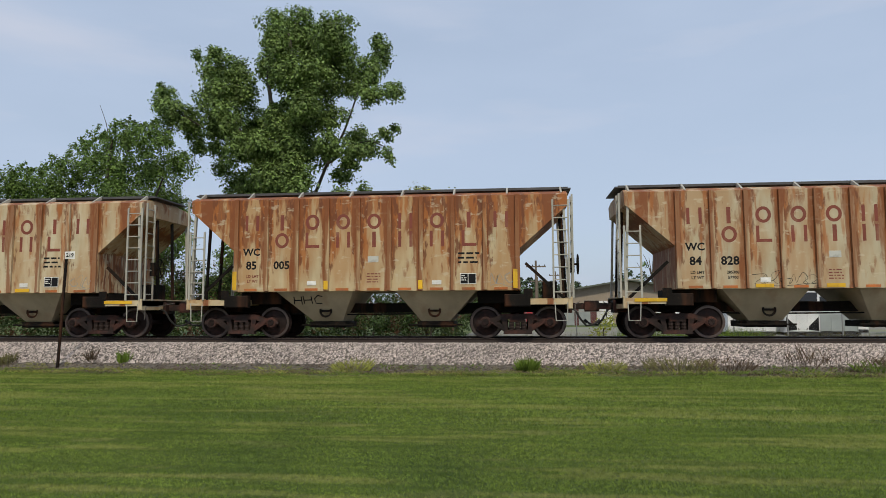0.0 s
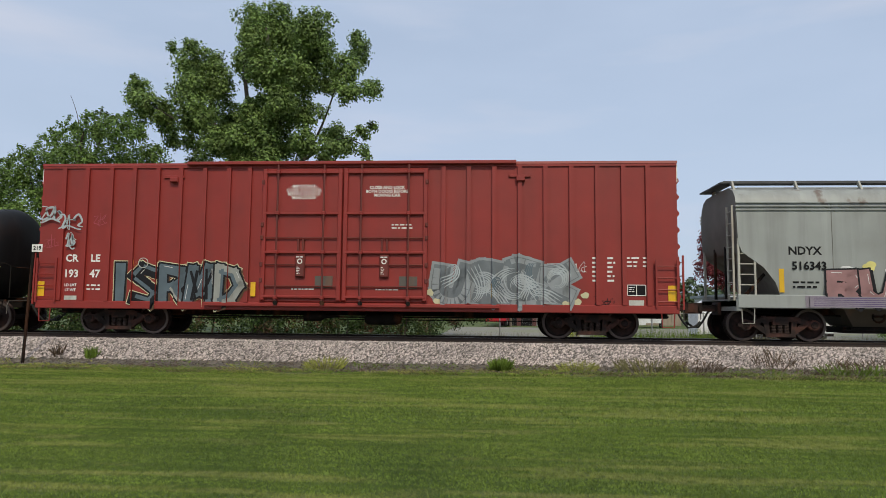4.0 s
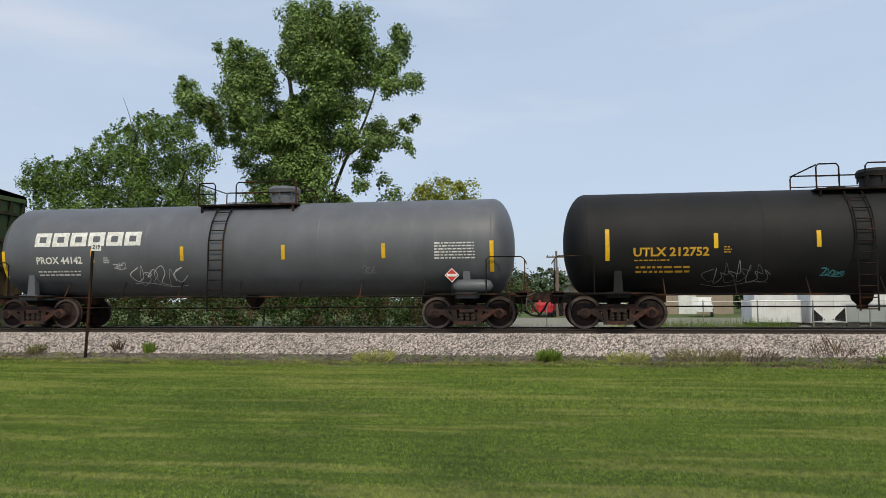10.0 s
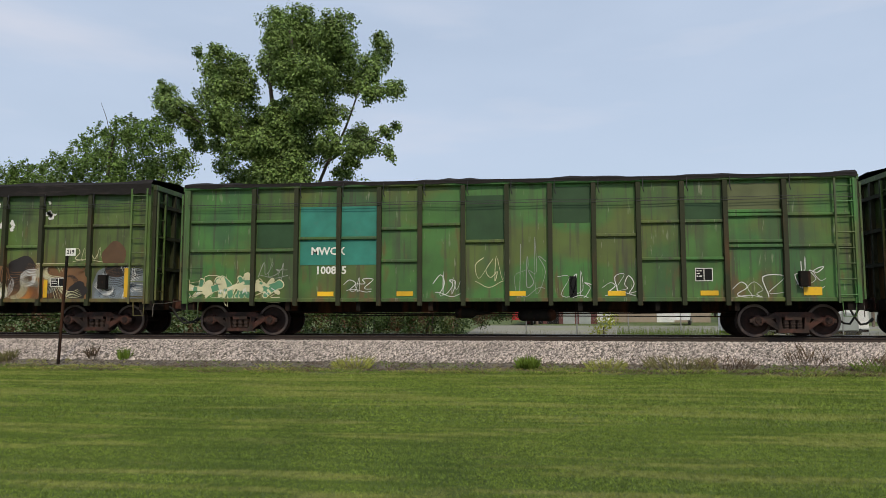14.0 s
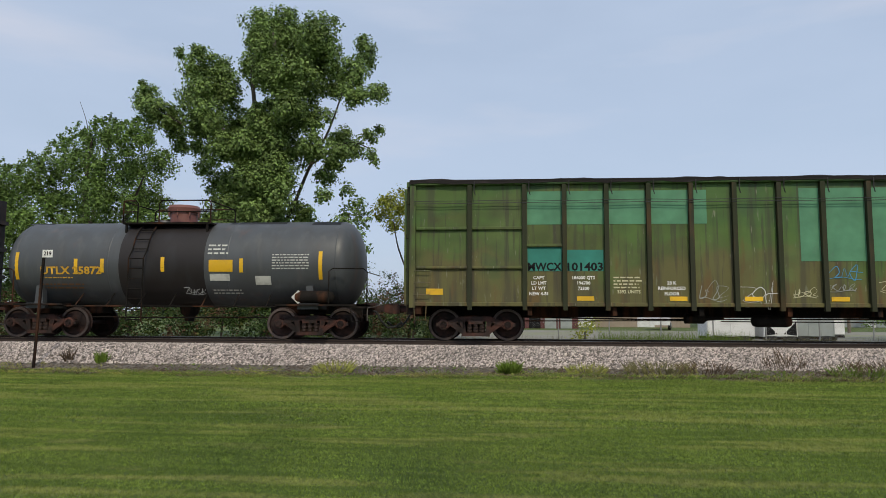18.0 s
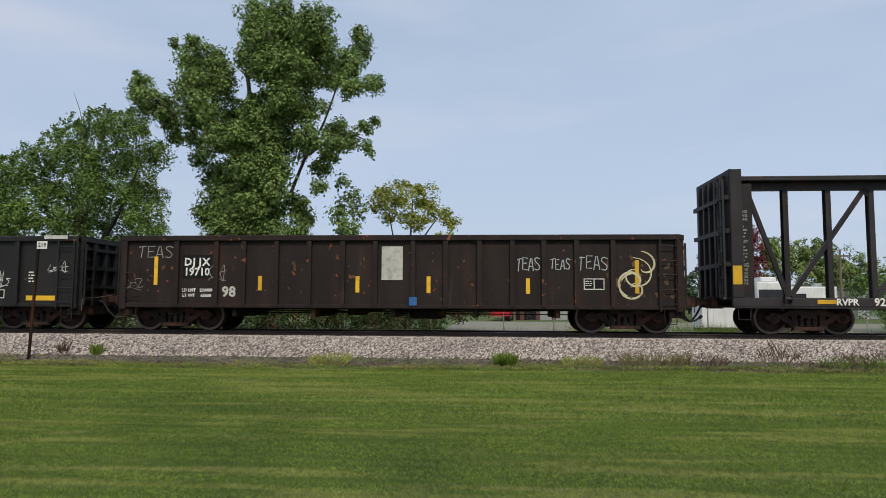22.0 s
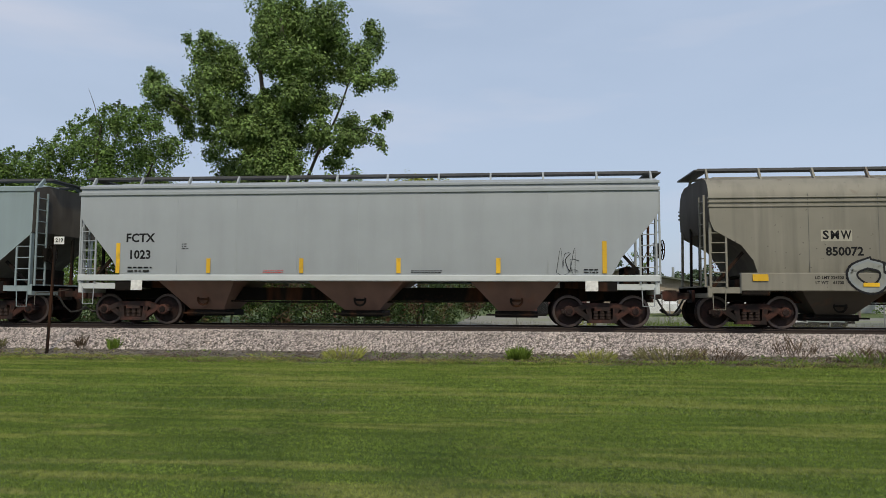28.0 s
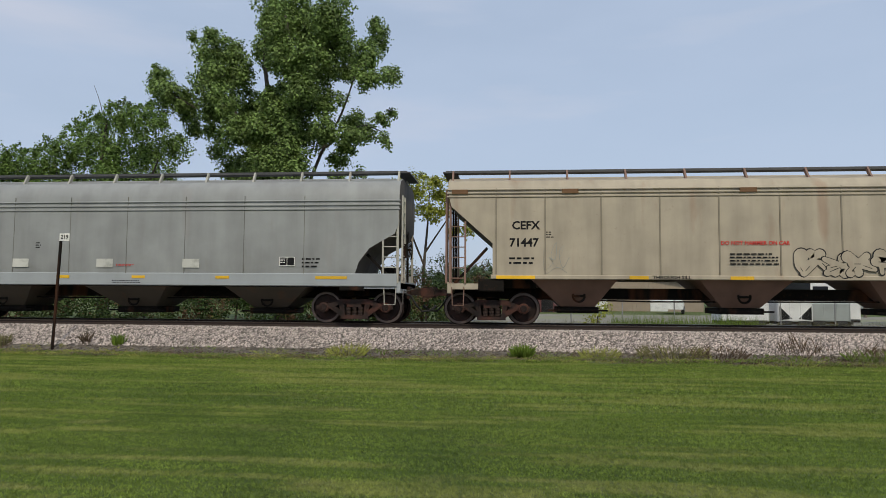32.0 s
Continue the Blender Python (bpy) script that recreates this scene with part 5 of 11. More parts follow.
def gondola(name, label, mid, spacing, mat, half, z0, z1, posts, bars=(), post=(0.13, 0.11), cap_mat=None, cap=0.10, tarp=None, skirt=True, wall_y=1.46, split=False, post_mat=None, dent=0.014):
    """An open-topped car: side sheets, posts, bars between posts, end walls with stakes, floor and top chord."""
    car = rail_car(name, label, "gondola car", mid, spacing)
    cm = cap_mat or mat
    for sgn in (-1, 1):
        y = sgn * wall_y
        edges = [-half] + list(posts) + [half] if split and sgn < 0 else [-half, half]
        for a, b in zip(edges, edges[1:]):
            if split and sgn < 0:
                part("side_panel", dented_panel(a, b, y, z0, z1, dent), mat, car, smooth=60)
            else:
                part("side_wall", Shape().box(a, b, min(y, y - sgn * 0.04), max(y, y - sgn * 0.04), z0, z1), mat, car)
        part("top_chord", Shape().slab(-half - 0.02, half + 0.02, min(y - sgn * 0.08, y + sgn * 0.12), max(y - sgn * 0.08, y + sgn * 0.12), z1 - cap, z1 + 0.03, 0.02), cm, car)
        part("side_sill", Shape().slab(-half, half, min(y - sgn * 0.02, y + sgn * 0.07), max(y - sgn * 0.02, y + sgn * 0.07), z0 - 0.06, z0 + 0.05, 0.015), mat, car)
        for x in posts:
            w, d, *foot = post
            p = [(x - w / 2, z0 - (0.16 if skirt else 0)), (x + w / 2, z0 - (0.16 if skirt else 0)), (x + w / 2, z1 - cap), (x - w / 2, z1 - cap)]
            block = Shape().prism(p, min(y, y + sgn * d), max(y, y + sgn * d))
            if foot:
                # deeper and wider towards its foot
                for i, v in enumerate(block.v):
                    if v[2] < z0 + 0.5:
                        block.v[i] = (x + (v[0] - x) * 1.25, v[1] + sgn * (foot[0] - d) if abs(v[1]) > abs(y) + 0.01 else v[1], v[2])
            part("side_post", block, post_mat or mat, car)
        for x0, x1, z in bars:
            part("side_bar", Shape().slab(x0, x1, min(y, y + sgn * 0.07), max(y, y + sgn * 0.07), z - 0.045, z + 0.045, 0.02), mat, car)
    for e in (-1, 1):
        part("end_wall", Shape().box(min(e * half, e * (half - 0.05)), max(e * half, e * (half - 0.05)), -wall_y, wall_y, z0, z1), mat, car)
        n = 5
        for k in range(n + 1):
            yy = -wall_y + 0.07 + (2 * wall_y - 0.14) * k / n
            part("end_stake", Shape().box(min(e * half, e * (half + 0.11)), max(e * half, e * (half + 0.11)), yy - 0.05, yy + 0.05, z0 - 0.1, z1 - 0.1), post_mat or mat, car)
        for k in range(1, 4):
            zz = z0 + (z1 - z0) * k / 3.6
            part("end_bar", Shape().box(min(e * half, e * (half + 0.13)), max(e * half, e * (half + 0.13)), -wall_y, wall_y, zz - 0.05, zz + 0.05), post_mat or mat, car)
        part("end_chord", Shape().box(min(e * (half - 0.08), e * (half + 0.12)), max(e * (half - 0.08), e * (half + 0.12)), -wall_y, wall_y, z1 - 0.12, z1 + 0.02), cm, car)
        part("corner_post", Shape().box(min(e * (half - 0.14), e * (half + 0.02)), max(e * (half - 0.14), e * (half + 0.02)), -wall_y - 0.10, -wall_y + 0.02, z0 - 0.1, z1 - 0.05), mat, car)
        part("end_sill", Shape().box(min(e * (half - 0.3), e * (half + 0.1)), max(e * (half - 0.3), e * (half + 0.1)), -1.45, 1.45, z0 - 0.28, z0 - 0.02), M_UNDER, car)
        ladder(car, -1.40, -1.0, z0, z1 - 0.2, e * (half + 0.16), 6, mat, axis="y")
        stirrup(car, e * (half - 0.28), -wall_y - 0.05, z0 - 0.04, mat, 0.40)
    part("floor", Shape().box(-half + 0.05, half - 0.05, -wall_y + 0.04, wall_y - 0.04, z0 - 0.04, z0 + 0.02), M_UNDER, car)
    for k in range(int(half)):
        x = -half + 1.0 + k * (2 * half - 2.0) / max(1, int(half) - 1)
        if abs(abs(x) - spacing) > 1.2:
            part("cross_bearer", Shape().prism([(x - 0.06, z0 - 0.30), (x + 0.06, z0 - 0.30), (x + 0.06, z0 - 0.04), (x - 0.06, z0 - 0.04)], -1.40, 1.40), M_UNDER, car)
    ladder(car, half - 0.55, half - 0.08, z0 - 0.1, z1 - 0.1, -wall_y - 0.13, 8 if z1 > 3 else 5, mat)
    grabs(car, -half + 0.10, -half + 0.55, [z0 + 0.25 + 0.33 * k for k in range(3)], -wall_y - 0.12, mat)
    if tarp:
        rnd, s = random.Random(int(-mid)), Shape()
        n, top = 60, []
        for i in range(n + 1):
            top.append((-half - 0.03 + (2 * half + 0.06) * i / n, z1 + tarp[1] + 0.03 * math.sin(i * 0.55) + rnd.uniform(-0.02, 0.02)))
        for sgn in (-1, 1):
            vs = []
            for i, (x, z) in enumerate(top):
                sag = rnd.uniform(-0.03, 0.03)
                vs += [(x, sgn * (wall_y + 0.135 + rnd.uniform(0, 0.02)), z1 - tarp[0] + sag), (x, sgn * (wall_y + 0.135), z1 - tarp[0] * 0.3), (x, sgn * (wall_y + 0.135), z1 + 0.045), (x, sgn * (wall_y + 0.02), max(z, z1 + 0.06)), (x, 0, z + 0.12)]
            s.add(vs, [(5 * i + j, 5 * i + 5 + j, 5 * i + 6 + j, 5 * i + 1 + j)[::-sgn] for i in range(n) for j in range(4)])
        for x in posts:
            part("tarp_strap", Shape().tube([(x + 0.13, -wall_y - 0.15, z1 - tarp[0] + 0.05), (x + 0.12, -wall_y - 0.16, z1 - tarp[0] - 0.22), (x + 0.16, -wall_y - 0.14, z1 - tarp[0] - 0.34)], 0.014, 5), M_HOSE, car)
        part("tarpaulin", s, M_TARP, car, "sagging black tarpaulin lashed over the top")
    underframe(car, half, max(0.62, z0 - 0.35), z0 - 0.02)
    ends(car, half + 0.05)
    return car, -wall_y


CHIP_BARS_GAP = 0.12


def chip_car(name, label, mid, spacing, mat, half, z1, posts, tarp, levels, extra=()):
    """A tall green wood-chip gondola: bars join the two end bays, thin ropes run along the side."""
    bars = []
    for z in levels:
        for a, b in ((-half + 0.1, posts[0]), (posts[0], posts[1]), (posts[-2], posts[-1]), (posts[-1], half - 0.1)):
            bars.append((a + 0.06, b - 0.06, z))
    bars += list(extra)
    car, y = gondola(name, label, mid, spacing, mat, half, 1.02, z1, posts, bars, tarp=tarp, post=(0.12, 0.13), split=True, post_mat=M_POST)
    for z in (z1 - 0.55, z1 - 0.62):
        part("lashing_rope", Shape().tube([(-half + 0.1, y - 0.13, z)] + [(x, y - 0.135 - 0.01 * (i % 2), z + 0.015 * math.sin(i * 2.1)) for i, x in enumerate(posts)] + [(half - 0.1, y - 0.13, z + 0.02)], 0.010, 4), M_HOSE, car)
    part("hand_brake", Shape().box(half - 1.5, half - 1.25, y - 0.16, y - 0.02, 1.35, 1.75), M_UNDER, car)
    return car, y


# ---- tank cars ----
def tank_car(name, label, mid, spacing, mat, half, radius, zc, dome_x, dome_mat, rail_x, ladder_x, end_mat=None, refl=True, wide=0.24):
    car = rail_car(name, label, "tank car", mid, spacing)
    head = 0.62
    prof = [(0.0, -half)] + [(radius * math.sin(a), -half + head * (1 - math.cos(a))) for a in [math.pi / 2 * k / 9 for k in range(1, 10)]]
    prof += [(radius, -half + (2 * half) * k / 8) for k in range(1, 8) if head < (2 * half) * k / 8 < 2 * half - head]
    prof += [(r, -h) for r, h in prof[9::-1]]
    part("tank", Shape().lathe(prof, 56, "x", c=(0, 0, zc)), mat, car, smooth=40)
    for x in (-half + head, -half * 0.36, half * 0.30, half - head):
        part("weld_seam", Shape().lathe([(radius + 0.0005, x - 0.025), (radius + 0.005, x - 0.01), (radius + 0.005, x + 0.01), (radius + 0.0005, x + 0.025)], 56, "x", c=(0, 0, zc)), mat, car)
    zb = zc - radius
    for e in (-1, 1):
        x = e * spacing
        part("stub_sill", Shape().box(min(e * (spacing - 1.4), e * (half + 0.15)), max(e * (spacing - 1.4), e * (half + 0.15)), -0.32, 0.32, 0.72, 1.02), M_UNDER, car)
        s = Shape()
        for yy in (-1.1, 1.1):
            s.prism([(x - 0.13, 0.98), (x + 0.13, 0.98), (x + 0.09, zc - radius * 0.52), (x - 0.09, zc - radius * 0.52)], yy - 0.10, yy + 0.10)
        s.box(x - 0.30, x + 0.30, -1.32, 1.32, 0.86, 1.02)
        part("saddle", s, mat, car)
        part("end_platform", Shape().box(min(e * (spacing - 0.9), e * (half + 0.35)), max(e * (spacing - 0.9), e * (half + 0.35)), -1.48, -1.05, 0.95, 1.0), M_UNDER, car)
        part("end_platform", Shape().box(min(e * (half + 0.05), e * (half + 0.35)), max(e * (half + 0.05), e * (half + 0.35)), -1.48, 1.48, 0.90, 1.0), M_UNDER, car)
        part("end_railing", Shape().tube([(e * (half - 0.75), -1.46, 1.0), (e * (half - 0.75), -1.46, 1.92), (e * (half - 0.65), -1.46, 2.0), (e * (half + 0.20), -1.40, 2.0), (e * (half + 0.30), -1.30, 1.92), (e * (half + 0.30), -1.30, 1.0)], 0.018, 6), M_UNDER, car)
        part("handrail", Shape().tube([(e * (half + 0.30), -1.30, 1.9), (e * (half + 0.32), -0.7, 1.9), (e * (half + 0.32), 0.7, 1.9)], 0.016, 6), M_UNDER, car)
        stirrup(car, e * (half + 0.05), -1.46, 0.95, M_UNDER, 0.42)
    part("side_pipe", Shape().tube([(-spacing + 0.4, -1.34, 0.93), (0, -1.34, 0.93), (spacing - 0.4, -1.34, 0.93)], 0.020, 6), M_UNDER, car)
    for k in range(7):
        x = -spacing + 1.2 + (2 * spacing - 2.4) * k / 6
        part("pipe_hanger", Shape().bar((x, -1.34, 0.92), (x, -radius * 0.72, zc - radius * 0.70), 0.03, 0.02), M_UNDER, car)
    part("bottom_valve", Shape().lathe([(0.30, zb + 0.05), (0.26, zb - 0.18), (0.14, zb - 0.30), (0.14, zb - 0.42), (0, zb - 0.42)], 14, "z"), M_UNDER, car, smooth=40)
    part("brake_rigging", Shape().tube([(-spacing + 0.9, -0.5, 0.62), (-1.0, -0.62, 0.60), (1.4, -0.62, 0.62), (spacing - 0.9, -0.5, 0.62)], 0.022, 5), M_UNDER, car)
    part("air_reservoir", Shape().lathe([(0, -0.6), (0.15, -0.52), (0.19, -0.4), (0.19, 0.4), (0.15, 0.52), (0, 0.6)], 14, "x", c=(spacing + 0.15, -1.22, 1.20)), end_mat or mat, car, smooth=50)
    # top platform, railings, dome
    zt = zc + radius - 0.12
    r0, r1 = rail_x
    part("walkway", Shape().box(r0, r1, -0.95, 0.95, zt - 0.02, zt + 0.03), M_UNDER, car)
    for x in (r0 + 0.1, r1 - 0.1):
        for yy in (-0.9, 0.9):
            part("walkway_support", Shape().bar((x, yy, zt), (x, yy, zc + math.sqrt(radius ** 2 - 0.81) - 0.03), 0.06), M_UNDER, car)
    gap = (ladder_x - 0.28, ladder_x + 0.28)
    for yy in (-0.93, 0.93):
        for a, b in ((r0, gap[0] - 0.05), (gap[1] + 0.05, r1)) if yy < 0 else ((r0, r1),):
            if b - a < 0.2:
                continue
            part("railing", Shape().tube([(a, yy, zt), (a, yy, zt + 0.60), (a + 0.06, yy, zt + 0.68), (b - 0.06, yy, zt + 0.68), (b, yy, zt + 0.60), (b, yy, zt)], 0.021, 6), M_UNDER, car)
            part("mid_rail", Shape().tube([(a, yy, zt + 0.35), (b, yy, zt + 0.35)], 0.016, 6), M_UNDER, car)
    for x in (r0, r1):
        part("end_rail", Shape().tube([(x, -0.93, zt + 0.66), (x, 0.93, zt + 0.66)], 0.020, 6), M_UNDER, car)
    dm = part("manway", Shape().lathe([(0.40, zt - 0.06), (0.40, zt + 0.42), (0.47, zt + 0.44), (0.49, zt + 0.56), (0.44, zt + 0.64), (0.0, zt + 0.70)], 24, "z", c=(dome_x, 0, 0)), dome_mat, car, smooth=35)
    for k in range(8):
        a = 2 * math.pi * k / 8
        part("eye_bolt", Shape().tube([(dome_x + 0.46 * math.cos(a), 0.46 * math.sin(a), zt + 0.30), (dome_x + 0.46 * math.cos(a), 0.46 * math.sin(a), zt + 0.50)], 0.025, 5), dome_mat, dm)
    v = part("valve_housing", Shape().lathe([(0.22, zt - 0.04), (0.22, zt + 0.12), (0.26, zt + 0.14), (0.24, zt + 0.20), (0, zt + 0.22)], 16, "z", c=(ladder_x + 0.45 if dome_x < ladder_x else ladder_x, 0.1, 0)), mat, car, smooth=35)
    # the ladder bends round the shell
    for dx in (-0.22, 0.22):
        pts = [(ladder_x + dx, -1.52, 0.50), (ladder_x + dx, -1.52, zc + 0.1)] + [(ladder_x + dx, -(radius + 0.09) * math.cos(a), zc + (radius + 0.09) * math.sin(a)) for a in [radians(d) for d in (15, 30, 45, 55)]]
        part("ladder_stile", Shape().tube(pts, 0.022, 5), M_UNDER, car)
    for k in range(11):
        z = 0.55 + k * 0.29
        yy = -1.52 if z < zc + 0.1 else -math.sqrt(max(0.2, (radius + 0.09) ** 2 - (z - zc) ** 2))
        part("rung", Shape().tube([(ladder_x - 0.22, yy, z), (ladder_x + 0.22, yy, z)], 0.016, 5), M_UNDER, car)
    if refl:
        for x, z0, z1 in refl:
            s, n, e = Shape(), 6, 0.055
            vs = []
            for i in range(n + 1):
                z = z0 + (z1 - z0) * i / n
                yy = -math.sqrt(radius ** 2 - (z - zc) ** 2) - 0.004
                if abs(x) > half - head:
                    q = 1 - ((abs(x) - half + head) / head) ** 2
                    yy = -math.sqrt(max(0.05, q * radius ** 2 - (z - zc) ** 2)) - 0.012
                vs += [(x - e, yy, z), (x + e, yy, z)]
            s.add(vs, [(2 * i, 2 * i + 1, 2 * i + 3, 2 * i + 2) for i in range(n)])
            part("reflector", s, M_YELLOW, car)
    ends(car, half + 0.28)
    return car, (lambda z: -math.sqrt(radius ** 2 - (z - zc) ** 2) - 0.006)


M_SOOT = mk("scorched_brown_paint", (0.030, 0.013, 0.009), 0.6, layers=(((0.012, 0.009, 0.009), (1.2, 1.2, 1.2), 0.45, 0.65, 0.8),), bump=0.05, bscale=10)
M_FRESH = mk("fresh_black_paint", (0.0095, 0.010, 0.013), 0.4, bump=0, shine=0.3)


def shell_patch(car, x0, x1, a0, a1, radius, zc, mat, label=""):
    """A repainted or scorched area of a tank's near side; angles in degrees above its middle."""
    s, n, r = Shape(), 10, radius + 0.003
    vs = []
    for k in range(n + 1):
        a = radians(a0 + (a1 - a0) * k / n)
        vs += [(x0, -r * math.cos(a), zc + r * math.sin(a)), (x1, -r * math.cos(a), zc + r * math.sin(a))]
    s.add(vs, [(2 * k, 2 * k + 1, 2 * k + 3, 2 * k + 2) for k in range(n)])
    return part("shell_patch", s, mat, car, label, smooth=60)


def tank_plate(car, x0, x1, z0, z1, mat, side, name="notice", label=""):
    """A thin plate bent to a tank's shell."""
    s, vs, n = Shape(), [], 6
    for k in range(n + 1):
        z = z0 + (z1 - z0) * k / n
        vs += [(x0, side(z) - 0.006, z), (x1, side(z) - 0.006, z), (x1, side(z) + 0.006, z), (x0, side(z) + 0.006, z)]
    s.add(vs, [(4 * k + j, 4 * k + (j + 1) % 4, 4 * k + 4 + (j + 1) % 4, 4 * k + 4 + j) for k in range(n) for j in range(4)])
    s.add(vs[:4] + vs[-4:], [(3, 2, 1, 0), (4, 5, 6, 7)])
    return part(name, s, mat, car, label)


def hazard_placard(car, x, z, r=0.20, y=-1.46):
    """A diamond plate on a bracket: white with a red field and a pale band."""
    p = part("hazard_placard", Shape().prism([(x, z - r), (x + r, z), (x, z + r), (x - r, z)], y, y + 0.01), M_WHITE, car, "red and white diamond placard")
    q = r * 0.86
    part("red_field", Shape().prism([(x, z - q), (x + q, z), (x, z + q), (x - q, z)], y - 0.004, y - 0.001), M_REDTXT, p)
    part("pale_band", Shape().prism([(x - q * 0.8, z - 0.035), (x + q * 0.8, z - 0.035), (x + q * 0.8, z + 0.035), (x - q * 0.8, z + 0.035)], y - 0.007, y - 0.005), M_WHITE, p)
    part("placard_bracket", Shape().bar((x, y + 0.02, z - r), (x, y + 0.02, 0.98), 0.03), M_UNDER, p)


def tank_text(car, text, x, z, size, mat, side, width=None, radius=1.43):
    return wrap(lettering(car, text, x, z, size, mat, side(z), width=width), side)


# ---- the train, from its head ----
cream_hopper(0, 8.32, "84828", False)
cream_hopper(1, -3.90, "85005", True)
cream_hopper(2, -16.14, "84829", False)

# pale grey through-sill hopper with big murals
CURVED = lambda L, zs, zt, ls, w=1.53: [(zs, ls, w - 0.04), (zs + 0.35, ls + 0.12, w), (zs + 0.75, ls + 0.42, w), (zs + 1.15, L - 0.12, w), (zs + 1.4, L - 0.02, w), (zt - 0.85, L, w), (zt - 0.55, L, w - 0.02), (zt - 0.30, L, w - 0.10), (zt - 0.12, L, w - 0.26), (zt, L, w - 0.60)]
car, w = covered_hopper("covered_hopper", "pale grey curve-sided covered hopper with colourful sprayed murals", -30.57, 6.48, M_NDYX, CURVED(7.70, 1.24, 4.22, 6.62),
                        [(-5.1, -2.6, -4.35, -3.3, 1.24, 0.24), (-1.3, 1.3, -0.55, 0.55, 1.24, 0.24), (2.6, 5.1, 3.3, 4.35, 1.24, 0.24)], M_CHUTE[1],
                        sill=(0.90, 1.26, 7.72, 1.545), walk=4.40, end_half=7.75, plat_z=1.10, brackets=9, bands=((3.50, 0.05, 0.03), (3.60, 0.05, 0.035), (3.70, 0.04, 0.03)), ladder_mat=M_LADDERLIGHT, seams=[-5.25 + 1.75 * k for k in range(7)], dust_shade=M_PALEDUSTSHADE)
y = -w - 0.004
lettering(car, "NDYX", -5.97, 2.42, 0.21, M_BLACK, y)
lettering(car, "516343", -5.87, 2.02, 0.21, M_BLACK, -1.5516)
stencil(car, -6.3, -5.5, 1.42, 1.66, 2, M_BLACK, y, 3)
ym = -1.55
plate(car, -6.0, -2.0, 0.93, 1.24, -1.546, S_LILACGREY, "mural_ground", "lavender-grey sprayed ground", d=0.003)
plate(car, -1.95, 2.4, 0.93, 1.10, -1.546, S_DKTEAL, "mural_ground", "dark green sprayed ground", d=0.003)
plate(car, 2.6, 6.9, 0.93, 1.08, -1.546, S_WHITE, "mural_ground", "white sprayed ground", d=0.003)
for k in range(7):
    blob(car, -1.9 + 0.70 * k, 1.95 + 0.10 * math.sin(k * 2.1), 0.26, 0.16, (S_ROSE, S_YELLOW, S_ROSE)[k % 3], ym, 400 + k, "mural_cloud", "rose and lemon mist round a sprayed mural")
for k in range(4):
    blob(car, 3.5 + 0.95 * k, 1.98 + 0.05 * math.sin(k * 2.1), 0.30, 0.12, S_BLACK, ym, 420 + k, "mural_cloud", "black cloud of a sprayed mural")
for k in range(6):
    blob(car, -4.9 + 0.56 * k, 1.92 + 0.10 * math.sin(k * 1.7), 0.17, 0.13, (S_WHITE, S_YELLOW, S_WHITE)[k % 3], ym, 430 + k, "mural_cloud", "white mist round a sprayed mural")
for k, (bx, bz, rx, rz) in enumerate(((-3.55, 1.78, 0.22, 0.26), (4.1, 2.18, 0.10, 0.16), (4.7, 2.16, 0.2, 0.05), (2.75, 2.14, 0.06, 0.09), (5.6, 2.2, 0.1, 0.03))):
    blob(car, bx, bz, rx, rz, S_UMBER, ym - 0.016, 436 + k, "rust_patch", "brown rust blister breaking through", 0.5)
piece(car, "RUNR", -5.45, -1.95, 0.96, 1.98, [S_MAUVE, S_MAUVE], S_BLACK, None, ym - 0.003, 3, 0.29, 0.045, shade=S_BLACK, label="mauve-pink sprayed letters with black outlines")
plate(car, -5.9, -2.0, 0.93, 1.22, -1.5715, S_LILACGREY, "mural_ground", "lavender-grey sprayed lower band", d=0.003)
for k in range(5):
    quad = Shape()
    quad_strip(quad, [(-5.8, 0.98 + 0.05 * k), (-2.05, 0.97 + 0.05 * k)], 0.012, -1.5765)
    part("mural_stripe", quad, S_PURPLE, car)
piece(car, "TUNEL", -1.9, 2.35, 0.93, 2.02, [S_TEAL, S_BLUE2, S_DKTEAL], S_DKTEAL, S_CREAM, ym - 0.003, 12, 0.36, 0.03, 0.075, label="teal and green sprayed letters with a cream rim")
piece(car, "MULET", 2.75, 6.85, 0.93, 2.06, [S_RED, S_RED, S_CRIMSON], S_WHITE, None, ym - 0.003, 31, 0.40, 0.032, shade=S_BLACK, label="crimson sprayed letters outlined in white")
for k, (bx, bz) in enumerate(((3.05, 1.75), (4.85, 1.62), (6.3, 1.72))):
    blob(car, bx, bz, 0.17, 0.14, S_ORANGE, ym - 0.020, 445 + k, "mural_glow", "orange glow inside the letters", 0.3)
blob(car, 2.45, 1.35, 0.25, 0.30, S_ROSE, ym - 0.0002, 449, "mural_cloud")
plate(car, -6.65, -6.52, 1.32, 1.95, y, M_YELLOW)
plate(car, 6.75, 7.1, 1.0, 1.12, -1.55, M_YELLOW)
tag(car, 1.9, 2.4, 1.75, 2.0, S_BLACK, y, 51, 0.02)
tag(car, 6.4, 7.0, 1.95, 2.2, S_BLACK, y, 52, 0.02)
tag(car, -0.2, 0.3, 1.0, 1.15, S_WHITE, ym - 0.02, 53, 0.015)


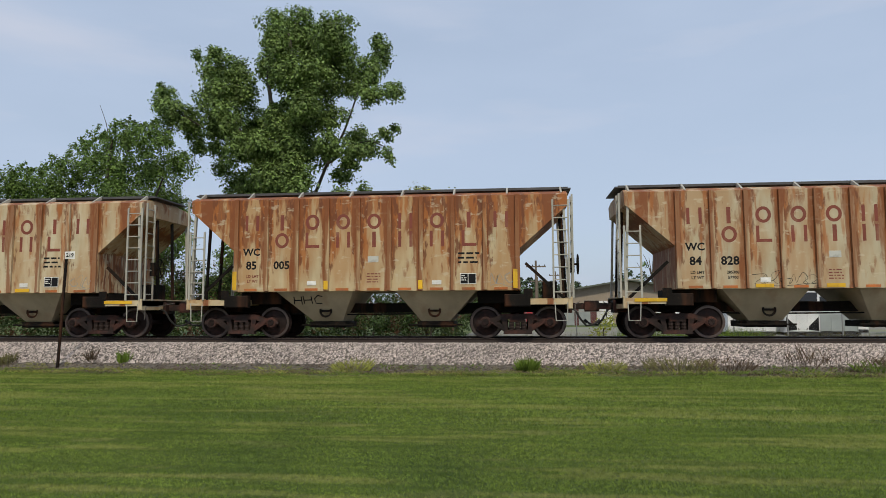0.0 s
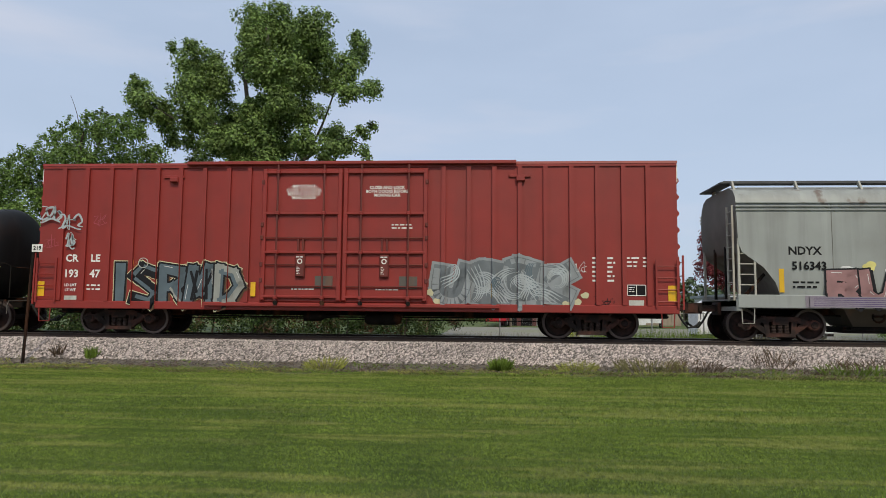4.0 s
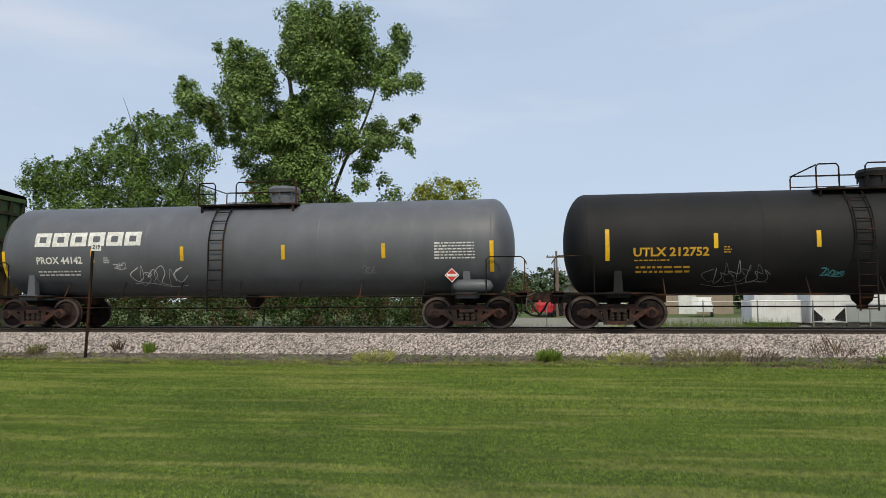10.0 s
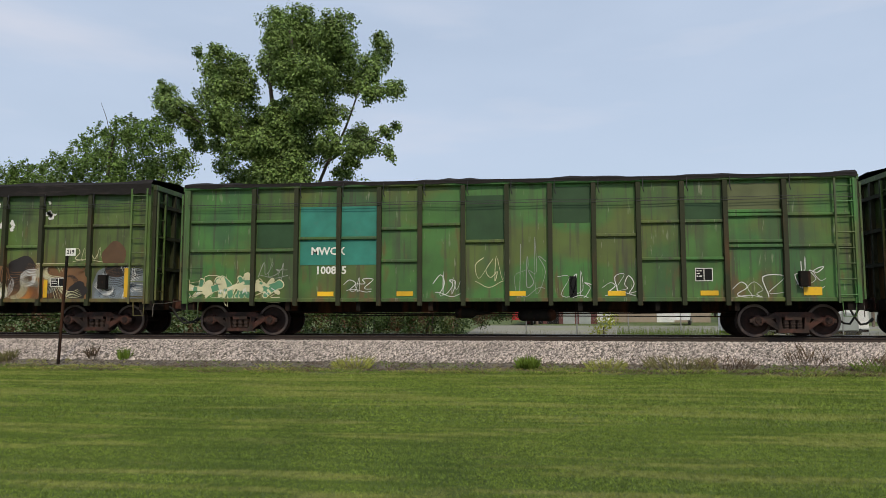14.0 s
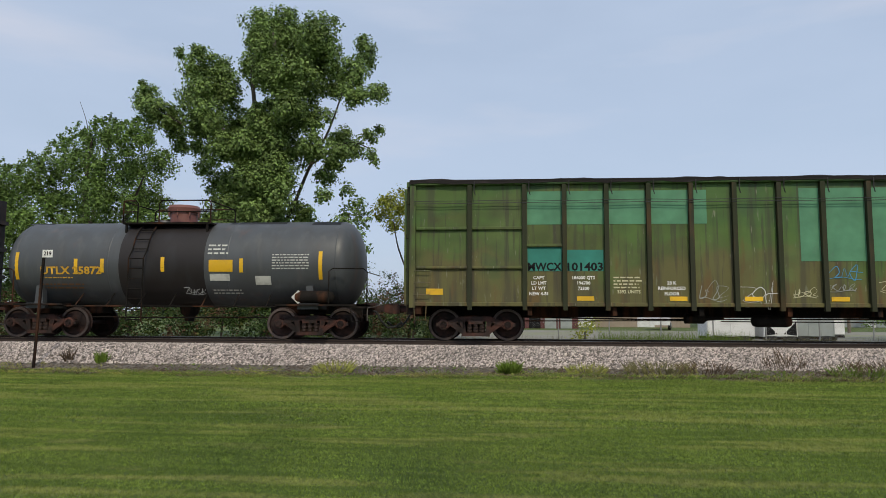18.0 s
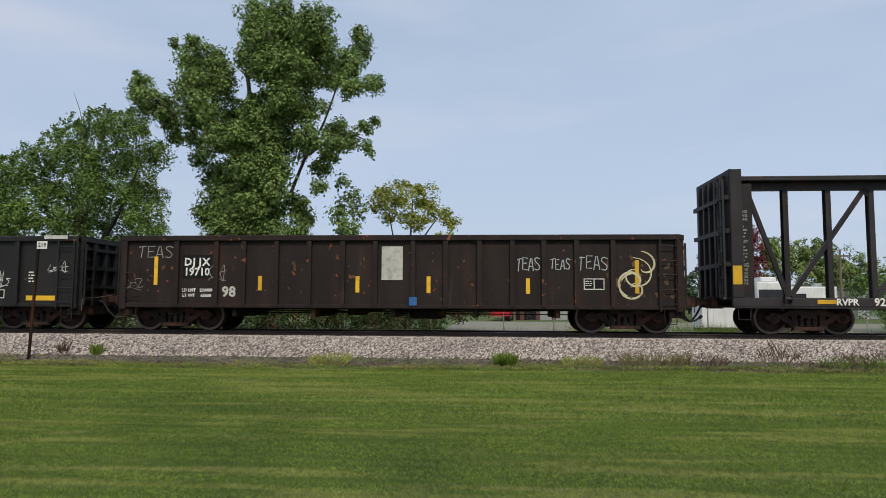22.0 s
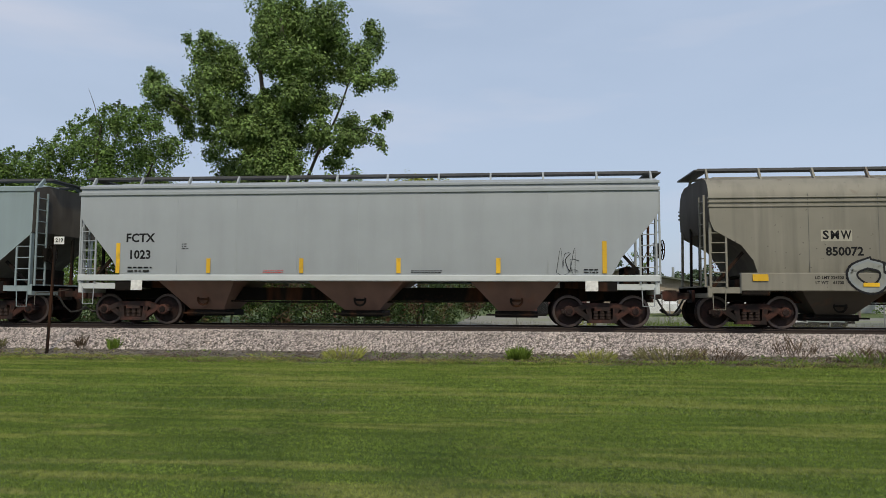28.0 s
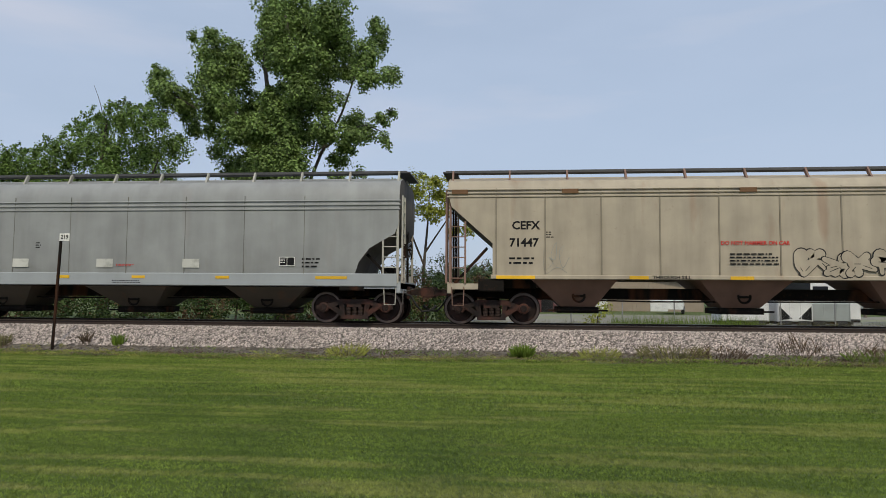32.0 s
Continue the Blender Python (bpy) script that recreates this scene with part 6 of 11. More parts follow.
# red double-door boxcar
def boxcar():
    car = rail_car("boxcar", "oxide red double-door boxcar with silver and dark graffiti", "boxcar", -48.80, 6.73)
    h, z0, z1, w = 8.98, 0.84, 4.86, 1.50
    s = Shape().box(-h, h, -w, w, z0, z1 - 0.02)
    body = part("body", s, M_RED, car)
    s = Shape()
    vs = []
    for x in (-h - 0.02, h + 0.02):
        vs += [(x, -w - 0.05, z1 - 0.05), (x, -w - 0.03, z1 + 0.02), (x, 0, z1 + 0.12), (x, w + 0.03, z1 + 0.02), (x, w + 0.05, z1 - 0.05)]
    s.add(vs, [(0, 1, 2, 3, 4), (9, 8, 7, 6, 5)] + [(i, i + 5, (i + 1) % 5 + 5, (i + 1) % 5) for i in range(5)])
    part("roof", s, M_RED, car)
    for x in [-8.30, -7.62, -6.90, -6.22, -5.52, -4.85, -4.15, -3.45, -2.85] + [2.65, 3.35, 4.05, 4.75, 5.45, 6.15, 6.85, 7.55, 8.20]:
        for sgn in (-1, 1):
            part("side_post", Shape().prism([(x - 0.06, z0 + 0.1), (x + 0.06, z0 + 0.1), (x + 0.06, z1 - 0.12), (x - 0.06, z1 - 0.12)], sgn * w - (0.075 if sgn < 0 else 0), sgn * w + (0.075 if sgn > 0 else 0)), M_RED, car)
    for sgn in (-1, 1):
        y = sgn * (w + 0.04)
        part("eave_rail", Shape().box(-h, h, min(y, y - sgn * 0.05), max(y, y - sgn * 0.05), z1 - 0.12, z1 - 0.03), M_RED, car)
        part("side_sill", Shape().slab(-h, h, min(y - sgn * 0.06, y + sgn * 0.02), max(y - sgn * 0.06, y + sgn * 0.02), z0 - 0.12, z0 + 0.10, 0.02), M_RED, car)
    part("door_track", Shape().slab(-4.65, 4.65, -w - 0.16, -w - 0.02, z1 - 0.06, z1 + 0.04, 0.02), M_RED, car)
    part("door_sill", Shape().slab(-4.0, 4.2, -w - 0.16, -w - 0.02, z0 - 0.02, z0 + 0.08, 0.02), M_RED, car)
    for x0, x1, text, tx in ((-2.43, -0.17, ("-IMPORTANT-", "CLOSE THIS DOOR", "BEFORE CLOSING", "MAIN DOOR"), -1.25), (-0.13, 2.22, ("CLOSE AND LOCK", "BOTH DOORS BEFORE", "MOVING CAR"), 1.1)):
        d = part("sliding_door", Shape().slab(x0, x1, -w - 0.07, -w - 0.005, 0.96, 4.70, 0.02), M_RED, car)
        for z in (4.58, 3.42, 2.33, 1.10):
            part("door_rib", Shape().slab(x0 + 0.03, x1 - 0.03, -w - 0.155, -w - 0.07, z - 0.04, z + 0.04, 0.018), M_RED, d)
        for x in (x0 + 0.06, x1 - 0.06):
            part("door_stile", Shape().slab(x - 0.06, x + 0.06, -w - 0.15, -w - 0.07, 1.0, 4.68, 0.015), M_RED, d)
        for xr in ((-1.98, -0.67) if tx < 0 else (0.38, 1.70)):
            bar = part("lock_bar", Shape().tube([(xr, -w - 0.19, 0.92), (xr, -w - 0.19, 4.78)], 0.028, 7), M_REDWORN, d)
            for z in (1.08, 2.33, 3.42, 4.58):
                part("bar_keeper", Shape().slab(xr - 0.055, xr + 0.055, -w - 0.225, -w - 0.15, z - 0.05, z + 0.05, 0.015), M_RED, bar)
            part("bar_roller", Shape().lathe([(0.0, -0.05), (0.06, -0.05), (0.06, 0.03), (0.0, 0.03)], 12, "y", c=(xr + 0.02, -w - 0.2, 0.93)), M_UNDER, bar)
        for z in (2.735, 1.99, 1.39):
            part("lock_rod", Shape().tube([(x0 + 0.03, -w - 0.125, z), (x1 - 0.03, -w - 0.125, z)], 0.02, 6), M_REDWORN, d)
        for z in (4.3, 3.1, 2.735, 1.99, 1.55):
            part("door_clip", Shape().slab((x0 - 0.02) if tx < 0 else (x1 - 0.06), (x0 + 0.06) if tx < 0 else (x1 + 0.02), -w - 0.185, -w - 0.12, z - 0.06, z + 0.06, 0.015), M_REDWORN, d)
        for o in (-0.06, 0.08):
            part("door_latch", Shape().slab(tx - 0.07 + o - 0.025, tx - 0.07 + o + 0.025, -w - 0.15, -w - 0.07, 2.36, 2.70, 0.01), M_REDWORN, d)
        for k, line in enumerate(text):
            lettering(d, line, tx - 0.02, (4.19 if tx < 0 else 4.15) - 0.108 * k, 0.082, M_WHITE, -w - 0.075)
        stencil(d, tx + 0.12, tx + 0.85, 2.98, 3.16, 2, M_WHITE, -w - 0.075, 31 if tx > 0 else 30) if tx > 0 else None
        s = Shape().lathe([(0.0, 0), (0.12, 0), (0.12, 0.01), (0, 0.01)], 14, "y", c=(tx - 0.05, -w - 0.14, 1.95))
        part("gear_box", Shape().slab(tx - 0.19, tx + 0.07, -w - 0.17, -w - 0.07, 1.64, 2.27, 0.03), M_REDWORN, d)
        part("gear_mark", Shape().lathe([(0.045, -0.002), (0.075, -0.004), (0.045, -0.004), (0.045, -0.002)], 18, "y", c=(tx - 0.06, -w - 0.172, 2.08)), M_WHITE, d)
        stencil(d, tx - 0.15, tx - 0.05, 1.72, 1.94, 5, M_WHITE, -w - 0.173, 33)
        stencil(d, tx - 0.17, tx + 0.05, 2.17, 2.24, 1, M_WHITE, -w - 0.173, 34)
        part("hand_wheel", s, M_RED, d)
        stencil(d, tx - 0.3, tx + 0.5, 1.28, 1.36, 1, M_WHITE, -w - 0.08, 4)
        plate(d, tx + 0.35, tx + 0.85, 1.34, 1.68, -w - 0.073, M_GRAB, "repaint_patch", "dark grey repaint patch")
    for x in (-5.05, 4.75):
        part("roof_bracket", Shape().slab(x - 0.1, x + 0.14, -w - 0.14, -w - 0.03, 4.32, 4.46, 0.02), M_RED, car)
        part("bracket_strap", Shape().slab(x - 0.3, x + 0.3, -w - 0.055, -w - 0.01, 4.44, 4.52, 0.01), M_RED, car)
    y = -w - 0.012
    lettering(car, "CR", -7.98, 2.14, 0.20, M_WHITE, y)
    lettering(car, "LE", -7.28, 2.14, 0.20, M_WHITE, y)
    lettering(car, "193", -7.98, 1.70, 0.21, M_WHITE, y)
    lettering(car, "47", -7.28, 1.70, 0.21, M_WHITE, y)
    lettering(car, "LD LMT", -7.98, 1.38, 0.075, M_WHITE, y)
    lettering(car, "LT WT", -7.98, 1.24, 0.075, M_WHITE, y)
    stencil(car, -7.5, -7.05, 1.22, 1.44, 2, M_WHITE, y, 7)
    plate(car, -8.15, -7.78, 0.96, 1.08, y, M_PLATE, "notice", "white notice plate")
    plate(car, -8.98, -8.75, 1.06, 1.48, y - 0.004, M_YELLOW)
    plate(car, 8.70, 8.92, 1.06, 1.48, y - 0.004, M_YELLOW)
    plate(car, -2.72, -2.58, 1.10, 1.50, -w - 0.05, M_YELLOW)
    plate(car, 3.98, 4.10, 1.10, 1.50, -w - 0.05, M_YELLOW)
    label_box(car, 7.62, 8.12, 1.20, 1.50, y, 2)
    plate(car, 7.66, 8.06, 0.94, 1.08, y, M_PLATE, "notice", "white notice plate")
    for k, (x0, x1) in enumerate(((6.70, 6.90), (7.10, 7.32), (7.62, 7.95), (8.05, 8.2))):
        stencil(car, x0, x1, 1.55 if k < 2 else 1.95, 2.28, 6 if k < 2 else 3, M_WHITE, y, 60 + k)
    ym = -w - 0.012
    posts = [-8.30, -7.62, -6.90, -6.22, -5.52, -4.85, -4.15, -3.45, -2.85, 2.65, 3.35, 4.05, 4.75, 5.45, 6.15, 6.85, 7.55, 8.20]
    drape(piece(car, "ISRMD", -6.9, -3.0, 0.80, 2.05, [S_SLATE, S_GREY, S_SLATE, S_BLACK], S_BLACK, S_CREAM, ym, 5, 0.30, 0.05, 0.075, shade=S_UMBER, label="slate and black angular sprayed letters with a thin cream rim"), posts, 0.062, 0.075)
    tag(car, -6.4, -6.0, 1.95, 2.1, S_ORANGE, ym, 75, 0.012)
    tag(car, -3.6, -3.1, 1.78, 1.95, S_ORANGE, ym, 76, 0.012)
    silver = piece(car, "USEK", 2.45, 6.25, 0.92, 2.15, [S_PEWTER, S_STEEL, S_PEWTER], S_STEEL, S_PEWTER, ym, 17, 0.46, 0.02, 0.09, label="silver sprayed letters with pale shading", rounded=True)
    silver += curls(car, 2.6, 6.1, 0.98, 2.05, 16, [S_SILVER, S_SILVER, S_SLATE], ym - 0.013, 18, (0.22, 0.40), 0.035, 4)
    drape(silver, posts, 0.062, 0.075)
    for k in range(5):
        blob(car, (2.5, 2.3, 6.3, 6.5, 6.0)[k], (1.0, 1.25, 1.02, 1.2, 0.96)[k], 0.10, 0.09, S_CREAM, ym - 0.012, 340 + k, "mural_dot")
    for k, (xa, xb, za, zb, ww) in enumerate(((-8.95, -8.35, 3.25, 3.8, 0.065), (-8.4, -7.72, 3.05, 3.55, 0.055), (-8.15, -7.88, 2.5, 3.1, 0.05))):
        tag(car, xa, xb, za, zb, S_SILVER, -w - 0.078 - 0.001 * k, 80 + k, ww, label="smeared silver sprayed tag")
    tag(car, -7.4, -7.0, 3.15, 3.45, S_ROSE, y, 71, 0.014)
    tag(car, -8.85, -8.4, 2.5, 2.8, S_ROSE, y, 72, 0.014)
    tag(car, 6.05, 6.55, 1.85, 2.1, S_WHITE, y, 73, 0.016)
    tag(car, 6.7, 7.3, 0.95, 1.2, S_BLACK, y, 74, 0.016)
    part("smile_badge", Shape().lathe([(0.13, -0.002), (0.15, -0.004), (0.13, -0.004), (0.13, -0.002)], 20, "y", c=(-5.85, y - 0.03, 2.02)), M_PLATE, car)
    for e in (-1, 1):
        for k in range(8):
            z = z0 + 0.35 + k * 0.45
            part("end_rib", Shape().prism([(0, z - 0.11), (0.07, z - 0.03), (0.07, z + 0.03), (0, z + 0.11)] if e > 0 else [(0, z - 0.11), (0, z + 0.11), (-0.07, z + 0.03), (-0.07, z - 0.03)], -w + 0.05, w - 0.05), M_RED, car).location.x = e * h
        part("end_band", Shape().box(min(e * h, e * (h + 0.03)), max(e * h, e * (h + 0.03)), -w + 0.02, w - 0.02, z1 - 0.56, z1 - 0.06), M_WHITE, car, "white band across the top of the end")
        ladder(car, e * (h - 0.60), e * (h - 0.04), z0 + 0.05, 2.15, -w - 0.10, 4, M_RED)
        ladder(car, -1.45, -1.0, z0, 2.3, e * (h + 0.14), 4, M_RED, axis="y")
        stirrup(car, e * (h - 0.3), -w - 0.05, z0 - 0.1, M_RED, 0.38)
    brake_wheel(car, h + 0.22, -0.3, 1.9, 1)
    underframe(car, h, 0.58, z0)
    ends(car, h + 0.08)


boxcar()

# black tank car with a yellow dome
car, side = tank_car("tank_car", "glossy black tank car with a yellow manway and soot-patched shell", -66.59, 6.26, M_BLACKTANK, 7.55, 1.40, 2.36, -1.0, M_YELLOW, (-2.25, 0.92), -0.60,
                     refl=[(-6.95, 1.65, 2.48), (-3.45, 2.0, 2.45), (-1.5, 2.05, 2.48), (1.55, 2.05, 2.48), (6.95, 1.65, 2.48)])
for x0, x1, a0, a1, m, lb in ((-5.6, -3.7, 58, 100, M_SOOT, "brown scorched patch of the shell"), (-3.7, -1.4, 62, 96, M_SOOT, "brown scorched patch of the shell"), (1.7, 4.4, 55, 100, M_SOOT, "brown scorched patch of the shell"), (-7.0, -5.2, 8, 62, M_FRESH, "glossier repainted patch of the shell"), (-3.55, -1.0, -30, 22, M_FRESH, "glossier repainted patch of the shell"), (-0.3, 0.35, -30, 20, M_FRESH, "glossier repainted patch of the shell")):
    shell_patch(car, x0, x1, a0, a1, 1.40, 2.36, m, lb)
tank_text(car, "UTLX 647879", -4.95, 2.05, 0.21, M_YELTXT, side, 2.05)
wrap(stencil(car, -5.6, -4.4, 1.83, 1.90, 1, M_YELTXT, side(1.9), 3, 1.0), side)
wrap(stencil(car, -5.8, -4.3, 1.48, 1.72, 2, M_YELTXT, side(1.6) - 0.01, 4, 1.0), side)
wrap(stencil(car, -3.2, -2.8, 1.5, 1.66, 3, M_YELTXT, side(1.6) - 0.01, 5), side)
tank_plate(car, 0.45, 1.03, 1.36, 1.98, M_PLATE, side, "notice_plate", "large dull white plate")
wrap(stencil(car, 4.6, 5.9, 1.9, 2.3, 5, M_PLATE, side(2.1) - 0.01, 6, 0.95), side)
wrap(tag(car, 6.9, 7.5, 1.9, 2.4, S_YELLOW, side(2.1) + 0.10, 81, 0.03), side)
wrap(tag(car, 6.9, 7.4, 1.7, 2.2, S_YELLOW, side(2.1) + 0.06, 82, 0.03), side)

# black scrap gondola
GP = [-8.25, -7.0, -5.78, -4.64, -3.5, -2.36, -1.3, -0.2, 0.95, 2.07, 3.16, 4.26, 5.39, 6.51, 7.72]
car, y = gondola("gondola", "glossy black high-sided gondola with dented panels", -84.96, 6.79, M_TLPX, 9.40, 1.0, 3.88, GP, post=(0.13, 0.07, 0.20), cap=0.10, split=True, post_mat=M_TLPOST, dent=0.075)
for text, x, z in (("TL", -8.53, 3.12), ("PX", -7.93, 3.12), ("22", -8.54, 2.75), ("49", -7.93, 2.75)):
    lettering(car, text, x, z, 0.21, M_WHITE, y - (0.003 if x < -8 else 0.003))
for k, (tx, num) in enumerate((("LD LMT", "214 700"), ("LT WT", "71 300"), ("CU FT", "6 000"))):
    lettering(car, tx, -8.50, 1.70 - 0.145 * k, 0.085, M_WHITE, y - 0.004)
    lettering(car, num, -7.62, 1.70 - 0.145 * k, 0.085, M_WHITE, y - 0.004)
part("badge", Shape().lathe([(0.05, -0.004), (0.085, -0.006), (0.085, -0.004)], 16, "y", c=(-8.8, y, 1.62)), M_WHITE, car)
s = Shape()
for k, zz in enumerate((3.20, 3.03)):
    for a, b, lift in ((6.60, 6.78, 0), (6.78, 6.96, 1)):
        h0, h1 = (0, -0.12) if not lift else (-0.12, 0)
        s.add([(a, y - 0.004, zz + h0), (b, y - 0.004, zz + h1), (b, y - 0.004, zz + h1 + 0.15), (a, y - 0.004, zz + h0 + 0.15)], [(0, 1, 2, 3)])
part("emblem", s, S_GREEN, car, "green double-chevron emblem")
for a, b, d in ((7.04, 7.22, 0), (7.26, 7.46, 0), (7.50, 7.62, 0), (7.66, 7.78, 0.112), (7.83, 8.00, 0), (8.04, 8.22, 0), (8.36, 8.62, 0)):
    part("name_mark", Shape().add([(a, y - 0.004 - d, 3.10), (b, y - 0.004 - d, 3.10), (b, y - 0.004 - d, 3.30), (a, y - 0.004 - d, 3.30)], [(0, 1, 2, 3)]), M_WHITE, car)
for a in (7.08, 7.40, 7.90, 8.20, 8.50):
    part("name_mark", Shape().add([(a, y - 0.004, 2.97), (a + 0.13, y - 0.004, 2.97), (a + 0.13, y - 0.004, 3.03), (a, y - 0.004, 3.03)], [(0, 1, 2, 3)]), M_WHITE, car)
for x in (-8.75, -6.65, -4.35, -1.95, 1.5, 3.8, 6.0, 8.2):
    plate(car, x, x + (0.55 if abs(x) > 8 else 0.45), 1.04, 1.14 + (0.12 if abs(x) > 8 else 0), y - 0.004, M_YELLOW)
swirls(car, -4.5, -3.8, 1.08, 1.72, 9, [S_BLUE, S_BLUE, S_AQUA], y - 0.004, 6, (0.12, 0.28), 0.03, "small bright blue sprayed tag")
stencil(car, 7.95, 8.3, 1.42, 1.72, 4, M_WHITE, y - 0.003, 12)
part("badge", Shape().lathe([(0.05, -0.004), (0.10, -0.006), (0.10, -0.004)], 16, "y", c=(8.52, y, 1.6)), M_WHITE, car)

# dull black tank car
car, side = tank_car("tank_car", "dull black tank car with amber lettering and chalky white tags", -103.69, 6.66, M_DULLTANK, 8.07, 1.45, 2.40, 0.50, M_DULLTANK, (-1.40, 1.45), -0.50,
                     refl=[(-6.95, 1.85, 2.70), (-4.15, 2.15, 2.55), (-1.6, 2.15, 2.58), (1.0, 2.15, 2.58), (3.85, 2.15, 2.60), (7.05, 1.85, 2.70)])
tank_text(car, "UTLX 212752", -5.30, 2.06, 0.22, M_YELTXT, side, 1.95)
wrap(stencil(car, -6.25, -5.3, 1.82, 1.90, 1, M_YELTXT, side(1.9), 3, 1.0), side)
wrap(stencil(car, -6.2, -4.8, 1.50, 1.74, 2, M_YELTXT, side(1.6) - 0.01, 4, 1.0), side)
wrap(stencil(car, 5.85, 7.05, 1.95, 2.42, 6, M_PLATE, side(2.2), 7, 0.95), side)
wrap(stencil(car, -3.95, -3.75, 2.02, 2.22, 3, M_YELTXT, side(2.1), 9), side)
wrap(tag(car, -4.45, -2.75, 1.25, 1.85, S_GREY, side(1.85) + 0.05, 91, 0.016, 6), side)
wrap(tag(car, 1.3, 2.0, 1.45, 1.95, S_WHITE, side(1.7) - 0.0, 92, 0.026), side)
wrap(scrawl(car, "BETS", 4.05, 5.45, 1.66, 1.96, S_WHITE, side(1.8), 0.045, 93), side)
wrap(tag(car, 0.6, 1.2, 1.4, 1.7, S_GREY, side(1.6), 94, 0.016), side)
wrap(tag(car, -1.5, -0.9, 1.42, 1.62, S_AQUA, side(1.6), 95, 0.03), side)
wrap(tag(car, 3.2, 3.6, 1.35, 1.75, S_GREY, side(1.6), 96, 0.014), side)
hazard_placard(car, 6.62, 1.42)

# grey tank car
car, side = tank_car("tank_car", "dark grey tank car with a faint rust bloom at one end", -121.16, 6.68, M_GREYTANK, 8.00, 1.42, 2.38, 0.90, M_GREYTANK, (-1.45, 1.60), -0.60,
                     refl=[(-7.5, 1.55, 2.35), (-4.55, 1.98, 2.38), (-1.7, 2.0, 2.42), (1.4, 2.0, 2.42), (4.35, 2.0, 2.42), (7.4, 1.6, 2.45)])
for k in range(6):
    x = -6.45 + 0.585 * k
    for lay, (a, b, c, d, m) in enumerate(((0.0, 0.52, 2.47, 2.89, M_WHITE), (0.15, 0.37, 2.59, 2.77, M_GREYTANK))):
        s = Shape()
        zz = [c + (d - c) * q / 6 for q in range(7)]
        s.add([v for z in zz for v in ((x + a, side(z) - 0.004 - 0.004 * lay, z), (x + b, side(z) - 0.004 - 0.004 * lay, z))], [(2 * q, 2 * q + 1, 2 * q + 3, 2 * q + 2) for q in range(6)])
        part("name_mark", s, m, car)
tank_text(car, "PROX 44142", -5.65, 2.04, 0.20, M_WHITE, side, 1.5)
wrap(stencil(car, -6.4, -5.0, 1.58, 1.78, 2, M_WHITE, side(1.7), 3, 1.0), side)
wrap(stencil(car, 5.8, 6.95, 1.95, 2.45, 6, M_WHITE, side(2.2), 8, 0.95), side)
wrap(stencil(car, -4.2, -4.0, 1.95, 2.15, 3, M_WHITE, side(2.1), 9), side)
wrap(tag(car, -3.4, -1.7, 1.35, 1.95, S_WHITE, side(1.7) + 0.03, 101, 0.026, 6), side)
wrap(tag(car, -3.9, -3.5, 1.8, 2.0, S_WHITE, side(1.9), 102, 0.02), side)
wrap(tag(car, 3.7, 4.1, 1.6, 1.8, S_GREY, side(1.7), 103, 0.014), side)
hazard_placard(car, 6.30, 1.50)

# chip cars
JP = [-7.34, -5.77, -4.61, -3.48, -2.36, -1.24, -0.12, 1.00, 2.10, 3.23, 4.38, 5.50, 7.05]
car, y = chip_car("gondola", "olive and brown chip gondola covered by a black tarpaulin", -139.39, 7.18, M_OLIVE, 8.95, 4.38, JP, (0.22, 0.12), (3.22, 2.10), [(JP[1] + 0.06, JP[2] - 0.06, 2.80), (JP[10] + 0.06, JP[11] - 0.06, 2.80)])
yy = y - 0.004
for x0, x1, z0, z1, m in ((-5.68, -4.70, 1.08, 2.55, S_DKGREEN), (-4.52, -3.58, 1.08, 2.55, S_DKGREEN), (-5.68, -1.4, 3.10, 4.10, S_DKGREEN), (2.2, 4.30, 2.3, 4.20, S_DKGREEN)):
    plate(car, x0, x1, z0, z1, y, m, "repaint_patch", "darker green repainted patch", d=0.003)
for text, x, z in (("MW", -5.22, 2.33), ("CX", -4.28, 2.33), ("100", -5.18, 2.02), ("744", -4.20, 2.02)):
    lettering(car, text, x, z, 0.22, M_WHITE, yy)
for k, (ta, tb) in enumerate((("LD LMT", "194800 LBS"), ("LT WT", "73200 LBS"))):
    lettering(car, ta, -5.15, 1.64 - 0.15 * k, 0.085, M_WHITE, yy)
    lettering(car, tb, -4.12, 1.64 - 0.15 * k, 0.085, M_WHITE, yy, width=0.55)
stencil(car, -3.3, -2.5, 1.46, 1.85, 3, S_CREAM, yy, 5)
lettering(car, "5398 UNITS", -2.92, 1.40, 0.085, S_CREAM, yy, width=0.72)
for k, tx in enumerate(("28 K", "REINFORCED", "FLOOR")):
    lettering(car, tx, -1.80, 1.66 - 0.14 * k, 0.085, S_CREAM, yy)
M_GHOST = mk("ghost_lettering", (0.11, 0.16, 0.09), 0.6, layers=(((0.03, 0.07, 0.03), (6, 6, 6), 0.46, 0.56, 0.95),), bump=0)
for k in range(8):
    for r in range(2):
        x, z = -5.56 + k * 0.56, 3.64 - r * 0.5
        part("faded_name_mark", Shape().add([(x, yy, z), (x + 0.30, yy, z), (x + 0.30, yy, z + 0.32), (x, yy, z + 0.32)], [(0, 1, 2, 3)]), M_GHOST, car)
rnd = random.Random(41)
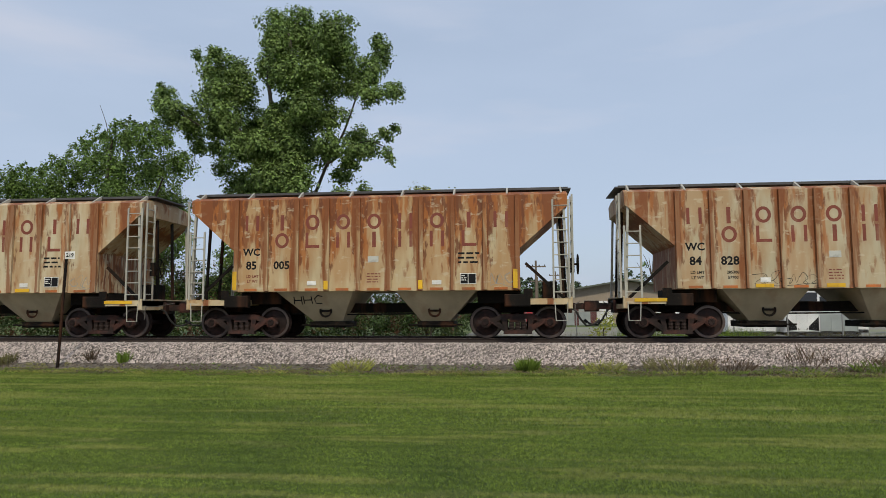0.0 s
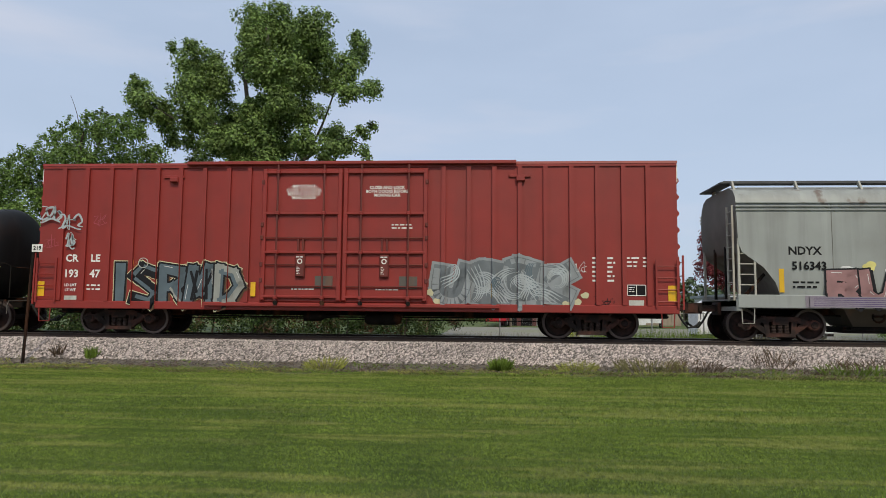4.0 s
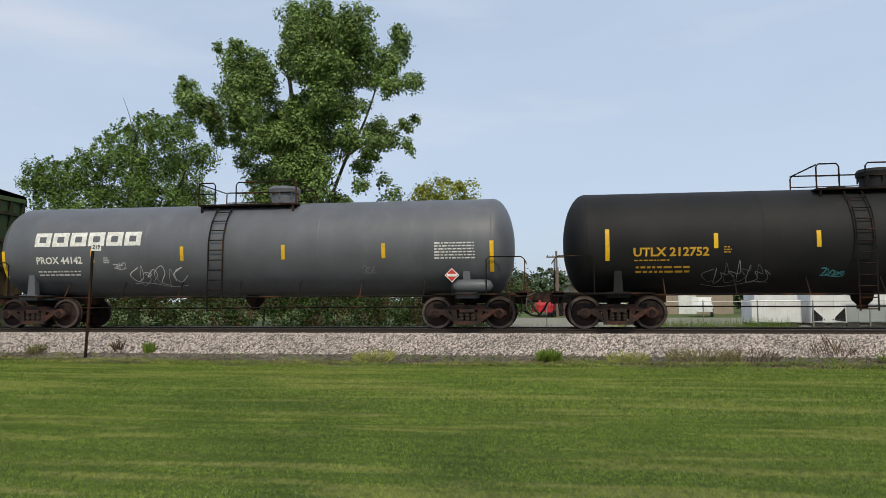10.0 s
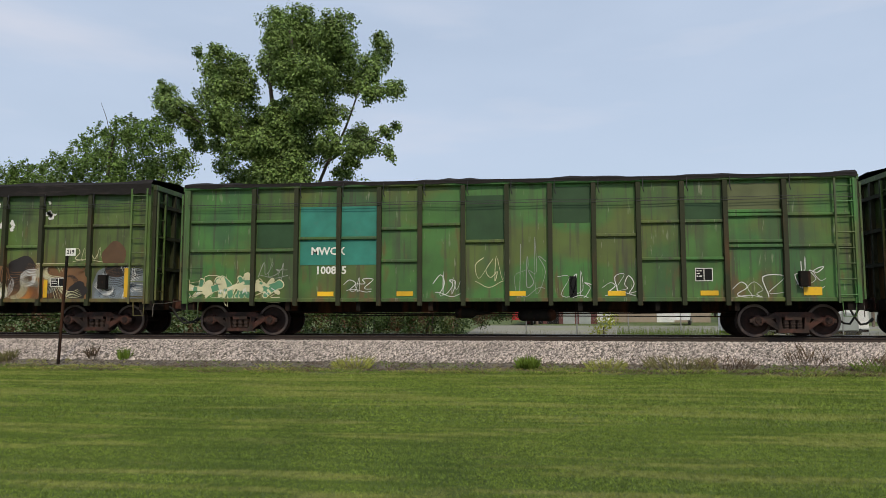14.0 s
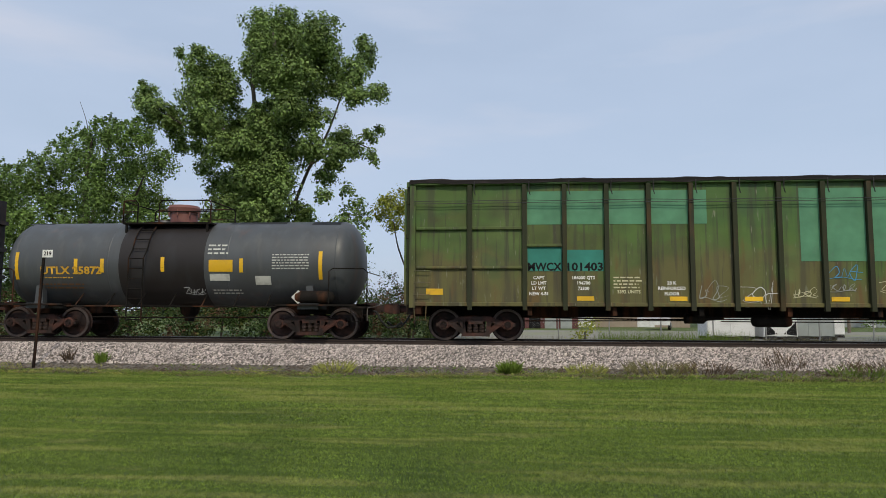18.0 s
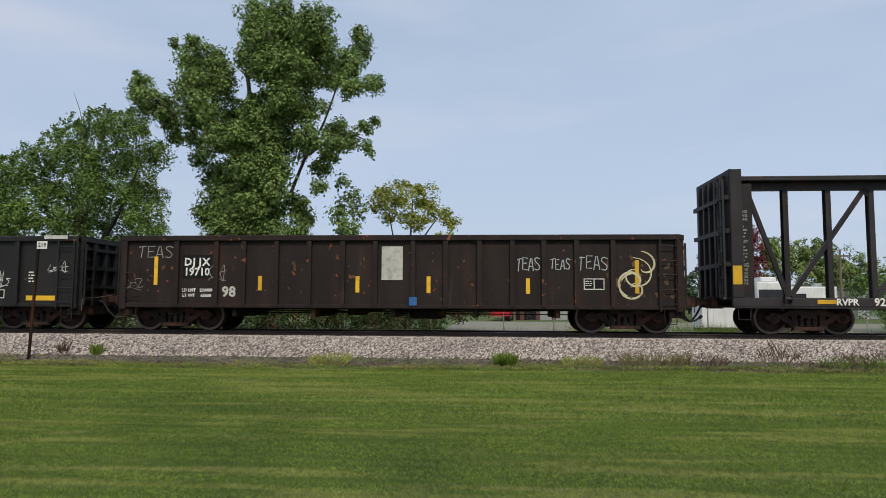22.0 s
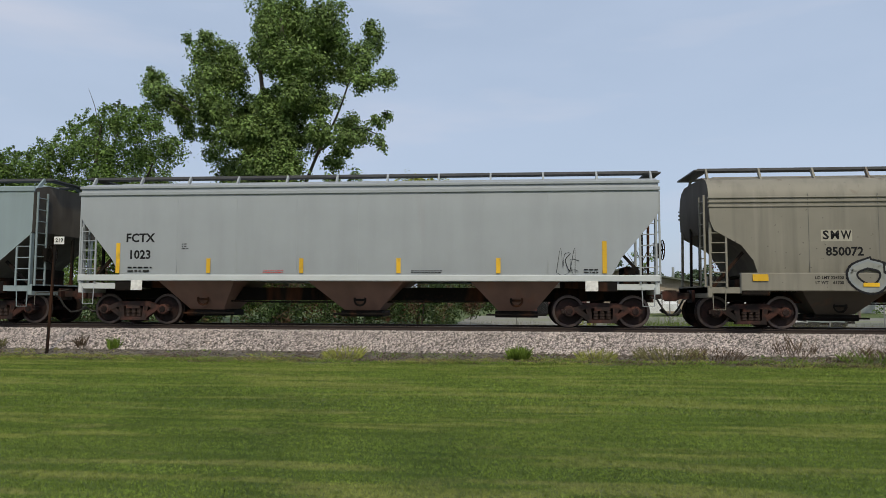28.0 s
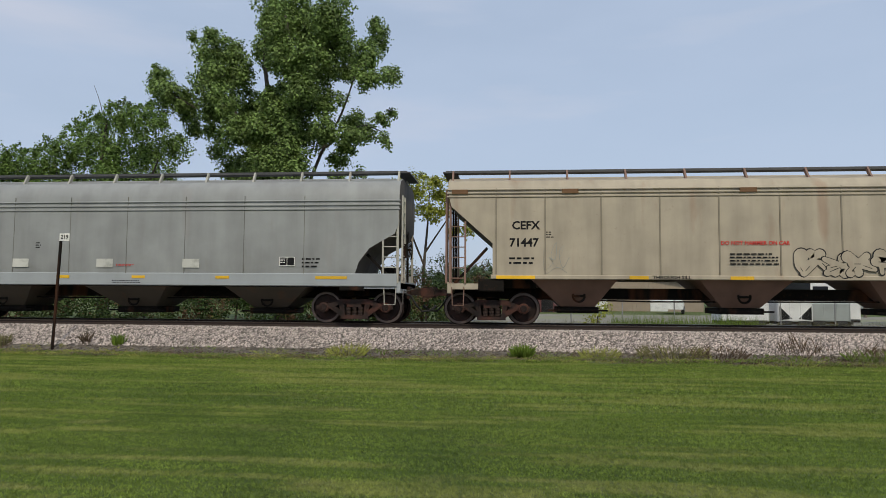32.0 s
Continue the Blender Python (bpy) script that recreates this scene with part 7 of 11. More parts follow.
for k in range(64):
    xa, xb, za, zb = (2.32, 2.98, 3.58, 4.12) if k < 38 else (3.62, 4.16, 3.55, 3.78) if k < 54 else (2.4, 3.02, 2.32, 2.38)
    blob(car, rnd.uniform(xa, xb), rnd.uniform(za, zb), rnd.uniform(0.02, 0.08), rnd.uniform(0.015, 0.07) if k < 54 else 0.025, S_WHITE, yy - 0.0004 * (k % 7), 90 + k, "paint_remnant", rough=0.5)
blob(car, 2.72, 3.22, 0.11, 0.13, S_WHITE, yy, 89, "paint_remnant", "flaking white paint remnant", 0.4)
for k, (x, za, zb) in enumerate(((2.10, 2.30, 3.02), (3.23, 3.42, 4.22), (3.23, 2.36, 3.02), (4.38, 2.50, 3.36), (4.38, 3.92, 4.24))):
    s, m = Shape(), 14
    zs = [za + (zb - za) * q / m for q in range(m + 1)]
    s.add([v for z in zs for v in ((x - 0.056 + 0.03 * rnd.random() ** 2, y - 0.134, z), (x + 0.056 - 0.04 * rnd.random() ** 2, y - 0.134, z + 0.02 * rnd.random()))], [(2 * q, 2 * q + 1, 2 * q + 3, 2 * q + 2) for q in range(m)])
    part("paint_remnant", s, S_WHITE, car)
for x in (2.10, 3.23, 4.38):
    plate(car, x - 0.055, x + 0.055, 2.30, 4.0 if x > 3 else 2.9, y - 0.122, S_WHITE, "paint_streak", "flaking white stripe on the post", d=0.003)
for x in (-8.3, -5.73, -2.98, -0.2, 2.25, 8.25):
    plate(car, x - 0.06, x + 0.06, 1.10, 1.62, y - (0.004 if abs(x) > 8 else 0.005), M_YELLOW)
for a, b, z0, z1, m, sd in ((-7.1, -6.1, 1.4, 1.9, S_WHITE, 1), (-8.1, -7.6, 1.35, 1.8, S_BLACK, 2), (0.1, 0.9, 1.45, 1.85, S_CREAM, 3), (1.2, 1.95, 1.35, 1.95, S_WHITE, 4), (0.15, 0.9, 1.1, 1.4, S_YELLOW, 5), (3.35, 4.2, 1.2, 1.8, S_BLACK, 6), (-2.1, -1.4, 1.1, 1.45, S_YELLOW, 7), (2.5, 3.0, 1.1, 1.4, S_CREAM, 8), (5.8, 6.8, 1.3, 1.9, S_BROWN, 9), (-5.6, -4.8, 1.1, 1.3, S_YELLOW, 10)):
    tag(car, a, b, z0, z1, m, yy, 110 + sd, 0.03 if sd == 4 else 0.02)
label_box(car, 4.75, 5.2, 1.62, 2.05, y, 5)

KP = [-7.1, -5.85, -4.62, -3.47, -2.32, -1.12, 0.08, 1.25, 2.42, 3.60, 4.74, 5.85, 7.35]
car, y = chip_car("gondola", "bright green patchwork chip gondola with scratched white tags", -158.55, 7.62, M_GREEN, 9.15, 4.28, KP, (0.05, 0.08), (3.25, 2.42),
                  [(KP[k] + 0.06, KP[k + 1] - 0.06, z) for k, z in ((1, 2.75), (2, 2.75), (3, 3.0), (3, 2.1), (4, 3.1), (5, 2.62), (8, 2.75), (9, 3.1), (9, 2.1), (10, 3.1), (10, 2.1), (11, 3.35), (11, 2.55))])
yy = y - 0.004
plate(car, -5.75, -3.55, 2.0, 3.65, y, S_TEALPATCH, "repaint_patch", "teal repainted patch", d=0.003)
for k, z0, z1, m in ((0, 2.5, 3.2, S_DKGREEN), (2, 2.8, 3.3, S_DKGREEN), (5, 2.6, 3.9, S_DKGREEN), (7, 3.1, 4.1, S_DKGREEN), (10, 3.1, 3.6, S_DKGREEN), (11, 3.4, 4.1, S_FADED)):
    plate(car, KP[k] + 0.08, KP[k + 1] - 0.08, z0, z1, y, m, "repaint_patch", "weathered darker patch", d=0.0025)
lettering(car, "MWCX", -4.95, 2.38, 0.21, M_WHITE, yy)
lettering(car, "100835", -4.85, 1.84, 0.21, M_WHITE, yy)
for a, b, z0, z1, m, sd in ((-9.0, -6.3, 1.05, 1.75, S_CREAM, 1), (-4.4, -3.7, 1.3, 1.7, S_WHITE, 2), (-1.9, -1.2, 1.2, 1.8, S_WHITE, 3), (-0.8, 0.0, 1.5, 2.4, S_CREAM, 4), (0.3, 1.1, 1.3, 2.6, S_GREY, 5), (1.5, 2.3, 1.1, 1.8, S_WHITE, 6), (2.7, 3.5, 1.2, 1.7, S_WHITE, 7), (6.0, 7.2, 1.1, 1.7, S_WHITE, 8), (7.6, 8.3, 1.4, 2.3, S_WHITE, 9), (-6.9, -6.1, 1.7, 2.1, S_GREY, 10)):
    tag(car, a, b, z0, z1, m, yy, 130 + sd, 0.022)
mural(car, -9.0, -6.4, 1.08, 1.72, 5, [S_CREAM, S_MINT], S_CREAM, None, yy, 14, 0.25, S_WHITE, "pale washed-out sprayed mural")
for x in (-5.0, -2.75, 0.35, 3.0, 5.4, 8.0):
    plate(car, x - 0.23, x + 0.23, 1.12, 1.25 if x < 8 else 1.34, y - 0.006, M_YELLOW)
label_box(car, 5.05, 5.50, 1.50, 1.85, y, 7)
plate(car, 1.75, 1.95, 1.05, 1.65, y, M_BLACK, "repair_plate", "small dark plate", d=0.004)

LP = [-7.30, -5.75, -4.65, -3.52, -2.38, -1.25, -0.12, 1.0, 2.15, 3.30, 4.45, 5.62, 7.15]
car, y = chip_car("gondola", "dark green chip gondola under a tarpaulin with swirling white murals", -177.77, 7.19, M_MOSS, 9.0, 4.36, LP, (0.26, 0.14), (3.20, 2.05), [(LP[10] + 0.06, LP[11] - 0.06, 2.6)])
yy = y - 0.004
blob(car, -8.05, 3.6, 0.62, 0.34, S_BROWN, y - 0.002, 1, "rust_patch", "rust-orange patch")
paint = [bumpy_band(car, -8.9, -5.0, 1.06, 3.3, S_SOOT, y - 0.002, 2, 2, "black-sprayed mural ground", rag=0.2),
         bumpy_band(car, -5.1, -1.2, 1.06, 2.5, S_SOOT, y - 0.0024, 4, 3, "black-sprayed mural ground", rag=0.4),
         bumpy_band(car, -1.35, 7.15, 1.06, 2.15, S_BROWN, y - 0.003, 9, 8, "rust-brown billows of a long mural", rag=0.4),
         bumpy_band(car, 7.25, 8.9, 1.06, 2.0, S_STEEL, y - 0.003, 10, 2, "grey billow of a mural")]
# the orange ribbon at the end, the silver curls, the slate clouds and the brown bubbles
s = Shape()
quad_strip(s, smooth_path([(-8.0, 4.0), (-8.25, 3.6), (-8.1, 3.1), (-8.3, 2.6), (-8.45, 2.1), (-8.1, 1.8)], 5), [0.34, 0.30, 0.28, 0.26, 0.22, 0.2, 0.18, 0.16, 0.15, 0.14, 0.13, 0.12, 0.12, 0.11, 0.11, 0.10, 0.1, 0.1, 0.1, 0.09, 0.09, 0.09, 0.08, 0.08, 0.08, 0.08], y - 0.0045)
paint.append(part("mural_ribbon", s, S_BROWN, car, "curving rust-orange ribbon of a mural"))
for k, (bx, bz, rx, rz, m) in enumerate(((-7.1, 2.65, 0.50, 0.40, S_STEEL), (-8.6, 2.3, 0.16, 0.26, S_CREAM), (-3.05, 2.2, 0.34, 0.30, S_PALEBLUE), (-2.2, 2.45, 0.46, 0.36, S_PALEBLUE), (-2.6, 1.75, 0.62, 0.30, S_PALEBLUE), (-1.65, 2.05, 0.24, 0.5, S_PEWTER), (-2.75, 2.75, 0.40, 0.16, S_BROWN), (-1.55, 2.6, 0.16, 0.5, S_UMBER), (-4.7, 1.35, 0.8, 0.22, S_SLATE), (-3.4, 1.3, 0.5, 0.2, S_SLATE), (5.0, 1.95, 0.45, 0.35, S_SOOT), (7.9, 2.2, 0.4, 0.5, S_UMBER))):
    paint.append(blob(car, bx, bz, rx, rz, m, y - 0.0042 - 0.0004 * (k % 6), 140 + k, label="soft shape of a swirling mural"))
paint += curls(car, -8.3, -5.85, 1.08, 2.05, 34, [S_WHITE, S_SOOT, S_SILVER, S_SOOT], y - 0.008, 21, (0.16, 0.40), 0.020, 6, "white curling sprayed mural on black")
paint += curls(car, -7.7, -5.75, 1.90, 3.15, 24, [S_WHITE, S_SILVER, S_SOOT], y - 0.008, 22, (0.25, 0.60), 0.026, 7)
paint += curls(car, -5.7, -1.3, 1.08, 1.95, 48, [S_SILVER, S_PALEBLUE, S_SOOT, S_WHITE, S_TEAL], y - 0.008, 23, (0.14, 0.36), 0.018, 5)
paint += curls(car, -3.4, -1.3, 1.7, 3.0, 26, [S_WHITE, S_PALEBLUE, S_SOOT, S_BROWN], y - 0.008, 25, (0.2, 0.5), 0.022, 5)
for k in range(10):
    paint.append(blob(car, -0.95 + 0.85 * k + 0.12 * math.sin(k * 2.3), 1.42 + 0.14 * math.sin(k * 1.9), 0.34, 0.28, (S_SOOT, S_CREAM, S_UMBER, S_GREY, S_SOOT)[k % 5], y - 0.0052, 40 + k, label="bubble of a long sprayed mural", name="mural_bubble"))
paint += curls(car, -1.3, 7.1, 1.06, 2.1, 96, [S_CREAM, S_SOOT, S_BROWN, S_WHITE, S_CREAM, S_SOOT, S_ORANGE], y - 0.009, 41, (0.18, 0.46), 0.016, 5, "long rust-brown and cream sprayed mural")
paint += curls(car, 7.3, 8.85, 1.08, 2.0, 22, [S_WHITE, S_PALEBLUE, S_SOOT], y - 0.008, 44, (0.16, 0.4), 0.020, 5)
drape(paint, LP, 0.062, 0.131)
for text, x, z in (("MW", -5.20, 2.34), ("CX", -4.18, 2.34), ("100", -5.15, 2.03), ("735", -4.10, 2.03)):
    lettering(car, text, x, z, 0.22, M_WHITE, y - 0.024)
for x0 in (-5.5, -4.45):
    q = plate(car, x0, x0 + 0.75, 1.42, 1.80, y - 0.019, M_BLACK, "stencil_ground", "black stencil ground")
    stencil(q, x0 + 0.08, x0 + 0.7, 1.46, 1.76, 2, M_WHITE, y - 0.027, 9)
rnd = random.Random(12)
for k in range(40):
    x, z, a = rnd.uniform(-5.5, -1.4) if k < 18 else rnd.uniform(2.2, 6.0), rnd.uniform(3.1, 4.0), rnd.uniform(0.015, 0.05) if k < 18 else rnd.uniform(0.03, 0.13)
    blob(car, x, z, a, a * 0.9, S_WHITE, yy, 120 + k, "paint_remnant", rough=0.45)
for x in (2.15, 3.30, 4.45):
    plate(car, x - 0.05, x + 0.05, 1.9, 4.0, y - 0.122, S_WHITE, "paint_streak", "flaking white stripe on the post", d=0.003)
for x in (-8.28, -6.0, -0.35, 2.75, 5.8, 8.3):
    plate(car, x - 0.06, x + 0.06, 1.10, 1.62 if abs(x) < 8 else 1.95, y - 0.028, M_YELLOW)
label_box(car, 5.95, 6.45, 1.42, 1.68, y - 0.02, 3)
tag(car, 6.6, 7.6, 2.2, 2.6, S_CREAM, yy, 150, 0.02)

MP = [-7.33, -5.83, -4.75, -3.62, -2.50, -1.38, -0.25, 0.90, 2.02, 3.18, 4.36, 5.55, 7.15]
car, y = chip_car("gondola", "moss green chip gondola with pale mint repainted rectangles", -196.81, 7.18, M_MOSS, 8.97, 4.40, MP, (0.06, 0.06), (3.10, 2.02), [(MP[1] + 0.04, MP[2] - 0.04, 2.62), (MP[10] + 0.06, MP[11] - 0.06, 2.62)])
yy = y - 0.004
for x0, x1, z0, z1, m in ((-5.75, -0.95, 3.20, 4.12, S_MINT), (1.45, 4.72, 2.18, 4.14, S_MINT), (-5.75, -4.82, 1.92, 2.58, S_TEALPATCH), (-4.68, -3.70, 1.92, 2.50, S_TEALPATCH)):
    plate(car, x0, x1, z0, z1, y, m, "repaint_patch", "pale mint repainted rectangle" if m == S_MINT else "teal repainted patch", d=0.003)
for k in range(1, 11):
    if MP[k] > 1.4 or MP[k] < -0.9:
        if MP[k] < 4.7:
            plate(car, MP[k] - 0.055, MP[k] + 0.055, 3.2 if MP[k] < 0 else 2.2, 4.12, y - 0.122, S_MINT, "repaint_patch", "pale mint repainted strip on the post", d=0.003)
lettering(car, "MWCX", -5.30, 2.03, 0.21, M_BLACK, yy, width=0.92)
lettering(car, "101403", -4.22, 2.03, 0.21, M_BLACK, yy, width=0.95)
for k, (a, b) in enumerate((("CAPY", "186000 QTS"), ("LD LMT", "194700"), ("LT WT", "73300"), ("NEW 4-81", ""))):
    lettering(car, a, -5.45, 1.74 - 0.145 * k, 0.085, M_WHITE, yy)
    if b:
        lettering(car, b, -4.25, 1.74 - 0.145 * k, 0.085, M_WHITE, yy)
for k, tx in enumerate(("28 K", "REINFORCED", "FLOOR")):
    lettering(car, tx, -1.92, 1.60 - 0.145 * k, 0.085, M_WHITE, yy)
stencil(car, -3.45, -2.65, 1.44, 1.80, 4, S_CREAM, yy, 5)
lettering(car, "3392 UNITS", -3.05, 1.36, 0.085, S_CREAM, yy)
for x in (-8.3, -4.2, -1.75, 0.2, 2.4, 8.55):
    plate(car, x - 0.23, x + 0.23, 1.12 + (0.15 if abs(x) > 8 else 0), 1.24 + (0.2 if abs(x) > 8 else 0), y - 0.006, M_YELLOW)
for a, b, z0, z1, m, sd in ((-0.1, 0.8, 1.05, 1.6, S_WHITE, 1), (1.2, 1.8, 1.25, 1.5, S_CREAM, 2), (2.15, 2.95, 1.75, 2.1, S_BLUE, 3), (-1.2, -0.5, 1.2, 1.75, S_GREY, 4), (5.7, 6.9, 1.15, 1.9, S_CREAM, 5), (3.4, 3.9, 1.4, 1.8, S_CREAM, 6), (2.1, 2.8, 1.4, 1.6, S_GREY, 7), (7.9, 8.3, 1.5, 1.8, S_WHITE, 8)):
    tag(car, a, b, z0, z1, m, yy, 160 + sd, 0.02)
label_box(car, 4.55, 5.0, 1.22, 1.95, y, 6)

# short slate tank car
car, side = tank_car("tank_car", "short slate-grey tank car with dark patches and amber lettering", -212.72, 4.03, M_SMALLTANK, 5.40, 1.29, 2.20, -0.30, mk("rusty_manway", (0.16, 0.06, 0.05), 0.6), (-1.72, 0.95), -0.95, end_mat=M_UNDER,
                     refl=[(-4.72, 1.70, 2.50), (-2.9, 1.9, 2.3), (-2.1, 1.9, 2.3), (-0.28, 1.92, 2.34), (2.05, 1.9, 2.3), (4.35, 1.70, 2.50)])
tank_text(car, "UTLX 25872", -3.05, 1.95, 0.21, M_YELTXT, side, 1.85)
wrap(stencil(car, -4.0, -3.0, 1.72, 1.80, 1, M_YELTXT, side(1.8), 3, 1.0), side)
wrap(stencil(car, -4.0, -2.7, 1.42, 1.62, 2, S_BROWN, side(1.6), 4, 1.0), side)
s = Shape().lathe([(1.294, -1.6), (1.294, 0.95)], 56, "x", c=(0, 0, 2.20))
part("shell_patch", s, mk("sooty_band_paint", (0.021, 0.0175, 0.0175), 0.5, layers=(((0.036, 0.036, 0.040), (1.5, 1.5, 0.4), 0.5, 0.7, 0.6),), bump=0.05, bscale=8, shine=0.3), car, "blackened band of the shell", smooth=60)
for x0, x1, a0, a1 in ((1.4, 3.1, 66, 84), (3.9, 4.75, 62, 84), (-5.0, -4.2, 70, 90)):
    shell_patch(car, x0, x1, a0, a1, 1.29, 2.20, M_BLACKTANK, "sooty patch on the shell")
tank_plate(car, 1.1, 1.8, 1.92, 2.26, M_YELLOW, side, "placard", "yellow warning placard")
tank_plate(car, 1.12, 1.70, 1.66, 1.86, M_PLATE, side, "notice", "white notice plate")
tank_plate(car, 2.45, 2.9, 1.55, 1.80, M_PLATE, side, "notice", "white notice plate")
wrap(stencil(car, 2.95, 4.05, 1.98, 2.45, 6, M_PLATE, side(2.2), 7, 0.95), side)
wrap(stencil(car, 1.05, 1.7, 2.4, 2.75, 3, M_PLATE, side(2.5) + 0.02, 8), side)
wrap(stencil(car, 1.15, 2.1, 1.28, 1.45, 2, M_PLATE, side(1.4), 9), side)
wrap(tag(car, 0.3, 0.9, 1.3, 1.5, S_WHITE, side(1.4), 171, 0.02), side)
s = Shape().add([(3.55, -1.34, 1.20), (3.75, -1.34, 1.0), (3.95, -1.34, 1.20), (3.75, -1.34, 1.40)], [(0, 1, 2, 3)])
part("placard", s, M_PLATE, car, "white diamond placard")


# centre-beam flat car
def centre_beam():
    car = rail_car("flat_car", "dark brown centre-beam lumber flat car, empty", "flat car", -230.87, 8.80)
    h, zt = 10.90, 4.46
    part("top_beam", Shape().slab(-h + 0.05, h - 0.05, -0.42, 0.42, zt - 0.14, zt, 0.02), M_BEAM, car)
    part("top_web", Shape().box(-h + 0.1, h - 0.1, -0.10, 0.10, zt - 0.36, zt - 0.14), M_BEAM, car)
    xs = [(-17 + 2 * k) * 0.592 for k in range(18)]
    for x in xs:
        s = Shape()
        s.prism([(x - 0.07, 1.0), (x + 0.07, 1.0), (x + 0.07, zt - 0.2), (x - 0.07, zt - 0.2)], -0.11, -0.09)
        s.prism([(x - 0.03, 1.0), (x + 0.03, 1.0), (x + 0.03, zt - 0.2), (x - 0.03, zt - 0.2)], -0.09, 0.09)
        s.prism([(x - 0.07, 1.0), (x + 0.07, 1.0), (x + 0.07, zt - 0.2), (x - 0.07, zt - 0.2)], 0.09, 0.11)
        part("centre_post", s, M_BEAM, car)
    for top, low in [(k, k - 2) for k in (9, 7, 5, 3)] + [(k, k + 2) for k in (8, 10, 12, 14)]:
        e = 1 if low > top else -1
        part("diagonal", Shape().bar((xs[low] - e * 0.05, -0.05, 1.02), (xs[top] + e * 0.16, -0.05, zt - 0.34), 0.12, 0.10, up=(0, 1, 0)), M_BEAM, car)
        g = [(xs[top], zt - 0.36), (xs[top], zt - 0.62), (xs[top] + e * 0.30, zt - 0.36)]
        part("gusset", Shape().prism(g if e > 0 else g[::-1], -0.08, -0.02), M_BEAM, car)
    for top, low in ((17, 16), (0, 1)):
        part("diagonal", Shape().bar((xs[low], -0.05, 1.02), (xs[top] + (xs[low] - xs[top]) * 0.1, -0.05, zt - 0.34), 0.12, 0.10, up=(0, 1, 0)), M_BEAM, car)
    for e in (-1, 1):
        part("bulkhead", Shape().box(min(e * h, e * (h - 0.10)), max(e * h, e * (h - 0.10)), -1.46, 1.46, 1.0, zt), M_BEAM, car)
        part("bulkhead_flange", Shape().slab(min(e * h, e * (h - 0.32)), max(e * h, e * (h - 0.32)), -1.50, -1.44, 1.0, zt, 0.02), M_BEAM, car)
        for yy in (-1.0, -0.5, 0, 0.5, 1.0):
            part("bulkhead_stake", Shape().box(min(e * h, e * (h + 0.10)), max(e * h, e * (h + 0.10)), yy - 0.06, yy + 0.06, 1.0, zt - 0.1), M_BEAM, car)
        for zz in (1.9, 2.8, 3.7):
            part("bulkhead_bar", Shape().box(min(e * h, e * (h + 0.12)), max(e * h, e * (h + 0.12)), -1.44, 1.44, zz - 0.06, zz + 0.06), M_BEAM, car)
        px = e * 10.35
        part("web_panel", Shape().box(px - 0.45, px + 0.45, -0.34, -0.30, 1.0, zt - 0.2), M_BEAM, car)
        for k, tx in enumerate(("LOADING AND", "UNLOADING", "INSTRUCTIONS")):
            lettering(car, tx, px - 0.02, 3.45 - 0.11 * k, 0.075, S_GREY, -0.345, width=0.66)
        stencil(car, px - 0.33, px + 0.30, 2.70, 3.08, 4, S_GREY, -0.345, 4, 0.9)
        lettering(car, "SAFETY FIRST", px - 0.02, 2.60, 0.075, S_GREY, -0.345, width=0.66)
        stencil(car, px - 0.33, px + 0.30, 2.02, 2.50, 5, S_GREY, -0.345, 5, 0.9)
        lettering(car, "WARNING", px - 0.02, 1.93, 0.10, S_GREY, -0.345)
        for k, tx in enumerate(("DO NOT MOVE", "CAR UNLESS", "TIEDOWNS ARE", "SECURED IN", "KEYSLOTS")):
            lettering(car, tx, px - 0.02, 1.80 - 0.10 * k, 0.07, S_GREY, -0.345, width=0.60)
        plate(car, e * (h - 0.14) - 0.12, e * (h - 0.14) + 0.12, 1.35, 1.85, -1.505, M_YELLOW)
        stirrup(car, e * (h - 0.3), -1.48, 0.80, M_BEAM, 0.38)
        ladder(car, -1.42, -1.0, 1.0, 4.2, e * (h + 0.16), 9, M_BEAM, axis="y")
    for sgn in (-1, 1):
        y = sgn * 1.50
        part("side_sill", Shape().slab(-h, h, min(y, y - sgn * 0.1), max(y, y - sgn * 0.1), 0.76, 1.0, 0.02), M_BEAM, car)
        part("sill_flange", Shape().box(-h, h, min(y - sgn * 0.02, y + sgn * 0.05), max(y - sgn * 0.02, y + sgn * 0.05), 0.72, 0.77), M_BEAM, car)
    part("deck", Shape().box(-h, h, -1.42, 1.42, 0.93, 0.99), M_BEAM, car)
    for k in range(17):
        x = -9.5 + 19.0 * k / 16
        s = Shape().lathe([(0.0, -0.09), (0.05, -0.09), (0.05, 0.09), (0, 0.09)], 8, "x", c=(x, -1.55, 0.97))
        s.box(x - 0.10, x - 0.075, -1.62, -1.48, 0.86, 1.05)
        s.box(x + 0.075, x + 0.10, -1.62, -1.48, 0.86, 1.05)
        if abs(x + 7.5) < 0.9:
            continue
        part("winch", s, M_BEAM, car)
        part("tie_down_cable", Shape().tube([(x, -1.5, 1.0), (x + 0.05, -0.9, 1.02), (x + 0.1, -0.35, 1.25 + 0.5 * (k % 3))], 0.008, 4), M_HOSE, car)
        part("cross_bearer", Shape().box(x - 0.06, x + 0.06, -1.40, 1.40, 0.80, 0.93), M_UNDER, car)
    for x in (-6.1, -3.9, -0.7, 2.7, 5.3, 7.4, -8.5):
        plate(car, x - 0.24, x + 0.24, 0.84, 0.95, -1.505, M_YELLOW)
    lettering(car, "RVPR", -7.98, 0.885, 0.17, M_WHITE, -1.508)
    lettering(car, "9204", -7.02, 0.885, 0.20, M_WHITE, -1.508)
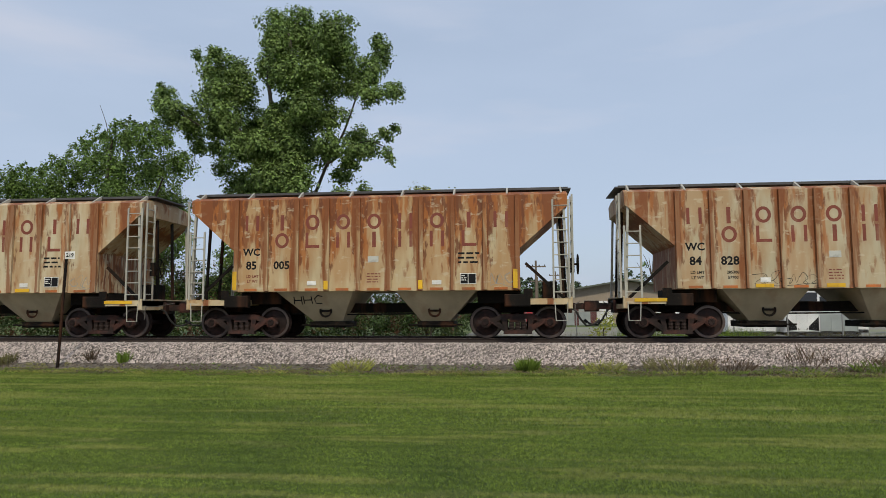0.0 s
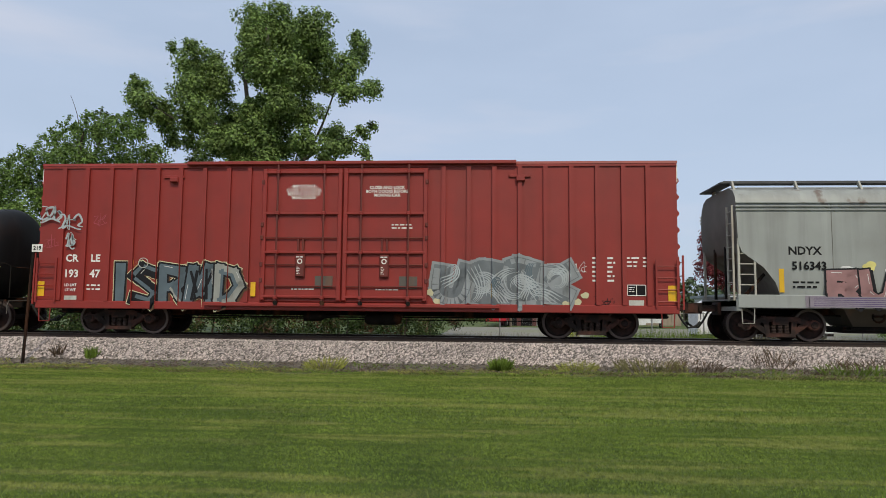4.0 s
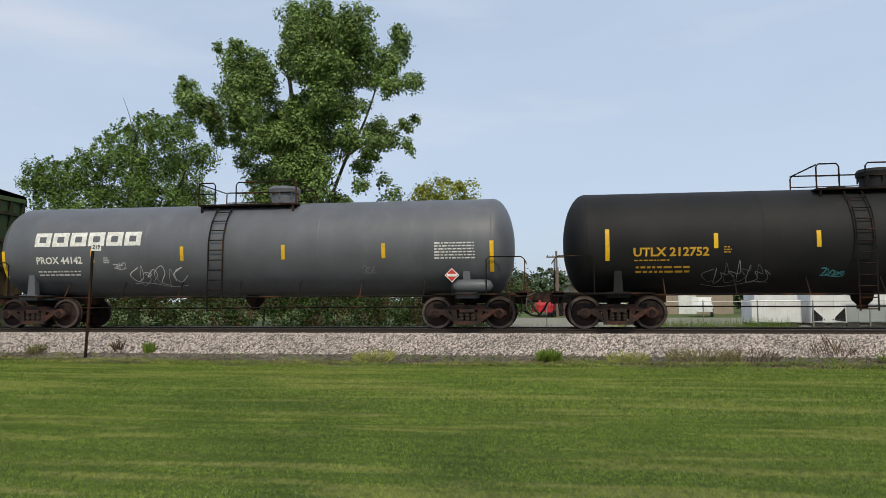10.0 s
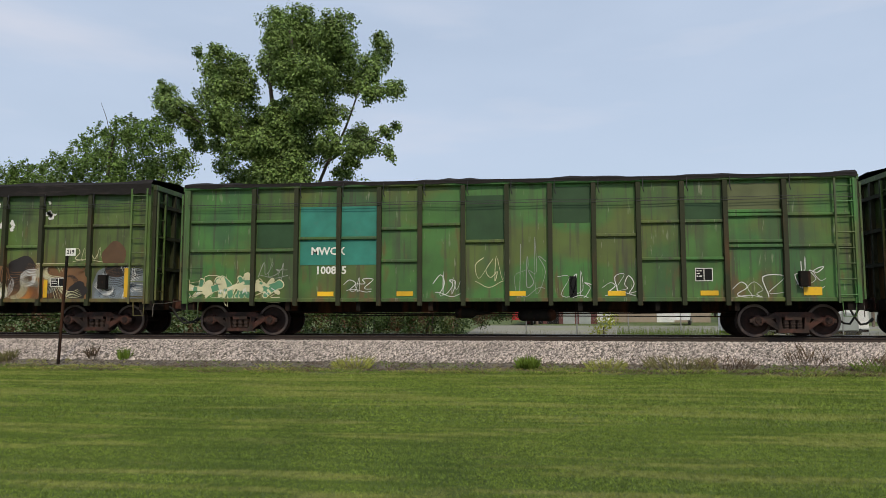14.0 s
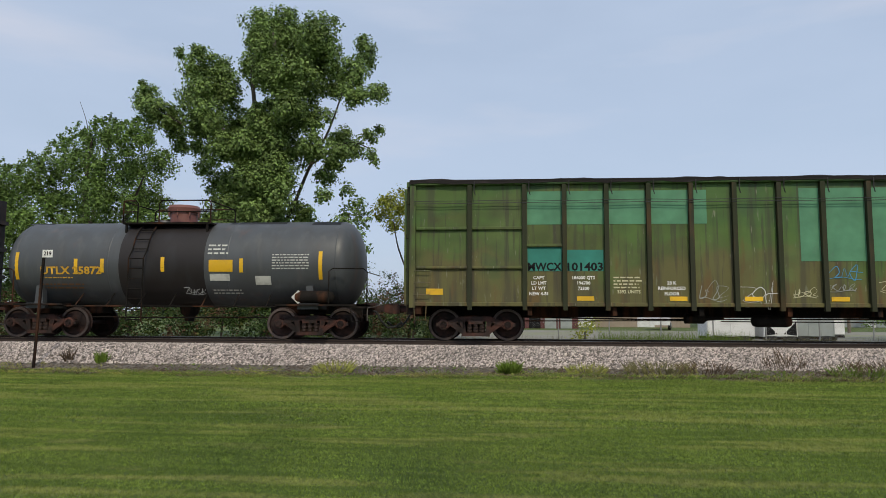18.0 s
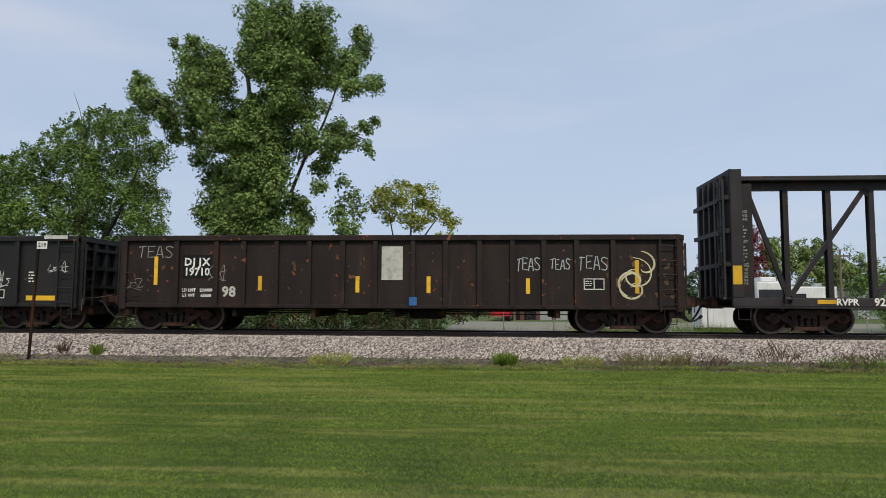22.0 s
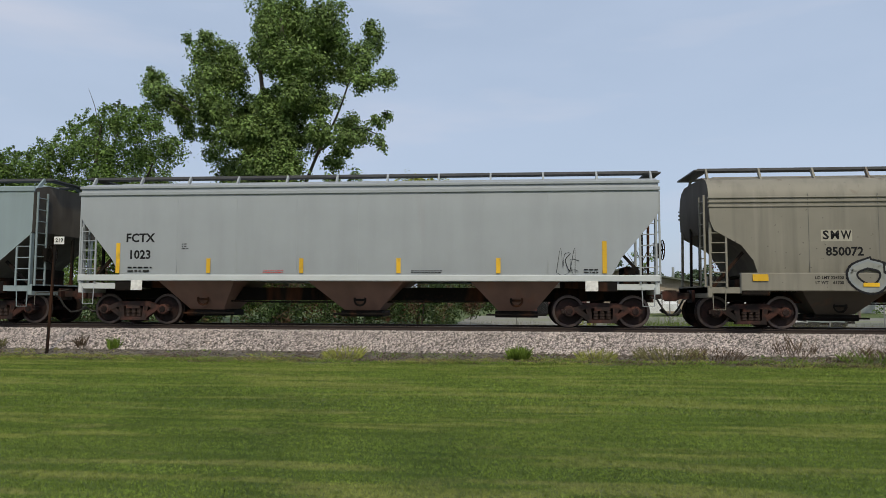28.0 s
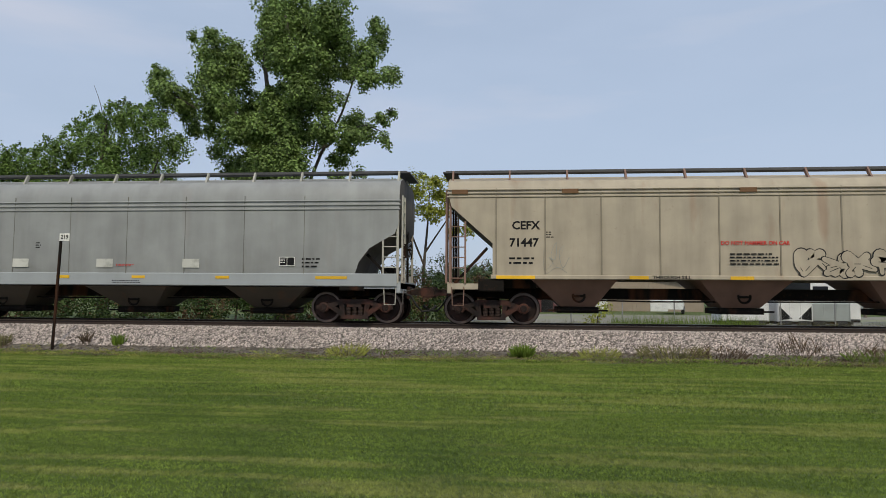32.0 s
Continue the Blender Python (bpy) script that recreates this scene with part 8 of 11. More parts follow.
    for k, x in enumerate((-5.2, 0.4, 3.4, 6.3, -2.4)):
        stencil(car, x, x + 0.8, 0.80, 0.95, 2, S_GREY, -1.506, k)
    label_box(car, 6.45, 6.9, 0.72, 1.0, -1.503, 2)
    underframe(car, h, 0.80, 0.93)
    ends(car, h + 0.1)


centre_beam()

# low gondolas
PP = [-6.17, -5.02, -4.23, -3.29, -2.36, -1.41, -0.50, 0.55, 1.45, 2.38, 3.28, 4.13, 5.01, 5.98]
car, y = gondola("gondola", "brown-black low gondola with chalked tags and rusted panels", -250.87, 6.36, M_BROWNGON, 7.76, 0.72, 2.66, PP, post=(0.13, 0.10), cap=0.13, skirt=False)
yy = y - 0.004
plate(car, -6.02, -5.16, 1.48, 2.14, y, M_BLACK, "stencil_ground", "black stencil ground", d=0.003)
spaced(car, "DJJX", -5.60, 1.94, 0.21, M_WHITE, yy, 0.175)
lettering(car, "19710", -5.60, 1.66, 0.21, M_WHITE, yy)
for k, (tx, num) in enumerate((("LD LMT", "220400"), ("LT WT", "65600"))):
    lettering(car, tx, -5.82, 1.15 - 0.15 * k, 0.085, M_WHITE, yy)
    lettering(car, num, -5.32, 1.15 - 0.15 * k, 0.085, M_WHITE, yy)
for x, z0, z1 in ((-6.80, 1.3, 2.1), (-3.77, 1.15, 1.55), (-1.0, 1.1, 1.55), (0.98, 1.1, 1.55), (3.70, 1.08, 1.5), (6.62, 1.1, 2.0)):
    plate(car, x - 0.055, x + 0.055, z0, z1, y, M_YELLOW)
plate(car, -0.33, 0.26, 1.45, 2.38, y, M_PLATE, "paint_patch", "flaking white painted rectangle", d=0.003)
for a, b, z0, z1, m, sd, wd in ((-5.25, -4.75, 1.5, 2.0, S_GREY, 2, 0.02), (-7.7, -7.2, 1.2, 1.5, S_GREY, 8, 0.014)):
    tag(car, a, b, z0, z1, m, yy, 180 + sd, wd)
for k, (xa, xb, za, zb) in enumerate(((-7.35, -6.28, 2.05, 2.38), (3.38, 4.05, 1.72, 2.06), (4.30, 4.85, 1.74, 2.02), (5.05, 5.88, 1.74, 2.10))):
    scrawl(car, "TEAS", xa, xb, za, zb, S_GREY if k == 0 else S_SILVER, yy, 0.026, k, "chalky sprayed tag")
swirls(car, 6.10, 7.20, 0.85, 2.2, 4, [S_CREAM], yy, 6, (0.36, 0.5), 0.05, "round cream sprayed scrawl")
lettering(car, "98", -4.66, 1.10, 0.28, M_PLATE, yy)
rnd = random.Random(97)
for k in range(46):
    x = rnd.uniform(5.75, 7.6) if k < 16 else rnd.choice((-6.8, -3.77, -2.8, -1.0, 0.98, 1.9, 3.7, 6.62)) + rnd.uniform(-0.28, 0.28)
    r = rnd.uniform(0.015, 0.045) if k > 8 else rnd.uniform(0.04, 0.08)
    blob(car, x, rnd.uniform(1.0, 2.1), r, r * rnd.uniform(0.7, 1.8), S_UMBER if k % 3 else S_BROWN, yy - 0.001, 700 + k, "rust_spot", rough=0.5)
plate(car, 0.45, 0.67, 0.75, 0.98, y - 0.102, tint("blue_square_paint", (0.03, 0.12, 0.34)), "paint_patch", "small blue painted square")
label_box(car, 5.2, 5.75, 1.2, 1.5, y, 8)

QP = list(PP)
car, y = gondola("gondola", "black low gondola with a wide lilac sprayed mural", -267.76, 6.33, M_BLACKGON, 7.80, 0.72, 2.66, QP, post=(0.13, 0.10), cap=0.13, skirt=False)
yy = y - 0.004
spaced(car, "DJJX", -5.52, 2.10, 0.20, M_WHITE, yy, 0.175)
lettering(car, "19690", -5.54, 1.74, 0.20, M_WHITE, yy)
for k, (tx, num) in enumerate((("LD LMT", "219800"), ("LT WT", "66200"))):
    lettering(car, tx, -5.78, 1.08 - 0.15 * k, 0.085, M_WHITE, yy)
    lettering(car, num, -5.28, 1.08 - 0.15 * k, 0.085, M_WHITE, yy - 0.015)
yl = y - 0.003
s = Shape().add([(-5.15, yl, 0.80), (1.60, yl, 0.80), (1.70, yl, 1.15), (1.35, yl, 1.70), (1.05, yl, 2.08), (-4.10, yl, 2.08), (-4.55, yl, 1.75), (-4.95, yl, 1.30)], [tuple(range(8))])
paint = [part("mural_ground", s, S_WHITE, car, "white sprayed ground of a mural")]
# peaks of the white ground between the letters
for k, px in enumerate((-3.75, -2.75, -1.65, -0.60, 0.55)):
    peak = Shape().add([(px - 0.30, yl - 0.0006, 2.0), (px + 0.32, yl - 0.0006, 2.0), (px + 0.22, yl - 0.0006, 2.22), (px + 0.02, yl - 0.0006, 2.36), (px - 0.18, yl - 0.0006, 2.20)], [(0, 1, 2, 3, 4)])
    paint.append(part("mural_peak", peak, S_WHITE, car, "white peak of a mural's ground"))
paint += piece(car, "VISTAR", -4.45, 1.05, 0.78, 2.24, [S_LILAC, S_PALELILAC, S_VIOLET, S_POWDER], S_INK, None, yl - 0.0015, 7, 0.30, 0.045, shade=S_PURPLE, spots=S_PURPLE, label="lilac sprayed letters with dark violet edges and spots")
# cracks and facets across the letters
rnd = random.Random(78)
for k in range(34):
    cx, cz, a, ln = rnd.uniform(-4.3, 0.9), rnd.uniform(0.95, 2.05), rnd.choice((1.2, 1.5, 0.5, 2.2)) + rnd.uniform(-0.3, 0.3), rnd.uniform(0.2, 0.5)
    crack = Shape()
    quad_strip(crack, [(cx, cz), (cx + 0.5 * ln * math.cos(a) + 0.04, min(cz + 0.5 * ln * math.sin(a), 2.15)), (cx + ln * math.cos(a), min(cz + ln * math.sin(a), 2.2))], [0.05, 0.03, 0.012], yl - 0.0175 - 0.00005 * k)
    paint.append(part("mural_facet", crack, (S_INK, S_PURPLE, S_PALELILAC)[k % 3], car))
for k in range(6):
    paint.append(blob(car, -4.2 + 0.95 * k, 2.02 + 0.08 * math.sin(k * 2.6), 0.10, 0.10, S_POWDER, yl - 0.0165 - 0.0002 * k, 480 + k, "mural_glow", rough=0.5))
rnd = random.Random(77)
for k in range(10):
    cx, cz = rnd.uniform(-4.3, 1.0), rnd.uniform(1.0, 2.0)
    bar = Shape()
    quad_strip(bar, [(cx, cz), (cx + 0.28, cz + rnd.uniform(-0.03, 0.03))], 0.03, yl - 0.019 - 0.0002 * k)
    paint.append(part("mural_stroke", bar, S_RED, car))
drape(paint, QP, 0.068, 0.10)
for ob, (wd, zz) in zip((0, 1, 2), (("MADE", 1.95), ("U", 1.72), ("LOOK", 1.42))):
    scrawl(car, wd, 1.57 if len(wd) > 1 else 1.80, 2.20 if len(wd) > 1 else 1.98, zz, zz + 0.20, S_WHITE, yy - 0.003, 0.035, ob)
blob(car, 1.90, 1.80, 0.42, 0.50, S_YELLOW, yy + 0.002, 490, "mural_edge", "lemon edge of a small sprayed piece", 0.2)
blob(car, 1.90, 1.80, 0.37, 0.45, S_BLACK, yy + 0.0005, 490, "mural_ground", rough=0.2)
for wd, zz in (("FIFTEEN", 1.42), ("YEARS", 1.22)):
    scrawl(car, wd, -6.02, -5.38, zz, zz + 0.15, S_YELLOW, yy, 0.026, 3)
for x, x1, m in ((-7.02, -6.25, 0), (-4.06, -3.42, 1), (-1.34, -0.88, 1), (0.76, 1.21, 1), (3.6, 4.0, 0), (6.25, 7.2, 0)):
    plate(car, x, x1, 0.84, 0.98, y if not m else y - 0.105, M_YELLOW)
for a, b, z0, z1, sd in ((-7.1, -6.5, 1.35, 1.75, 1), (-7.6, -7.2, 1.0, 1.6, 2), (3.3, 4.2, 1.35, 1.7, 3), (5.05, 5.7, 1.25, 1.8, 4), (4.4, 4.65, 1.35, 1.6, 5), (6.9, 7.5, 1.7, 2.0, 6)):
    tag(car, a, b, z0, z1, S_WHITE, yy, 200 + sd, 0.02)
label_box(car, 5.1, 5.6, 0.90, 1.15, y, 4)
plate(car, 2.7, 2.95, 0.95, 1.1, y, M_PLATE, "notice", "small white notice")
for x0, x1 in ((-7.75, -7.2), (6.8, 7.5)):
    plate(car, x0, x1, 2.60, 2.70, y - 0.125, M_PLATE, "scraped_chord", "scraped pale length of the top chord")
stencil(car, 6.3, 6.6, 1.35, 1.7, 4, M_WHITE, yy, 6)

RP = list(PP)
car, y = gondola("gondola", "weathered charcoal low gondola with faded blue tags", -284.45, 6.32, M_DARKGON, 7.76, 0.72, 2.66, RP, post=(0.13, 0.10), cap=0.13, skirt=False)
yy = y - 0.004
spaced(car, "DJJX", -5.56, 1.94, 0.21, M_WHITE, yy, 0.175)
lettering(car, "19", -5.72, 1.60, 0.21, M_WHITE, yy)
stencil(car, -6.2, -5.5, 1.0, 1.2, 2, M_WHITE, yy, 2)
mural(car, -2.95, -2.3, 0.98, 1.42, 3, [S_BLUE], S_BLUE, None, yy, 3, 0.2, S_BLUE, "small sky-blue sprayed tag")
mural(car, 0.3, 0.9, 1.05, 1.5, 3, [S_BLUE, S_NAVY], S_BLUE, None, yy, 4, 0.2, S_WHITE, "small blue sprayed tag")
plate(car, 0.35, 0.8, 1.6, 2.1, y, S_BLUE, "paint_patch", "faded blue painted rectangle", d=0.003)
for x, x1 in ((-7.3, -6.75), (-2.2, -1.75), (0.4, 0.85), (2.9, 3.35), (6.35, 6.95)):
    plate(car, x, x1, 0.98, 1.12 if abs(x) < 6 else 1.2, y, M_YELLOW)
for a, b, z0, z1, m, sd in ((4.75, 5.4, 1.6, 2.1, S_GREY, 1), (5.85, 6.6, 1.4, 2.1, S_GREY, 2), (-1.4, -0.6, 1.0, 1.9, S_BLACK, 3), (-2.3, -1.8, 1.0, 1.6, S_BLACK, 4), (2.0, 2.7, 1.2, 1.6, S_GREY, 5), (-0.5, 0.0, 1.5, 2.0, S_GREY, 6), (-7.3, -6.8, 1.3, 1.9, S_GREY, 7), (6.9, 7.2, 1.6, 1.9, S_GREY, 8)):
    tag(car, a, b, z0, z1, m, yy, 220 + sd, 0.02)
label_box(car, 4.75, 5.25, 1.12, 1.4, y, 4)

# tan hopper
car, w = covered_hopper("covered_hopper", "tan-grey curve-sided covered hopper with black and cream graffiti", -301.38, 6.62, M_TAN, CURVED(7.78, 1.48, 4.14, 6.55),
                        [(-5.4, -3.2, -4.75, -3.75, 1.05, 0.22), (-1.35, 1.15, -0.6, 0.45, 1.05, 0.22), (2.9, 5.3, 3.5, 4.5, 1.05, 0.22)], M_CHUTE[1],
                        sill=(1.02, 1.50, 7.0, 1.545), walk=4.38, end_half=7.85, plat_z=1.12, brackets=11, bands=((3.24, 0.05, 0.03), (3.36, 0.05, 0.035), (3.48, 0.04, 0.03)), seams=[-5.25 + 1.75 * k for k in range(7)], dust_shade=M_DUSTSHADE)
y = -w - 0.004
for ch, x, wide in (("S", -4.83, 0.16), ("M", -4.60, 0.21), ("W", -4.32, 0.27)):
    lettering(car, ch, x, 2.48, 0.22, M_BLACK, y, width=wide)
lettering(car, "850072", -4.37, 2.05, 0.22, M_BLACK, y)
lettering(car, "LD LMT 224300", -4.78, 1.37, 0.075, M_BLACK, -1.55)
lettering(car, "LT WT    61700", -4.78, 1.24, 0.075, M_BLACK, -1.55)
ym = -1.552
piece(car, "OS", -4.26, -2.48, 0.98, 1.86, [S_PEWTER, S_GREY], S_BLACK, None, ym, 6, 0.235, 0.05, rounded=True, label="grey sprayed letters with black outlines")
# a fat cream piece: solid letters, a thick edge and a few inner strokes
FAT_R = ((0.0, 1.0), (0.14, 0.93), (0.72, 0.97), (0.98, 0.80), (0.90, 0.52), (1.02, 0.22), (0.98, 0.02), (0.55, 0.0), (0.48, 0.12), (0.40, 0.0), (0.10, 0.02), (0.18, 0.55))
FAT_Y = ((0.0, 0.86), (0.22, 0.97), (0.40, 0.82), (0.62, 0.84), (1.04, 0.98), (0.90, 0.45), (0.84, 0.02), (0.12, 0.0), (0.08, 0.40))
for k, (x0, wide, form) in enumerate(((-2.50, 1.06, FAT_R), (-1.48, 0.98, FAT_Y))):
    pts = [(x0 + wide * u, 0.99 + 0.93 * v) for u, v in form]
    cx, cz = sum(q[0] for q in pts) / len(pts), sum(q[1] for q in pts) / len(pts)
    edge, fill = Shape(), Shape()
    quad_strip(edge, smooth_path(pts + [pts[0]], 3), 0.10, ym - 0.0062 - 0.0012 * k)
    fan = smooth_path(pts + [pts[0]], 3)
    fill.add([(cx, ym - 0.0055 - 0.0012 * k, cz)] + [(q[0], ym - 0.0055 - 0.0012 * k, q[1]) for q in fan], [(0, i + 2, i + 1) for i in range(len(fan) - 1)])
    part("mural_letter", fill, S_PALECREAM, car, "solid cream sprayed letter with a black edge")
    part("letter_outline", edge, S_BLACK, car)
for pts in (((-2.06, 1.08), (-2.08, 1.76), (-1.80, 1.78), (-1.68, 1.62), (-1.86, 1.46), (-2.05, 1.42)), ((-1.86, 1.42), (-1.66, 1.20)), ((-1.24, 1.52), (-1.12, 1.40), (-0.94, 1.40), (-0.80, 1.52)), ((-1.16, 1.72), (-1.10, 1.56)), ((-0.92, 1.72), (-0.90, 1.56))):
    stroke = Shape()
    quad_strip(stroke, smooth_path(list(pts), 4), 0.05, ym - 0.0085)
    part("letter_stroke", stroke, S_BLACK, car)
tag(car, -2.3, -1.75, 1.0, 1.16, S_BLACK, ym - 0.009, 231, 0.022)
tag(car, -1.2, -0.65, 1.0, 1.14, S_BLACK, ym - 0.009, 232, 0.022)
piece(car, "OUPK", -0.50, 1.30, 0.98, 2.02, [S_STEEL, S_GREY, S_PEWTER], S_BLACK, None, ym - 0.010, 29, 0.22, 0.05, shade=S_BLACK, label="black-edged grey sprayed letters", rounded=True)
for k, (bx, bz, rx, rz) in enumerate(((0.42, 2.08, 0.10, 0.12), (0.62, 2.02, 0.08, 0.10), (-0.40, 1.82, 0.10, 0.08), (0.85, 1.95, 0.07, 0.1))):
    blob(car, bx, bz, rx, rz, S_BLACK, ym - 0.0005, 460 + k, "mural_cloud", "black spike of a sprayed mural", 0.4)
tail = Shape()
quad_strip(tail, smooth_path([(1.15, 1.20), (1.45, 1.42), (1.62, 1.28), (1.50, 1.06), (1.25, 1.04)], 5), 0.07, ym - 0.009)
part("mural_tail", tail, S_BLACK, car)
scrawl(car, "OUTINK", 3.95, 4.98, 1.68, 1.90, S_BLACK, y, 0.035, 241)
tag(car, 4.9, 5.35, 1.50, 1.66, S_BLACK, y, 242, 0.02)
tag(car, 1.35, 1.95, 1.55, 1.90, S_UMBER, y, 243, 0.008)
plate(car, -2.43, -2.20, 2.34, 2.58, y, M_BLACK, "notice", "small square stencil frame", d=0.003)
plate(car, -2.41, -2.22, 2.36, 2.56, y - 0.003, M_TAN, "notice_field", "", d=0.002)
lettering(car, "C", -2.315, 2.42, 0.09, M_BLACK, y - 0.0065)
for x, x1, z0, z1 in ((-6.72, -6.32, 1.28, 1.46), (-3.96, -3.56, 1.14, 1.24), (-1.60, -1.18, 1.14, 1.24), (0.80, 1.24, 1.14, 1.24), (3.40, 3.88, 1.14, 1.24), (6.2, 6.65, 1.22, 1.42)):
    plate(car, x, x1, z0, z1, -1.575, M_YELLOW)
plate(car, -4.95, -4.17, 2.33, 2.63, -w - 0.0015, S_PALETAN, "repaint_patch", "paler repainted patch behind the letters", d=0.001)
label_box(car, 5.04, 5.42, 1.66, 1.90, y, 2)
stencil(car, 5.5, 5.95, 1.6, 1.86, 3, M_BLACK, y, 7)

# pale grey hopper
car, w = covered_hopper("covered_hopper", "clean pale grey covered hopper with a white side sill", -318.66, 6.73, M_PALE, [(1.44, 6.95, 1.50), (1.9, 7.2, 1.53), (2.4, 7.62, 1.53), (2.9, 8.05, 1.53), (3.1, 8.18, 1.53), (3.72, 8.20, 1.53), (3.98, 8.20, 1.48), (4.10, 8.2, 1.2), (4.14, 8.2, 0.7)],
                        [(-5.9, -3.6, -5.2, -4.2, 1.30, 0.26), (-1.5, 1.3, -0.55, 0.45, 1.30, 0.26), (3.1, 5.6, 3.9, 4.9, 1.30, 0.26)], M_CHUTE[2],
                        sill=(1.26, 1.44, 8.2, 1.56), sill_mat=M_SILLWHITE, walk=4.34, end_half=8.2, plat_z=1.20, brackets=11, bands=((3.72, 0.10, 0.05), (3.92, 0.08, 0.02)), seams=[-5.25 + 1.75 * k for k in range(7)], dust_shade=M_DUSTSHADE, seam_mat=M_PALE)
y = -w - 0.004
lettering(car, "FCTX", -6.35, 2.48, 0.24, M_BLACK, y)
lettering(car, "1023", -6.35, 2.00, 0.24, M_BLACK, y)
stencil(car, -6.7, -5.85, 1.50, 1.70, 2, M_BLACK, y, 3)
stencil(car, -5.1, -4.9, 2.15, 2.35, 3, M_BLACK, y, 4)
for x, z1 in ((-7.0, 2.35), (-4.3, 1.9), (-1.6, 1.9), (1.15, 1.9), (3.9, 1.9), (6.75, 2.35)):
    plate(car, x - 0.06, x + 0.06, 1.48, z1, y, M_YELLOW)
tag(car, 5.5, 6.05, 1.55, 2.3, S_BLACK, y, 261, 0.02, 3)
stencil(car, 6.2, 6.6, 1.48, 1.62, 2, M_BLACK, y, 5)
stencil(car, 1.5, 2.4, 1.48, 1.58, 2, M_BLACK, y, 6)
stencil(car, -2.7, -2.0, 1.48, 1.58, 2, M_REDTXT, y, 7)
for e in (-1, 1):
    plate(car, e * 6.4 - 0.17, e * 6.4 + 0.17, 1.0, 1.28, -1.56, M_WHITE, "jacking_pad", "white jacking pad")

M_SEAMGREY, M_SEAMTAN = mk("grey_rib_paint", (0.15, 0.17, 0.17), 0.6, bump=0), mk("tan_rib_paint", (0.23, 0.20, 0.15), 0.6, bump=0)
# blue-grey hopper with a red emblem
UR = [-6.15, -4.82, -3.48, -2.13, -0.80, 0.54, 1.87, 3.22, 4.60, 5.94]
car, w = covered_hopper("covered_hopper", "blue-grey panel-sided covered hopper with a red ribbon emblem", -335.79, 6.26, M_BLUEGREY, [(1.36, 6.05, 1.50), (1.8, 6.45, 1.53), (2.6, 7.40, 1.53), (2.7, 7.46, 1.53), (3.88, 7.47, 1.53), (4.0, 7.47, 1.42), (4.12, 7.47, 0.9)],
                        [(-5.1, -2.9, -4.3, -3.3, 1.24, 0.36), (-1.35, 1.15, -0.55, 0.45, 1.24, 0.36), (2.7, 5.2, 3.5, 4.5, 1.24, 0.36)], M_CHUTE[2],
                        sill=(1.20, 1.36, 6.4, 1.555), walk=4.34, end_half=7.50, plat_z=1.12, brackets=8, ribs=UR, rib=(0.04, 0.018), rib_mat=M_SEAMGREY, bands=((3.88, 0.14, 0.04),), dust_shade=M_DUSTSHADE)
y = -w - 0.004
lettering(car, "CN", -5.84, 2.80, 0.22, M_BLACK, y)
lettering(car, "113348", -5.60, 2.36, 0.22, M_BLACK, y, width=0.98)
s = Shape()
yq = y - 0.018
quad_strip(s, smooth_path([(-0.50, 2.88), (-1.02, 2.88), (-1.14, 2.78), (-1.14, 2.42), (-1.02, 2.32), (-0.55, 2.32), (-0.38, 2.40), (-0.28, 2.78), (-0.12, 2.86), (0.08, 2.62), (0.24, 2.40), (0.40, 2.34), (0.50, 2.44), (0.50, 2.90)], 5), 0.145, yq)
part("emblem", s, mk("signal_red_paint", (0.60, 0.022, 0.022), 0.5, bump=0, vary=0.06), car, "red ribbon-shaped emblem").location.x = 0.2
stencil(car, -0.75, 0.35, 1.48, 1.60, 1, M_BLACK, y - 0.018, 3, 1.0)
for k, (ta, tb) in enumerate((("LD LMT 226600", "102750 KG"), ("LT WT   59400", "26950 KG"))):
    lettering(car, ta, -5.38, 1.69 - 0.14 * k, 0.085, M_BLACK, y, width=0.86)
    lettering(car, tb, -4.42, 1.69 - 0.14 * k, 0.085, M_BLACK, y, width=0.62)
stencil(car, -4.7, -4.5, 2.45, 2.62, 3, M_BLACK, y, 6)
for x in (-2.0, 1.5, 3.9):
    stencil(car, x, x + 0.35, 1.52, 1.64, 2, M_BLACK, y, 7)
stencil(car, 4.75, 5.3, 1.75, 2.02, 3, M_BLACK, y, 8)
for x, x1 in ((-6.35, -5.5), (-3.7, -3.3), (-1.5, -1.1), (1.0, 1.4), (3.3, 3.75), (5.4, 6.3)):
    plate(car, x, x1, 1.22, 1.33, -1.56, M_YELLOW)
part("badge", Shape().lathe([(0.05, -0.004), (0.10, -0.006), (0.10, -0.004)], 16, "y", c=(5.85, y + 0.004, 1.7)), M_BLACK, car)

# beige hopper
VR = [-6.75, -5.42, -3.92, -2.38, -0.85, 0.70, 2.24, 3.80, 5.35, 6.75]
